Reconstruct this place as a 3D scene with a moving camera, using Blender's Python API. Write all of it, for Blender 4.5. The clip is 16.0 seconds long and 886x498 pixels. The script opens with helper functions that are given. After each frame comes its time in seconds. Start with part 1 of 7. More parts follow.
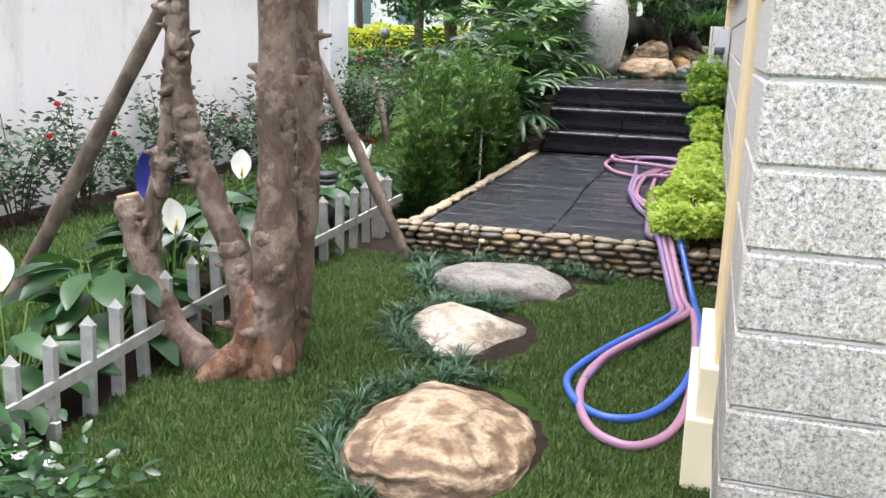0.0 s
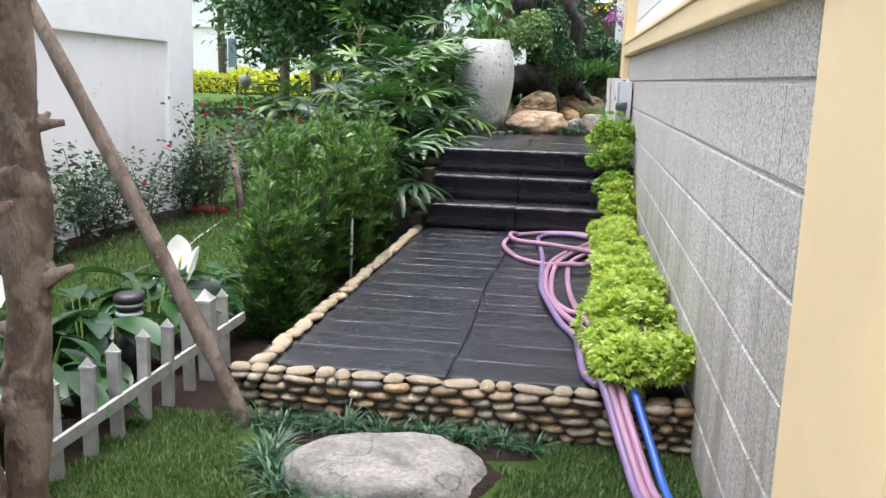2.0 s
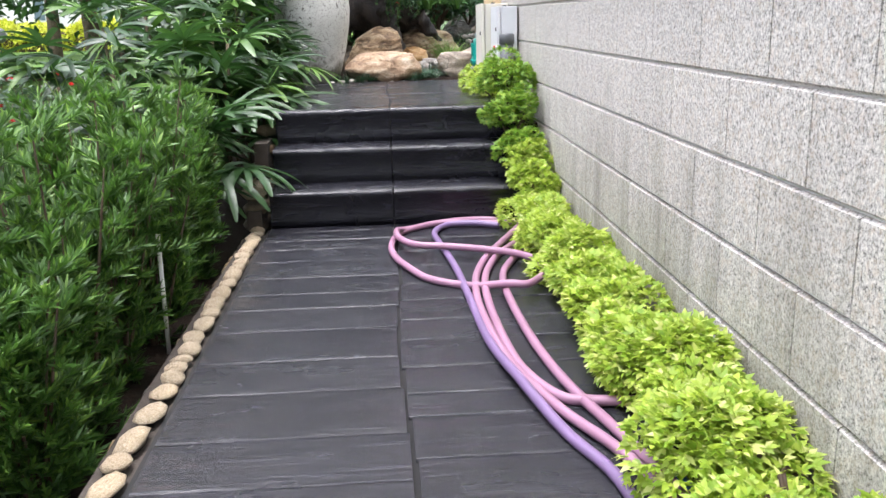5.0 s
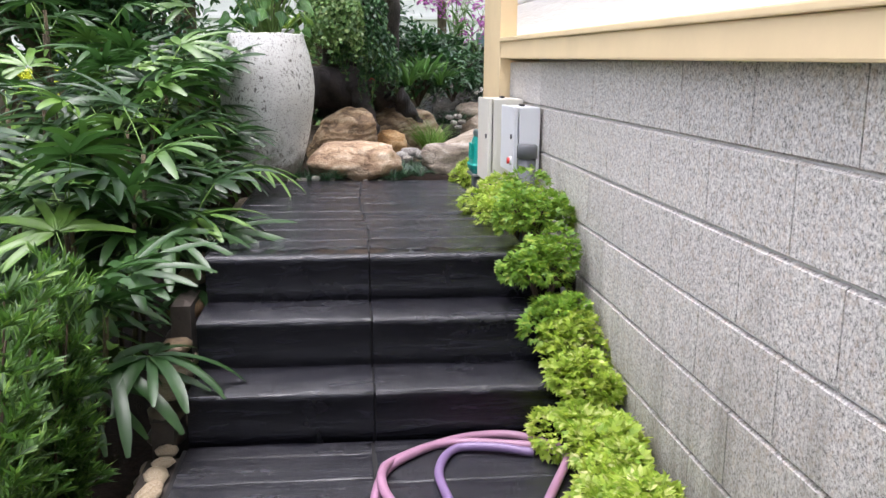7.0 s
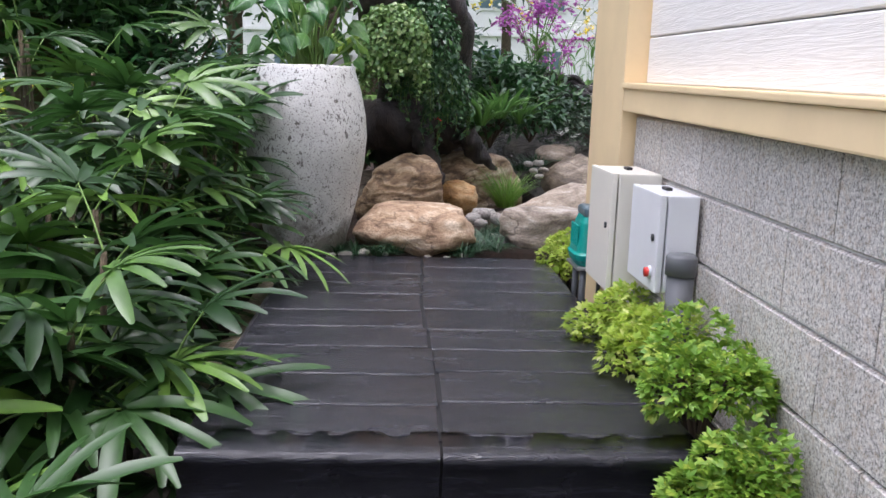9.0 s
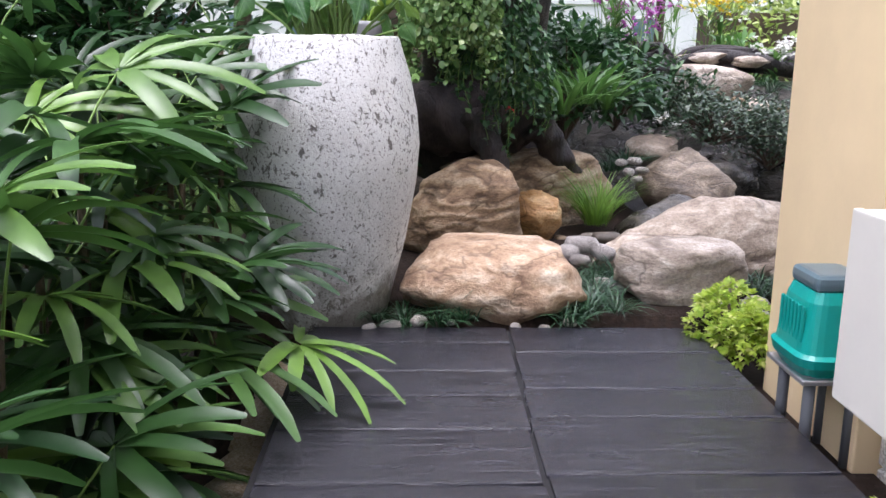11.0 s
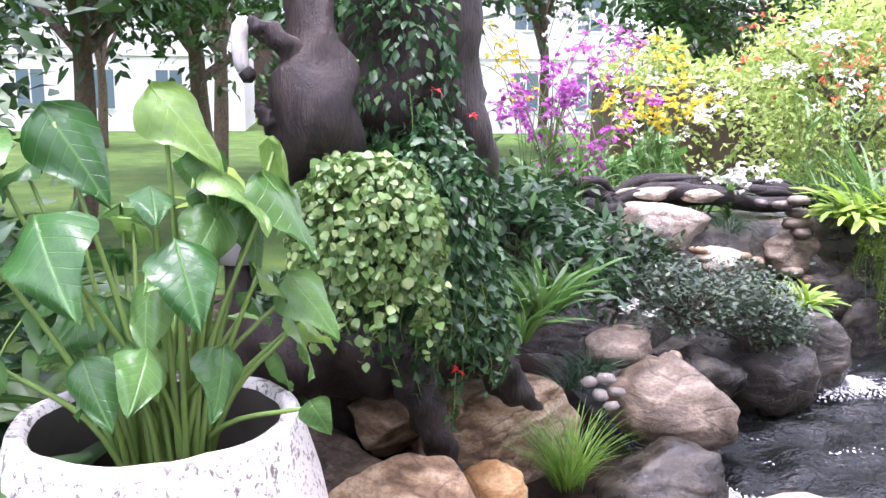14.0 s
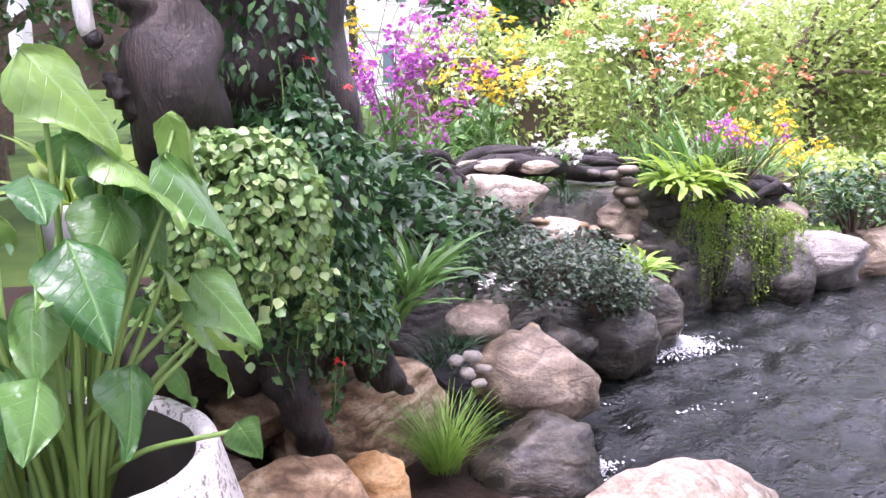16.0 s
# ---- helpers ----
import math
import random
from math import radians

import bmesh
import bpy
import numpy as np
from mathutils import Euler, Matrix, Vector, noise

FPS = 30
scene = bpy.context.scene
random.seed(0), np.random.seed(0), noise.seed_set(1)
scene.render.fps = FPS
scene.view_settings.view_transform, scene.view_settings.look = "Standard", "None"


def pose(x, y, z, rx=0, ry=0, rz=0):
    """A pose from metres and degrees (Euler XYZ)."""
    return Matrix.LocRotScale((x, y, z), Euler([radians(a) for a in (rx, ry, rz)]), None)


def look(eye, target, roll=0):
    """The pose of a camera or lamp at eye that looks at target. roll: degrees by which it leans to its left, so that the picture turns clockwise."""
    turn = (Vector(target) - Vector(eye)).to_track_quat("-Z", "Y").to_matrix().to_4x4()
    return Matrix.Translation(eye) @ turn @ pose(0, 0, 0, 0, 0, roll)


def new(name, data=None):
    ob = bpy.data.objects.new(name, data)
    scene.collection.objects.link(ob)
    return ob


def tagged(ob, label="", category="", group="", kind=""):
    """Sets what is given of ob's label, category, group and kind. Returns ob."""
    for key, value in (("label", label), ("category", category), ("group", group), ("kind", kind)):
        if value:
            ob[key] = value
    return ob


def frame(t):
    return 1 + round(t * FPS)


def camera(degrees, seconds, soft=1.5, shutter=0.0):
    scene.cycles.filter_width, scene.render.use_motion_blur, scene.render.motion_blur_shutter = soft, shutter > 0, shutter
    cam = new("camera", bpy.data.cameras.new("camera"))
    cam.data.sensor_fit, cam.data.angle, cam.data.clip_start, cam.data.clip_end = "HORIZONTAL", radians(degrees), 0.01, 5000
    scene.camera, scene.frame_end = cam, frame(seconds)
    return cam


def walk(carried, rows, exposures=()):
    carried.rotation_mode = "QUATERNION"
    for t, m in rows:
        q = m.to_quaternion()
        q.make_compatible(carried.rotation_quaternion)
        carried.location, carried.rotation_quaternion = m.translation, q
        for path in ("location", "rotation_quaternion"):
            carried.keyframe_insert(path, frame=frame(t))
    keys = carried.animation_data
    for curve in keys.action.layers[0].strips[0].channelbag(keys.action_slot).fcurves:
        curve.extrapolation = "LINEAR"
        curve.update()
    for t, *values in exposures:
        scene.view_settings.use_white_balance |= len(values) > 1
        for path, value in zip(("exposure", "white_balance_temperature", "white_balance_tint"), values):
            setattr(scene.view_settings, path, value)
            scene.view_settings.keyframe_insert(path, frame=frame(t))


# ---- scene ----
cam = camera(54.0, 16.0)
PATH = [
    (0, (1.079, -0.589, 1.252), (0.523, 1.274, 0.783), 1.8),
    (0.5, (1.0, -0.233, 1.262), (0.57, 1.63, 0.676), 2.8),
    (1, (0.955, 0.131, 1.277), (0.513, 2.007, 0.741), 3.2),
    (1.5, (0.864, 0.474, 1.329), (0.418, 2.378, 0.91), 2.7),
    (2, (0.738, 0.845, 1.355), (0.448, 2.789, 0.985), 1.8),
    (2.5, (0.651, 1.107, 1.349), (0.462, 3.057, 0.949), 0.9),
    (3, (0.547, 1.319, 1.263), (0.316, 3.245, 0.775), 1.3),
    (3.5, (0.414, 1.598, 1.266), (0.42, 3.528, 0.744), 0.5),
    (4, (0.334, 1.976, 1.29), (0.43, 3.909, 0.784), -0.7),
    (6.5, (0.215, 4.072, 1.487), (0.388, 6.004, 0.996), -0.5),
    (7, (0.188, 4.501, 1.604), (0.411, 6.449, 1.21), 0.5),
    (7.5, (0.134, 4.845, 1.695), (0.34, 6.8, 1.329), 2.3),
    (8, (0.198, 5.188, 1.76), (0.326, 7.155, 1.422), 1.4),
    (10.3, (0.03, 7.243, 1.788), (0.133, 9.197, 1.372), 2.0),
    (10.5, (0.01, 7.407, 1.781), (0.102, 9.36, 1.363), 1.6),
    (11, (-0.027, 7.786, 1.807), (0.033, 9.739, 1.376), 0.7),
    (11.5, (-0.099, 8.196, 1.926), (0.024, 10.143, 1.488), -0.2),
    (12, (-0.131, 8.514, 2.081), (0.01, 10.468, 1.68), -1.0),
    (12.5, (-0.12, 8.772, 2.234), (-0.083, 10.72, 1.784), -1.1),
    (13, (-0.159, 9.028, 2.384), (0.038, 10.968, 1.943), -0.1),
    (13.5, (-0.145, 9.232, 2.452), (0.117, 11.172, 2.042), -0.7),
    (14, (-0.095, 9.401, 2.479), (0.239, 11.343, 2.133), 0.3),
    (14.5, (-0.121, 9.501, 2.482), (0.316, 11.422, 2.135), 0.9),
    (15, (-0.184, 9.574, 2.489), (0.377, 11.459, 2.126), 0.8),
    (15.5, (-0.24, 9.623, 2.491), (0.413, 11.475, 2.113), 0.7),
    (16, (-0.277, 9.642, 2.474), (0.478, 11.45, 2.069), 0.7),
]
EXPOSURES = [(0, 2.22, 6200, 14), (1.5, 2.25, 6150, 14), (2.5, 2.1, 6100, 13), (3, 2.3, 6100, 13), (4, 2.45, 6150, 14), (7, 2.12, 6200, 18), (8, 1.82, 6100, 20), (10.5, 1.84, 5950, 22), (11.2, 2.28, 5950, 24), (12, 2.38, 5950, 26), (12.5, 2.68, 5950, 27), (14, 2.82, 5900, 35), (16, 2.76, 6000, 40)]
walk(cam, [(t, look(eye, target, roll)) for t, eye, target, roll in PATH], EXPOSURES)

# ---- light: bright overcast ----
world = bpy.data.worlds.new("sky")
scene.world = world
world.use_nodes = True
wn = world.node_tree
for n in list(wn.nodes):
    wn.nodes.remove(n)
w_out = wn.nodes.new("ShaderNodeOutputWorld")
w_bg = wn.nodes.new("ShaderNodeBackground")
w_sky = wn.nodes.new("ShaderNodeTexSky")
w_sky.sky_type = "NISHITA"
w_sky.sun_disc = False
w_sky.sun_elevation = radians(86)
w_sky.sun_rotation = radians(236)
w_sky.dust_density = 4.0
w_sky.air_density = 1.0
w_hsv = wn.nodes.new("ShaderNodeHueSaturation")
w_hsv.inputs["Saturation"].default_value = 0.3
wn.links.new(w_sky.outputs[0], w_hsv.inputs["Color"])
wn.links.new(w_hsv.outputs[0], w_bg.inputs["Color"])
w_bg.inputs["Strength"].default_value = 0.15
wn.links.new(w_bg.outputs[0], w_out.inputs["Surface"])

sun_data = bpy.data.lights.new("sun", "SUN")
sun_data.energy = 0.75
sun_data.angle = radians(32)
sun_data.color = (1.0, 0.97, 0.92)
sun = new("sun", sun_data)
sun.matrix_world = look((-0.6, 7.6, 12), (0, 8, 0))

# ---- mesh helpers ----
RNG = np.random.default_rng(7)


def mesh_np(name, verts, quads=None, tris=None, smooth=True):
    """A mesh from arrays of corners and faces."""
    verts = np.asarray(verts, float).reshape(-1, 3)
    me = bpy.data.meshes.new(name)
    q = np.zeros((0, 4), int) if quads is None else np.asarray(quads, int).reshape(-1, 4)
    t = np.zeros((0, 3), int) if tris is None else np.asarray(tris, int).reshape(-1, 3)
    me.vertices.add(len(verts))
    me.vertices.foreach_set("co", verts.ravel())
    loops = np.concatenate([q.ravel(), t.ravel()])
    me.loops.add(len(loops))
    me.loops.foreach_set("vertex_index", loops.astype(np.int32))
    starts = np.concatenate([np.arange(len(q)) * 4, len(q) * 4 + np.arange(len(t)) * 3])
    me.polygons.add(len(starts))
    me.polygons.foreach_set("loop_start", starts.astype(np.int32))
    me.update(calc_edges=True)
    me.validate()
    if smooth:
        me.polygons.foreach_set("use_smooth", np.ones(len(me.polygons), bool))
    return me


def mesh_bm(name, bm, smooth=False):
    me = bpy.data.meshes.new(name)
    bm.normal_update()
    bm.to_mesh(me)
    bm.free()
    if smooth:
        me.polygons.foreach_set("use_smooth", np.ones(len(me.polygons), bool))
    return me


# small pieces past counting that stay joined
JOINED = {"foliage", "branchwork", "inflorescence", "stemwork", "strandwork", "branchwork", "limbwork", "stalkwork", "stalkwork", "dark_core", "foliage", "crown"}


def link_mesh(name, me, material, parent=None, label="", m=None):
    if material is not None and not me.materials:
        me.materials.append(material)
    ob = new(name, me)
    if parent is not None:
        ob.parent = parent
    if m is not None:
        ob.matrix_basis = m
    if label:
        ob["label"] = label
    if name in JOINED:
        ob["kind"] = "stuff"
    return ob


def part(name, bm, material, parent, label="", smooth=False, m=None):
    return link_mesh(name, mesh_bm(name, bm, smooth), material, parent, label, m)


def thing(name, x=0, y=0, z=0, rz=0, label="", category="", group="", kind=""):
    ob = new(name)
    ob.empty_display_size = 0.1
    ob.matrix_basis = pose(x, y, z, 0, 0, rz)
    return tagged(ob, label, category, group, kind)


def bm_box(x0, x1, y0, y1, z0, z1, bevel=0.0, segments=2):
    bm = bmesh.new()
    bmesh.ops.create_cube(bm, size=1)
    for v in bm.verts:
        v.co = Vector(((x0 + x1) / 2 + v.co.x * (x1 - x0), (y0 + y1) / 2 + v.co.y * (y1 - y0), (z0 + z1) / 2 + v.co.z * (z1 - z0)))
    if bevel:
        bmesh.ops.bevel(bm, geom=bm.edges[:], offset=bevel, segments=segments, affect="EDGES", profile=0.6)
    return bm


def tube_arrays(points, radii, sides=10, cap=True, lump=0.0, seed=0):
    """A tapered tube along points: corners and quads."""
    P = np.asarray(points, float)
    R = np.broadcast_to(np.asarray(radii, float), (len(P),))
    T = np.gradient(P, axis=0)
    T /= np.linalg.norm(T, axis=1)[:, None] + 1e-9
    up = np.array([0, 0, 1.0]) if abs(T[0][2]) < 0.9 else np.array([1.0, 0, 0])
    N = np.cross(T[0], up)
    N /= np.linalg.norm(N)
    rings = []
    rg = np.random.default_rng(seed)
    wob = rg.uniform(0, 6.28, 4)
    for i in range(len(P)):
        N = N - T[i] * np.dot(N, T[i])
        N /= np.linalg.norm(N) + 1e-9
        B = np.cross(T[i], N)
        a = np.linspace(0, 2 * np.pi, sides, endpoint=False)
        r = R[i] * (1 + lump * (np.sin(2 * a + wob[0] + i * 0.7) * 0.5 + np.sin(3 * a + wob[1] - i * 0.9) * 0.5))
        rings.append(P[i] + r[:, None] * (np.cos(a)[:, None] * N + np.sin(a)[:, None] * B))
    V = np.concatenate(rings)
    q = []
    for i in range(len(P) - 1):
        for j in range(sides):
            k = (j + 1) % sides
            q.append((i * sides + j, i * sides + k, (i + 1) * sides + k, (i + 1) * sides + j))
    t = []
    if cap:
        n = len(V)
        V = np.concatenate([V, P[:1], P[-1:]])
        for j in range(sides):
            k = (j + 1) % sides
            t.append((n, k, j))
            t.append((n + 1, (len(P) - 1) * sides + j, (len(P) - 1) * sides + k))
    return V, np.array(q, int), np.array(t, int).reshape(-1, 3)


def join_arrays(items):
    """Joins (corners, quads, tris) triples into one."""
    V, Q, T, n = [], [], [], 0
    for v, q, t in items:
        V.append(v)
        if q is not None and len(q):
            Q.append(np.asarray(q) + n)
        if t is not None and len(t):
            T.append(np.asarray(t) + n)
        n += len(v)
    return np.concatenate(V), (np.concatenate(Q) if Q else None), (np.concatenate(T) if T else None)


def smooth_path(points, n):
    """Catmull-Rom through the points, n samples."""
    P = np.asarray(points, float)
    P = np.concatenate([2 * P[:1] - P[1:2], P, 2 * P[-1:] - P[-2:-1]])
    out = []
    for u in np.linspace(0, len(P) - 3 - 1e-6, n):
        i = int(u)
        f = u - i
        a, b, c, d = P[i:i + 4]
        out.append(0.5 * (2 * b + (c - a) * f + (2 * a - 5 * b + 4 * c - d) * f * f + (3 * b - a - 3 * c + d) * f ** 3))
    return np.array(out)


def tube(name, points, radii, material, parent=None, sides=10, label="", lump=0.0, seed=0, m=None):
    v, q, t = tube_arrays(points, radii, sides, True, lump, seed)
    return link_mesh(name, mesh_np(name, v, q, t), material, parent, label, m)


def leaf_strip(length, width, rows=4, droop=0.3, fold=0.15, shape="lance", twist=0.0):
    """One leaf along +Y from the origin: corners and quads, three columns wide."""
    u = np.linspace(0, 1, rows + 1)
    if shape == "lance":
        w = np.sin(np.pi * np.clip(u * 0.92 + 0.06, 0, 1)) ** 0.8
    elif shape == "blade":
        w = np.minimum(1, 3.0 * u + 0.5) * (1 - u ** 3)
    elif shape == "strap":
        w = np.minimum(1, 4.0 * u + 0.35) * np.clip((1 - u) * 5, 0.35, 1)
    elif shape == "round":
        w = np.sqrt(np.clip(1 - (2 * u - 1) ** 2, 0.02, 1))
    else:
        w = np.where(u < 0.35, 0.55 + u * 1.3, (1 - u) ** 0.75 * 1.38)
    w = w * width / 2
    V = []
    for i, k in enumerate(u):
        ang = droop * k
        y = length * (np.sin(ang) / droop if abs(droop) > 1e-4 else k)
        z = -length * ((1 - np.cos(ang)) / droop if abs(droop) > 1e-4 else 0)
        tw = twist * k
        for sx in (-1, 0, 1):
            V.append((sx * w[i] * np.cos(tw), y, z + abs(sx) * fold * w[i] + sx * w[i] * np.sin(tw)))
    q = []
    for i in range(rows):
        for j in range(2):
            a = i * 3 + j
            q.append((a, a + 1, a + 4, a + 3))
    return np.array(V), np.array(q)


def scatter(template, mats, locs):
    """Copies of a template (corners, quads) by turn-scale matrices and places, joined."""
    V, Q = template
    n, k = len(locs), len(V)
    out = np.einsum("nij,kj->nki", mats, V) + np.asarray(locs)[:, None, :]
    q = (np.asarray(Q)[None] + (np.arange(n) * k)[:, None, None]).reshape(-1, np.asarray(Q).shape[1])
    return out.reshape(-1, 3), q


def turns(direction, roll, scale):
    """Matrices that lay +Y along each direction, with the leaf's face up, rolled, scaled."""
    d = np.asarray(direction, float)
    d = d / (np.linalg.norm(d, axis=1)[:, None] + 1e-9)
    up = np.tile(np.array([0, 0, 1.0]), (len(d), 1))
    up[np.abs(d[:, 2]) > 0.97] = (1, 0, 0)
    x = np.cross(d, up)
    x /= np.linalg.norm(x, axis=1)[:, None] + 1e-9
    z = np.cross(x, d)
    c, s = np.cos(roll)[:, None], np.sin(roll)[:, None]
    x2, z2 = x * c + z * s, z * c - x * s
    return np.stack([x2, d, z2], axis=2) * np.asarray(scale)[:, None, None]


def rand_dirs(rg, n, lo=-1.0, hi=1.0):
    z = rg.uniform(lo, hi, n)
    a = rg.uniform(0, 2 * np.pi, n)
    r = np.sqrt(np.clip(1 - z * z, 0, 1))
    return np.stack([r * np.cos(a), r * np.sin(a), z], axis=1)


def smoothstep(a, b, x):
    t = np.clip((x - a) / (b - a), 0, 1)
    return t * t * (3 - 2 * t)

# ---- materials ----
def mat_base(name, rough=0.6, metal=0.0, spec=0.5):
    m = bpy.data.materials.new(name)
    m.use_nodes = True
    nt = m.node_tree
    b = nt.nodes["Principled BSDF"]
    b.inputs["Roughness"].default_value = rough
    b.inputs["Metallic"].default_value = metal
    b.inputs["Specular IOR Level"].default_value = spec
    return m, nt, b


def n_coord(nt, scale=(1, 1, 1), space="Object"):
    c = nt.nodes.new("ShaderNodeTexCoord")
    mp = nt.nodes.new("ShaderNodeMapping")
    mp.inputs["Scale"].default_value = scale
    nt.links.new(c.outputs[space], mp.inputs["Vector"])
    return mp.outputs[0]


def n_world(nt, scale=(1, 1, 1)):
    g = nt.nodes.new("ShaderNodeNewGeometry")
    mp = nt.nodes.new("ShaderNodeMapping")
    mp.inputs["Scale"].default_value = scale
    nt.links.new(g.outputs["Position"], mp.inputs["Vector"])
    return mp.outputs[0]


def n_noise(nt, vec, scale, detail=5, rough=0.6, dist=0.0):
    n = nt.nodes.new("ShaderNodeTexNoise")
    n.inputs["Scale"].default_value = scale
    n.inputs["Detail"].default_value = detail
    n.inputs["Roughness"].default_value = rough
    n.inputs["Distortion"].default_value = dist
    nt.links.new(vec, n.inputs["Vector"])
    return n.outputs["Fac"]


def n_ramp(nt, fac, stops):
    r = nt.nodes.new("ShaderNodeValToRGB")
    e = r.color_ramp.elements
    while len(e) < len(stops):
        e.new(0.5)
    for k, (p, c) in enumerate(stops):
        e[k].position = p
        e[k].color = (*c, 1) if len(c) == 3 else c
    nt.links.new(fac, r.inputs["Fac"])
    return r.outputs["Color"]


def n_mix(nt, fac, a, b, mode="MIX"):
    m = nt.nodes.new("ShaderNodeMix")
    m.data_type = "RGBA"
    m.blend_type = mode
    for sock, v in ((m.inputs[0], fac), (m.inputs[6], a), (m.inputs[7], b)):
        if isinstance(v, (int, float)):
            sock.default_value = v
        elif isinstance(v, tuple):
            sock.default_value = (*v, 1)
        else:
            nt.links.new(v, sock)
    return m.outputs[2]


def n_bump(nt, b, height, strength=0.4, distance=0.01):
    n = nt.nodes.new("ShaderNodeBump")
    n.inputs["Strength"].default_value = strength
    n.inputs["Distance"].default_value = distance
    nt.links.new(height, n.inputs["Height"])
    nt.links.new(n.outputs[0], b.inputs["Normal"])
    return n


def n_math(nt, op, a, b=0.0):
    m = nt.nodes.new("ShaderNodeMath")
    m.operation = op
    for sock, v in ((m.inputs[0], a), (m.inputs[1], b)):
        if isinstance(v, (int, float)):
            sock.default_value = v
        else:
            nt.links.new(v, sock)
    return m.outputs[0]


def foliage(name, dark, light, rough=0.45, trans=0.25, tip=None, obj_random=False, vein=0.0):
    """Leaf material: varies from leaf to leaf and along the leaf, lets some light through."""
    m, nt, b = mat_base(name, rough)
    if obj_random:
        rnd = nt.nodes.new("ShaderNodeObjectInfo").outputs["Random"]
    else:
        rnd = nt.nodes.new("ShaderNodeNewGeometry").outputs["Random Per Island"]
    col = n_ramp(nt, rnd, [(0.0, dark), (0.75, light), (1.0, tip or light)])
    blotch = n_noise(nt, n_world(nt), 9.0, 3)
    col = n_mix(nt, n_ramp(nt, blotch, [(0.35, (0, 0, 0)), (0.7, (0.45, 0.45, 0.45))]), col, tuple(c * 0.6 for c in dark))
    nt.links.new(col, b.inputs["Base Color"])
    if vein:
        n_bump(nt, b, n_noise(nt, n_world(nt), 60.0, 2), vein, 0.003)
    tr = nt.nodes.new("ShaderNodeBsdfTranslucent")
    nt.links.new(n_mix(nt, 0.5, col, tuple(min(1, c * 1.5) for c in light)), tr.inputs["Color"])
    mx = nt.nodes.new("ShaderNodeMixShader")
    mx.inputs[0].default_value = trans
    nt.links.new(b.outputs[0], mx.inputs[1])
    nt.links.new(tr.outputs[0], mx.inputs[2])
    nt.links.new(mx.outputs[0], nt.nodes["Material Output"].inputs["Surface"])
    return m


def plain(name, color, rough=0.5, metal=0.0, vary=0.12, scale=6.0, bump=0.15, fine=60.0):
    """Paint, plastic and the like: slight mottling and fine relief."""
    m, nt, b = mat_base(name, rough, metal)
    v = n_world(nt)
    f = n_noise(nt, v, scale, 5)
    col = n_ramp(nt, f, [(0.25, tuple(c * (1 - vary) for c in color)), (0.75, tuple(min(1, c * (1 + vary * 0.5)) for c in color))])
    nt.links.new(col, b.inputs["Base Color"])
    n_bump(nt, b, n_noise(nt, v, fine, 3), bump, 0.004)
    return m


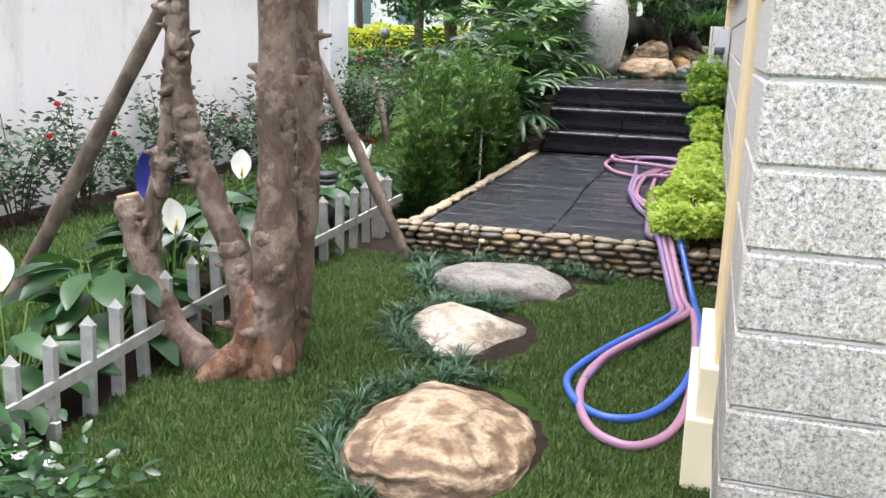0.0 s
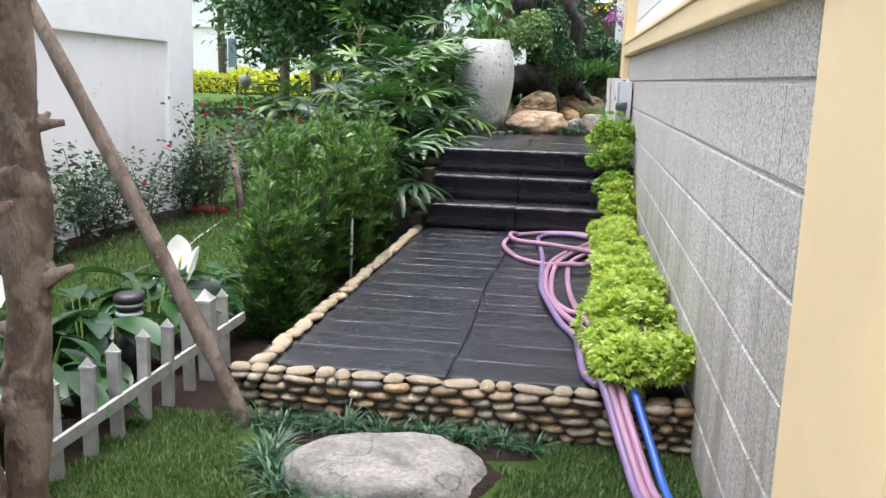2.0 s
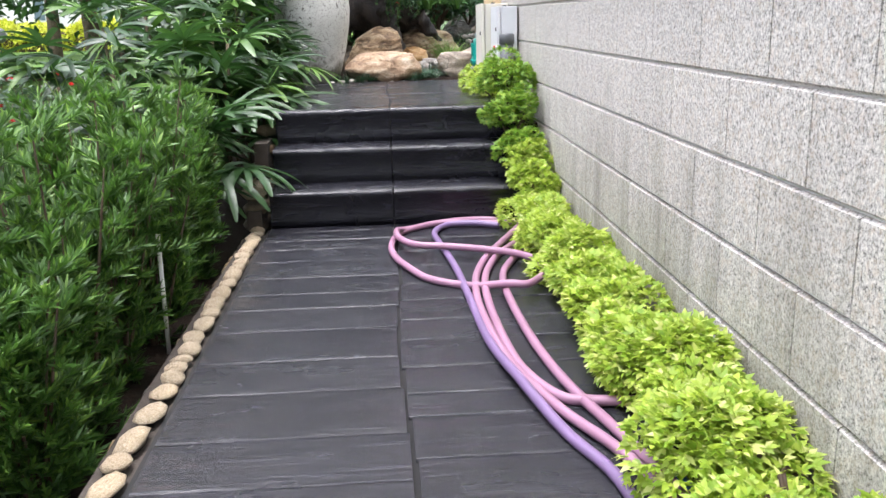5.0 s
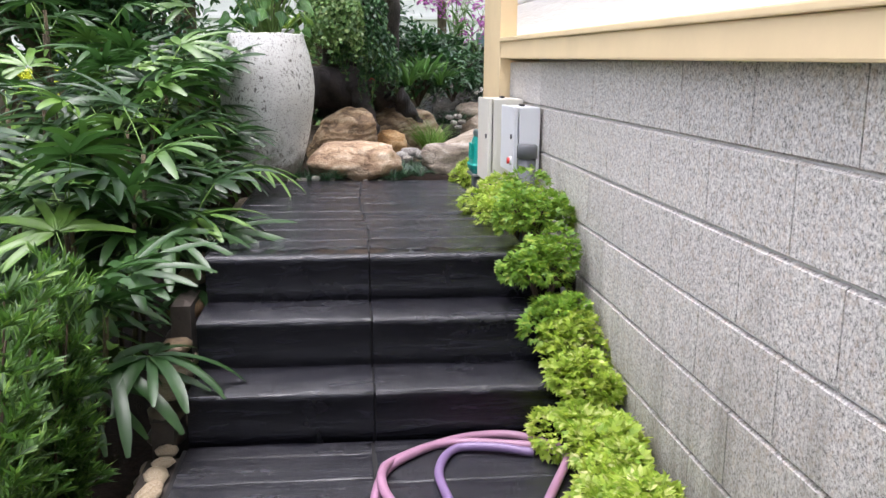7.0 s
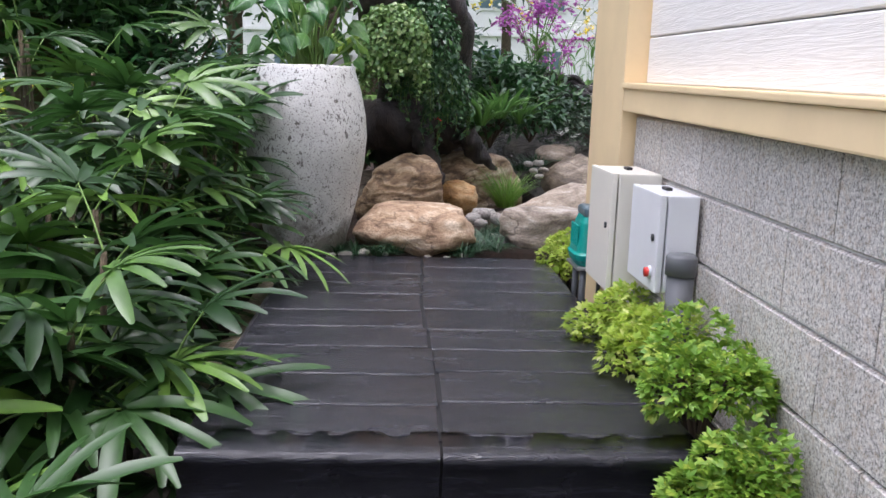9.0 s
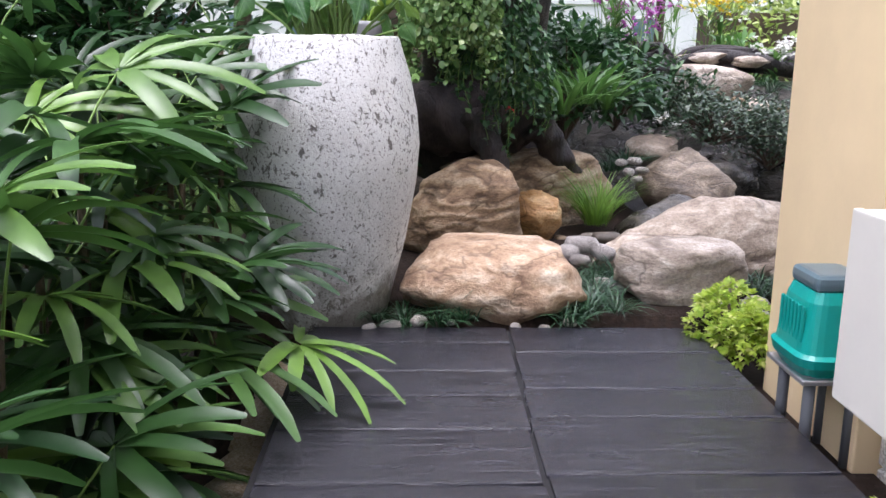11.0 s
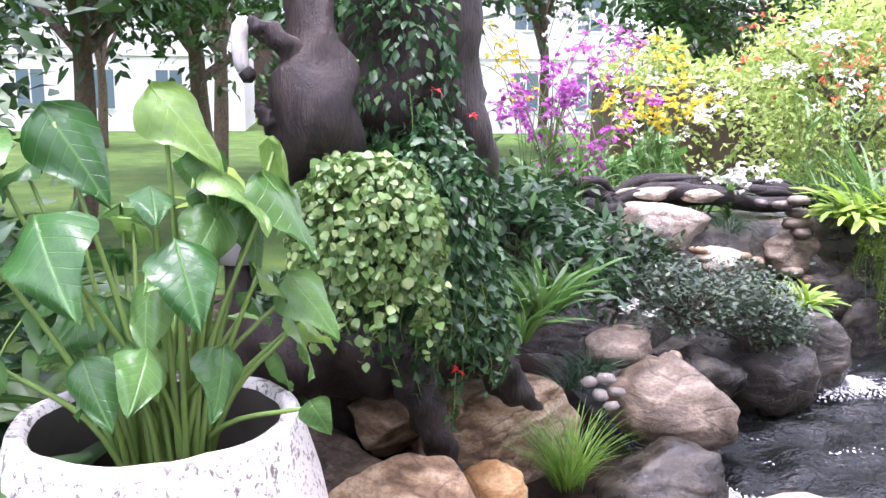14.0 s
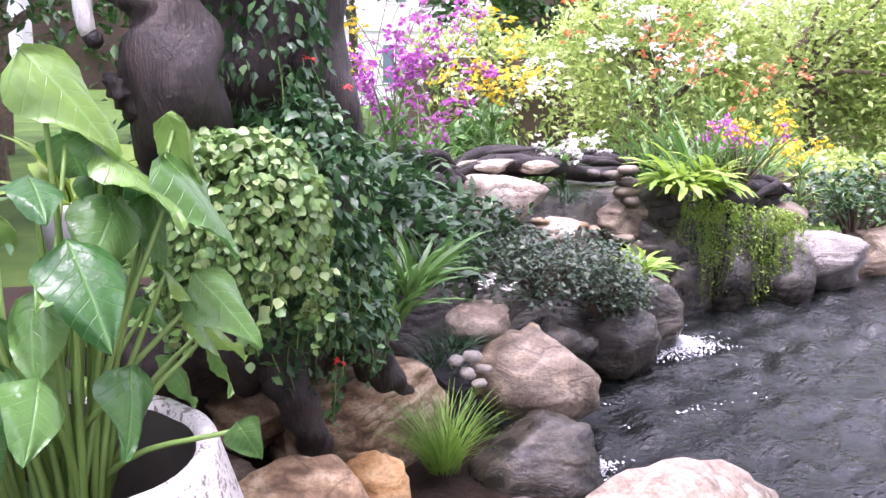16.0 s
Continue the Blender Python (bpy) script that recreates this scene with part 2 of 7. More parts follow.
def rock_mat(name, c1, c2, c3, rough=0.8, scale=4.0, wet=False, strata=1.0, band=0.10):
    """Stone: broad patches, wavering layers, dark cracks and fine grain."""
    m, nt, b = mat_base(name, rough)
    info = nt.nodes.new("ShaderNodeObjectInfo")
    add = nt.nodes.new("ShaderNodeVectorMath")
    nt.links.new(n_coord(nt, (1, 1, 1.7 * strata)), add.inputs[0])
    off = nt.nodes.new("ShaderNodeVectorMath")
    off.operation = "SCALE"
    off.inputs[0].default_value = (17.0, 9.0, 13.0)
    nt.links.new(info.outputs["Random"], off.inputs["Scale"])
    nt.links.new(off.outputs[0], add.inputs[1])
    v = add.outputs[0]
    big = n_noise(nt, v, scale, 9, 0.62, 0.7)
    wave = nt.nodes.new("ShaderNodeTexWave")
    wave.bands_direction = "Z"
    wave.inputs["Scale"].default_value = 2.2
    wave.inputs["Distortion"].default_value = 14.0
    wave.inputs["Detail"].default_value = 5.0
    wave.inputs["Detail Scale"].default_value = 1.6
    nt.links.new(v, wave.inputs["Vector"])
    f = n_math(nt, "ADD", n_math(nt, "MULTIPLY", big, 1 - band), n_math(nt, "MULTIPLY", wave.outputs["Fac"], band))
    col = n_ramp(nt, f, [(0.30, c1), (0.5, c2), (0.70, c3)])
    crack = n_math(nt, "ABSOLUTE", n_math(nt, "SUBTRACT", n_noise(nt, v, scale * 0.45, 4, 0.5, 0.4), 0.5))
    line = n_ramp(nt, crack, [(0.0, (0.6, 0.6, 0.6)), (0.012, (0, 0, 0))])
    col = n_mix(nt, line, col, tuple(c * 0.35 for c in c1))
    sp = n_noise(nt, v, 55, 4, 0.7)
    col = n_mix(nt, n_ramp(nt, sp, [(0.40, (0.4, 0.4, 0.4)), (0.55, (0, 0, 0))]), col, tuple(c * 0.55 for c in c1))
    lich = n_noise(nt, v, scale * 2.3, 6, 0.7)
    col = n_mix(nt, n_ramp(nt, lich, [(0.58, (0, 0, 0)), (0.72, (0.55, 0.55, 0.55))]), col, tuple(min(1, c * 1.18) for c in c3))
    col = n_mix(nt, 0.45, col, n_ramp(nt, info.outputs["Random"], [(0, (0.78, 0.75, 0.72)), (0.5, (1, 0.98, 0.95)), (1, (1, 0.9, 0.78))]), "MULTIPLY")
    nt.links.new(col, b.inputs["Base Color"])
    h = n_math(nt, "ADD", n_math(nt, "ADD", f, n_math(nt, "MULTIPLY", sp, 0.22)), n_math(nt, "MINIMUM", n_math(nt, "MULTIPLY", crack, 6.0), 0.12))
    n_bump(nt, b, h, 0.8, 0.03)
    if wet:
        nt.links.new(n_ramp(nt, big, [(0.3, (0.12, 0.12, 0.12)), (0.7, (0.45, 0.45, 0.45))]), b.inputs["Roughness"])
    return m


def veined_leaf(name, dark, light, tip):
    """Broad leaf with a pale midrib and raised side veins, by the leaf's own axes."""
    m, nt, b = mat_base(name, 0.3)
    rnd = nt.nodes.new("ShaderNodeObjectInfo").outputs["Random"]
    col = n_ramp(nt, rnd, [(0.0, dark), (0.78, light), (1.0, tip)])
    sep = nt.nodes.new("ShaderNodeSeparateXYZ")
    nt.links.new(n_coord(nt), sep.inputs[0])
    ax = n_math(nt, "ABSOLUTE", sep.outputs["X"])
    u = n_math(nt, "MULTIPLY", n_math(nt, "SUBTRACT", sep.outputs["Y"], n_math(nt, "MULTIPLY", ax, 0.75)), 22.0)
    saw = n_math(nt, "ABSOLUTE", n_math(nt, "SUBTRACT", n_math(nt, "FRACT", u), 0.5))
    side = n_ramp(nt, saw, [(0.0, (1, 1, 1)), (0.045, (0, 0, 0))])
    rib = n_ramp(nt, ax, [(0.002, (1, 1, 1)), (0.005, (0, 0, 0))])
    vein = n_mix(nt, 1.0, side, rib, "LIGHTEN")
    blot = n_noise(nt, n_world(nt), 14, 4)
    col = n_mix(nt, n_ramp(nt, blot, [(0.35, (0, 0, 0)), (0.7, (0.4, 0.4, 0.4))]), col, tuple(c * 0.6 for c in dark))
    col = n_mix(nt, n_math(nt, "MULTIPLY", vein, 0.3), col, tuple(min(1, c * 1.9 + 0.03) for c in light))
    nt.links.new(col, b.inputs["Base Color"])
    n_bump(nt, b, n_math(nt, "SUBTRACT", n_math(nt, "MULTIPLY", n_noise(nt, n_coord(nt), 26, 3), 1.0), n_math(nt, "MULTIPLY", vein, 0.5)), 0.45, 0.006)
    tr = nt.nodes.new("ShaderNodeBsdfTranslucent")
    nt.links.new(col, tr.inputs["Color"])
    mx = nt.nodes.new("ShaderNodeMixShader")
    mx.inputs[0].default_value = 0.3
    nt.links.new(b.outputs[0], mx.inputs[1])
    nt.links.new(tr.outputs[0], mx.inputs[2])
    nt.links.new(mx.outputs[0], nt.nodes["Material Output"].inputs["Surface"])
    return m


# lawn and soil
M_LAWN, _nt, _b = mat_base("lawn_turf", 0.9, 0, 0.2)
_v = n_world(_nt)
_c = n_ramp(_nt, n_noise(_nt, _v, 55, 6, 0.75), [(0.3, (0.016, 0.040, 0.006)), (0.55, (0.038, 0.088, 0.010)), (0.8, (0.08, 0.15, 0.022))])
_c = n_mix(_nt, n_ramp(_nt, n_noise(_nt, _v, 1.3, 4), [(0.4, (0, 0, 0)), (0.75, (0.5, 0.5, 0.5))]), _c, (0.16, 0.24, 0.05))
_nt.links.new(_c, _b.inputs["Base Color"])
n_bump(_nt, _b, n_noise(_nt, _v, 90, 5, 0.8), 0.9, 0.03)

M_SOIL, _nt, _b = mat_base("garden_soil", 0.95, 0, 0.2)
_v = n_world(_nt)
_c = n_ramp(_nt, n_noise(_nt, _v, 38, 7, 0.75), [(0.3, (0.010, 0.007, 0.005)), (0.6, (0.034, 0.021, 0.014)), (0.8, (0.085, 0.053, 0.034))])
_nt.links.new(_c, _b.inputs["Base Color"])
n_bump(_nt, _b, n_noise(_nt, _v, 45, 6, 0.7), 1.0, 0.03)

M_GRASS = foliage("grass_blades", (0.024, 0.060, 0.007), (0.062, 0.122, 0.018), 0.65, 0.3, (0.21, 0.21, 0.08))
M_MONDO = foliage("mondo_grass", (0.012, 0.045, 0.018), (0.035, 0.10, 0.038), 0.4, 0.12)
M_MONDO_LIGHT = foliage("sedge", (0.06, 0.16, 0.02), (0.2, 0.36, 0.05), 0.5, 0.3)

# granite-chip wall render
M_GRANITE, _nt, _b = mat_base("granite_chip", 0.75)
_v = n_world(_nt)
_s = n_noise(_nt, _v, 118, 5, 0.8)
_c = n_ramp(_nt, _s, [(0.37, (0.085, 0.08, 0.072)), (0.44, (0.36, 0.342, 0.315)), (0.53, (0.60, 0.575, 0.535)), (0.64, (0.82, 0.785, 0.73))])
_c = n_mix(_nt, n_ramp(_nt, n_noise(_nt, _v, 48, 2), [(0.5, (0, 0, 0)), (0.66, (0.38, 0.38, 0.38))]), _c, (0.50, 0.39, 0.28))
_st = n_noise(_nt, n_world(_nt, (2.5, 2.5, 0.35)), 2.2, 7, 0.7)
_sep = _nt.nodes.new("ShaderNodeSeparateXYZ")
_nt.links.new(_v, _sep.inputs[0])
_low = n_math(_nt, "MULTIPLY", n_math(_nt, "SUBTRACT", 1.05, _sep.outputs["Z"]), 0.34)
_f = n_ramp(_nt, n_math(_nt, "ADD", _st, _low), [(0.52, (0, 0, 0)), (0.85, (0.75, 0.75, 0.75))])
_c = n_mix(_nt, _f, _c, (0.16, 0.145, 0.11))
_rnd = _nt.nodes.new("ShaderNodeObjectInfo").outputs["Random"]
_c = n_mix(_nt, 0.35, _c, n_ramp(_nt, _rnd, [(0, (0.8, 0.79, 0.78)), (1, (1.0, 0.99, 0.97))]), "MULTIPLY")
_nt.links.new(_c, _b.inputs["Base Color"])
n_bump(_nt, _b, _s, 0.5, 0.004)
M_GROUT = plain("pale_grout", (0.72, 0.71, 0.68), 0.85, vary=0.3, scale=9)
M_CREAM = plain("cream_paint", (0.80, 0.62, 0.36), 0.6, vary=0.1, scale=2.5, bump=0.1)
M_CREAM_LIGHT = plain("pale_cream_paint", (0.84, 0.74, 0.52), 0.6, vary=0.08, scale=3, bump=0.1)
M_SIDING, _nt, _b = mat_base("white_siding", 0.6)
_g = n_noise(_nt, n_world(_nt, (1, 0.7, 14)), 5.0, 6, 0.6, 1.4)
_nt.links.new(n_ramp(_nt, _g, [(0.3, (0.76, 0.735, 0.69)), (0.6, (0.84, 0.815, 0.775))]), _b.inputs["Base Color"])
n_bump(_nt, _b, _g, 0.5, 0.01)

# stained white boundary wall
M_WHITE_WALL, _nt, _b = mat_base("white_render", 0.85)
_v = n_world(_nt)
_st = n_noise(_nt, n_world(_nt, (1, 1.2, 0.3)), 1.6, 8, 0.7)
_c = n_ramp(_nt, _st, [(0.38, (0.90, 0.87, 0.86)), (0.58, (0.86, 0.82, 0.80)), (0.78, (0.64, 0.59, 0.555))])
_c = n_mix(_nt, n_ramp(_nt, n_noise(_nt, _v, 7, 6, 0.75), [(0.60, (0, 0, 0)), (0.76, (0.55, 0.55, 0.55))]), _c, (0.30, 0.27, 0.235))
_nt.links.new(_c, _b.inputs["Base Color"])
n_bump(_nt, _b, n_noise(_nt, _v, 30, 5), 0.25, 0.01)
M_WALL_FRAME = plain("white_wall_paint", (0.86, 0.855, 0.85), 0.7, vary=0.08, scale=3)
M_WHITE = plain("white_paint", (0.70, 0.69, 0.67), 0.5, vary=0.1, scale=12)
M_FENCE = plain("weathered_white_paint", (0.33, 0.325, 0.30), 0.6, vary=0.35, scale=16, bump=0.3)

# stamped dark concrete with wood grain
M_DECK, _nt, _b = mat_base("stamped_charcoal_concrete", 0.4)
_vg = n_world(_nt, (1.0, 22, 10))
_g = n_noise(_nt, _vg, 2.6, 8, 0.7, 1.0)
_v = n_world(_nt)
_c = n_ramp(_nt, _g, [(0.3, (0.004, 0.004, 0.006)), (0.52, (0.010, 0.010, 0.014)), (0.66, (0.022, 0.022, 0.029)), (0.82, (0.075, 0.075, 0.09))])
_rnd = _nt.nodes.new("ShaderNodeObjectInfo").outputs["Random"]
_c = n_mix(_nt, 0.5, _c, n_ramp(_nt, _rnd, [(0, (0.8, 0.8, 0.82)), (1, (1.08, 1.08, 1.12))]), "MULTIPLY")
_nt.links.new(_c, _b.inputs["Base Color"])
_w = n_noise(_nt, n_world(_nt, (1, 2.5, 1)), 2.3, 5)
_nt.links.new(n_ramp(_nt, _w, [(0.36, (0.07, 0.07, 0.07)), (0.64, (0.30, 0.30, 0.30))]), _b.inputs["Roughness"])
n_bump(_nt, _b, _g, 0.9, 0.008)
M_JOINT = plain("dark_joint", (0.008, 0.008, 0.008), 0.95)

# stones
M_PEBBLE, _nt, _b = mat_base("river_stone", 0.6)
_rnd = _nt.nodes.new("ShaderNodeObjectInfo").outputs["Random"]
_c = n_ramp(_nt, _rnd, [(0.0, (0.035, 0.03, 0.028)), (0.18, (0.20, 0.115, 0.05)), (0.36, (0.27, 0.21, 0.14)), (0.52, (0.07, 0.06, 0.052)), (0.66, (0.33, 0.22, 0.10)), (0.8, (0.12, 0.11, 0.10)), (1.0, (0.40, 0.32, 0.20))])
_c = n_mix(_nt, n_ramp(_nt, n_noise(_nt, n_world(_nt), 40, 6, 0.7), [(0.4, (0.6, 0.6, 0.6)), (0.62, (0, 0, 0))]), _c, (0.05, 0.04, 0.03))
_nt.links.new(_c, _b.inputs["Base Color"])
n_bump(_nt, _b, n_noise(_nt, n_world(_nt), 60, 5), 0.4, 0.005)
M_CAPSTONE = rock_mat("pale_cap_stone", (0.33, 0.25, 0.15), (0.56, 0.46, 0.32), (0.70, 0.63, 0.51), 0.75, 9)
M_PEBBLE_PALE = rock_mat("pale_pebble", (0.34, 0.31, 0.28), (0.52, 0.49, 0.45), (0.64, 0.61, 0.57), 0.6, 9)
M_MORTAR = plain("dark_mortar", (0.05, 0.04, 0.032), 0.95, vary=0.4, scale=20, bump=0.8)
M_ROCK_TAN = rock_mat("tan_boulder", (0.10, 0.058, 0.03), (0.31, 0.215, 0.125), (0.54, 0.44, 0.31), 0.75, 3.2, band=0.2)
M_ROCK_LAYERED = rock_mat("layered_tan_stone", (0.10, 0.06, 0.035), (0.25, 0.17, 0.10), (0.41, 0.315, 0.21), 0.75, 3.2, band=0.35)
M_ROCK_PINK = rock_mat("pinkish_boulder", (0.17, 0.095, 0.05), (0.40, 0.275, 0.17), (0.68, 0.57, 0.43), 0.7, 5)
M_ROCK_GREY = rock_mat("grey_boulder", (0.10, 0.094, 0.084), (0.205, 0.195, 0.18), (0.31, 0.295, 0.27), 0.8, 6)
M_ROCK_PALE = rock_mat("pale_boulder", (0.15, 0.115, 0.085), (0.41, 0.35, 0.28), (0.66, 0.61, 0.54), 0.7, 3.2)
M_ROCK_ORANGE = rock_mat("ochre_boulder", (0.20, 0.10, 0.03), (0.42, 0.23, 0.08), (0.56, 0.40, 0.2), 0.55, 3.2)
M_ROCK_DARK = rock_mat("wet_dark_boulder", (0.010, 0.009, 0.007), (0.036, 0.032, 0.023), (0.11, 0.098, 0.072), 0.4, 5, True)
M_ROCK_BROWN = rock_mat("brown_boulder", (0.04, 0.030, 0.021), (0.15, 0.118, 0.082), (0.34, 0.285, 0.215), 0.6, 4)

# wood
def bark(name, c1, c2, c3, scale=5.0, rough=0.85, stretch=0.25, bump=0.9):
    m, nt, b = mat_base(name, rough)
    v = n_coord(nt, (1, 1, stretch))
    f = n_noise(nt, v, scale, 7, 0.7, 0.8)
    col = n_ramp(nt, f, [(0.28, c1), (0.5, c2), (0.74, c3)])
    p = n_noise(nt, n_coord(nt), scale * 1.2, 3)
    col = n_mix(nt, n_ramp(nt, p, [(0.5, (0, 0, 0)), (0.58, (0.55, 0.55, 0.55))]), col, c3)
    nt.links.new(col, b.inputs["Base Color"])
    n_bump(nt, b, n_math(nt, "ADD", f, n_noise(nt, v, scale * 9, 4)), bump, 0.012)
    return m


M_BARK = bark("guava_bark", (0.04, 0.022, 0.014), (0.12, 0.075, 0.052), (0.29, 0.22, 0.17), 9, 0.6, 0.5, 1.0)
M_BARK_RED = bark("peeling_red_bark", (0.05, 0.018, 0.009), (0.14, 0.06, 0.03), (0.30, 0.19, 0.115), 14, 0.75, 0.3, 1.0)
M_POLE = bark("prop_pole_bark", (0.055, 0.038, 0.028), (0.125, 0.09, 0.068), (0.22, 0.17, 0.135), 9)
M_BLEACHED = bark("bleached_wood", (0.30, 0.28, 0.25), (0.62, 0.60, 0.56), (0.80, 0.78, 0.75), 14, 0.8)
M_DRIFT = bark("dark_driftwood", (0.005, 0.003, 0.002), (0.016, 0.010, 0.008), (0.048, 0.033, 0.027), 9, 0.6, 0.2, 1.0)
M_DRIFT_BLACK = bark("black_driftwood", (0.003, 0.002, 0.002), (0.011, 0.008, 0.007), (0.035, 0.025, 0.022), 12, 0.65, 0.12, 1.0)
M_CANE = bark("palm_cane", (0.03, 0.022, 0.015), (0.08, 0.06, 0.035), (0.14, 0.11, 0.06), 20, 0.9)
M_CUT = plain("sawn_wood", (0.42, 0.30, 0.18), 0.8, vary=0.3, scale=30)
M_STEM = plain("green_stem", (0.14, 0.24, 0.05), 0.5, vary=0.2)
M_STALK_DARK = plain("brown_twig", (0.09, 0.06, 0.04), 0.8, vary=0.3)

# glazed jar: off-white with pitted dark marks
M_JAR, _nt, _b = mat_base("pitted_white_jar", 0.55)
_v = n_coord(_nt)
_c = n_ramp(_nt, n_noise(_nt, _v, 3.2, 6), [(0.3, (0.40, 0.395, 0.37)), (0.6, (0.56, 0.56, 0.53))])
_pit = n_noise(_nt, n_coord(_nt, (1, 1, 0.7)), 40, 5, 0.68, 0.5)
_patch = n_noise(_nt, _v, 3.0, 3)
_pf = n_math(_nt, "ADD", _pit, n_math(_nt, "MULTIPLY", n_math(_nt, "SUBTRACT", _patch, 0.5), 0.35))
_mask = n_ramp(_nt, _pf, [(0.58, (0, 0, 0)), (0.625, (0.92, 0.92, 0.92))])
_c = n_mix(_nt, _mask, _c, (0.085, 0.075, 0.065))
_p2 = n_ramp(_nt, n_noise(_nt, _v, 105, 3), [(0.58, (0, 0, 0)), (0.63, (0.85, 0.85, 0.85))])
_c = n_mix(_nt, _p2, _c, (0.12, 0.105, 0.09))
_sep = _nt.nodes.new("ShaderNodeSeparateXYZ")
_nt.links.new(_v, _sep.inputs[0])
_dl = n_math(_nt, "ADD", n_noise(_nt, _v, 4, 6, 0.7), n_math(_nt, "MULTIPLY", n_math(_nt, "SUBTRACT", 0.34, _sep.outputs["Z"]), 0.62))
_c = n_mix(_nt, n_ramp(_nt, _dl, [(0.54, (0, 0, 0)), (0.70, (0.85, 0.85, 0.85))]), _c, (0.12, 0.11, 0.085))
_nt.links.new(_c, _b.inputs["Base Color"])
n_bump(_nt, _b, n_math(_nt, "SUBTRACT", n_noise(_nt, _v, 90, 3), n_math(_nt, "MULTIPLY", _pf, 1.2)), 0.5, 0.006)
M_JAR_IN = plain("jar_inside", (0.10, 0.09, 0.075), 0.9, vary=0.3)

M_HOSE = plain("mauve_hose", (0.29, 0.15, 0.225), 0.45, vary=0.15, bump=0.1)
M_HOSE_VIOLET = plain("violet_hose", (0.17, 0.11, 0.22), 0.45, vary=0.15, bump=0.1)
M_HOSE_BLUE = plain("blue_hose", (0.025, 0.085, 0.36), 0.35, vary=0.1, bump=0.1)
M_BLUE = plain("dark_blue_plastic", (0.025, 0.03, 0.19), 0.35, vary=0.2, bump=0.1)
M_BLACK = plain("black_plastic", (0.014, 0.014, 0.016), 0.45)
M_GREYPVC = plain("grey_pvc", (0.12, 0.125, 0.13), 0.5)
M_STEELBAND = plain("pale_band", (0.6, 0.6, 0.6), 0.3)
M_BOX = plain("powder_coated_beige", (0.72, 0.69, 0.60), 0.4, vary=0.05, bump=0.06)
M_BOX_GREY = plain("powder_coated_grey", (0.68, 0.69, 0.70), 0.4, vary=0.05, bump=0.06)
M_TEAL = plain("teal_plastic", (0.0, 0.28, 0.23), 0.35, vary=0.08, bump=0.05)
M_SMOKE = plain("smoke_grey_plastic", (0.10, 0.15, 0.17), 0.3, vary=0.1, bump=0.05)
M_RED = plain("red_plastic", (0.55, 0.03, 0.02), 0.4)
M_METAL = plain("galvanised_metal", (0.45, 0.45, 0.45), 0.4, 0.8)
M_PETAL_RED = foliage("red_petal", (0.5, 0.015, 0.02), (0.75, 0.04, 0.04), 0.6, 0.2)
M_PETAL_WHITE = foliage("white_petal", (0.7, 0.7, 0.64), (0.82, 0.82, 0.76), 0.5, 0.25)
M_PETAL_PURPLE = foliage("purple_petal", (0.30, 0.03, 0.30), (0.6, 0.16, 0.52), 0.5, 0.3, (0.75, 0.4, 0.68))
M_PETAL_YELLOW = foliage("yellow_petal", (0.62, 0.40, 0.01), (0.8, 0.62, 0.04), 0.5, 0.3)
M_PETAL_ORANGE = foliage("coral_petal", (0.55, 0.09, 0.04), (0.72, 0.22, 0.10), 0.5, 0.3)

M_PALM = foliage("lady_palm_leaf", (0.008, 0.031, 0.008), (0.035, 0.094, 0.019), 0.42, 0.2, (0.13, 0.25, 0.035), obj_random=True)
M_TARO = veined_leaf("large_heart_leaf", (0.035, 0.125, 0.03), (0.12, 0.255, 0.065), (0.20, 0.34, 0.07))
M_YEW = foliage("fine_shrub_leaf", (0.02, 0.06, 0.010), (0.075, 0.175, 0.024), 0.5, 0.3, (0.20, 0.34, 0.05))
M_GOLD = foliage("golden_shrub_leaf", (0.18, 0.33, 0.025), (0.50, 0.61, 0.09), 0.5, 0.42, (0.80, 0.76, 0.36))
M_GOLD_GREEN = foliage("green_shrub_leaf", (0.10, 0.24, 0.02), (0.26, 0.42, 0.05), 0.5, 0.32, (0.48, 0.54, 0.08))
M_LILY = foliage("peace_lily_leaf", (0.010, 0.038, 0.012), (0.038, 0.105, 0.025), 0.35, 0.16)
M_ROSELEAF = foliage("rose_leaf", (0.022, 0.05, 0.025), (0.06, 0.11, 0.05), 0.55, 0.15)
M_HOYA = foliage("button_vine_leaf", (0.07, 0.17, 0.04), (0.21, 0.34, 0.10), 0.4, 0.2, (0.38, 0.47, 0.2))
M_IVY = foliage("dark_vine_leaf", (0.015, 0.06, 0.018), (0.045, 0.13, 0.04), 0.4, 0.15, (0.12, 0.24, 0.07))
M_SHRUBGREY = foliage("small_grey_green_leaf", (0.02, 0.05, 0.025), (0.07, 0.12, 0.06), 0.35, 0.12, (0.16, 0.22, 0.12))
M_ORCHIDLEAF = foliage("orchid_leaf", (0.03, 0.10, 0.02), (0.11, 0.24, 0.05), 0.45, 0.25)
M_FERN = foliage("light_fern_leaf", (0.12, 0.24, 0.03), (0.3, 0.44, 0.06), 0.5, 0.3)
M_TREELEAF = foliage("tree_leaf", (0.015, 0.05, 0.015), (0.05, 0.13, 0.03), 0.4, 0.2, (0.10, 0.22, 0.05))
M_TREELIGHT = foliage("light_tree_leaf", (0.16, 0.27, 0.05), (0.42, 0.52, 0.15), 0.5, 0.35, (0.5, 0.56, 0.25))
M_HEDGE_YELLOW = foliage("yellow_hedge_leaf", (0.32, 0.38, 0.02), (0.55, 0.58, 0.05), 0.5, 0.25)

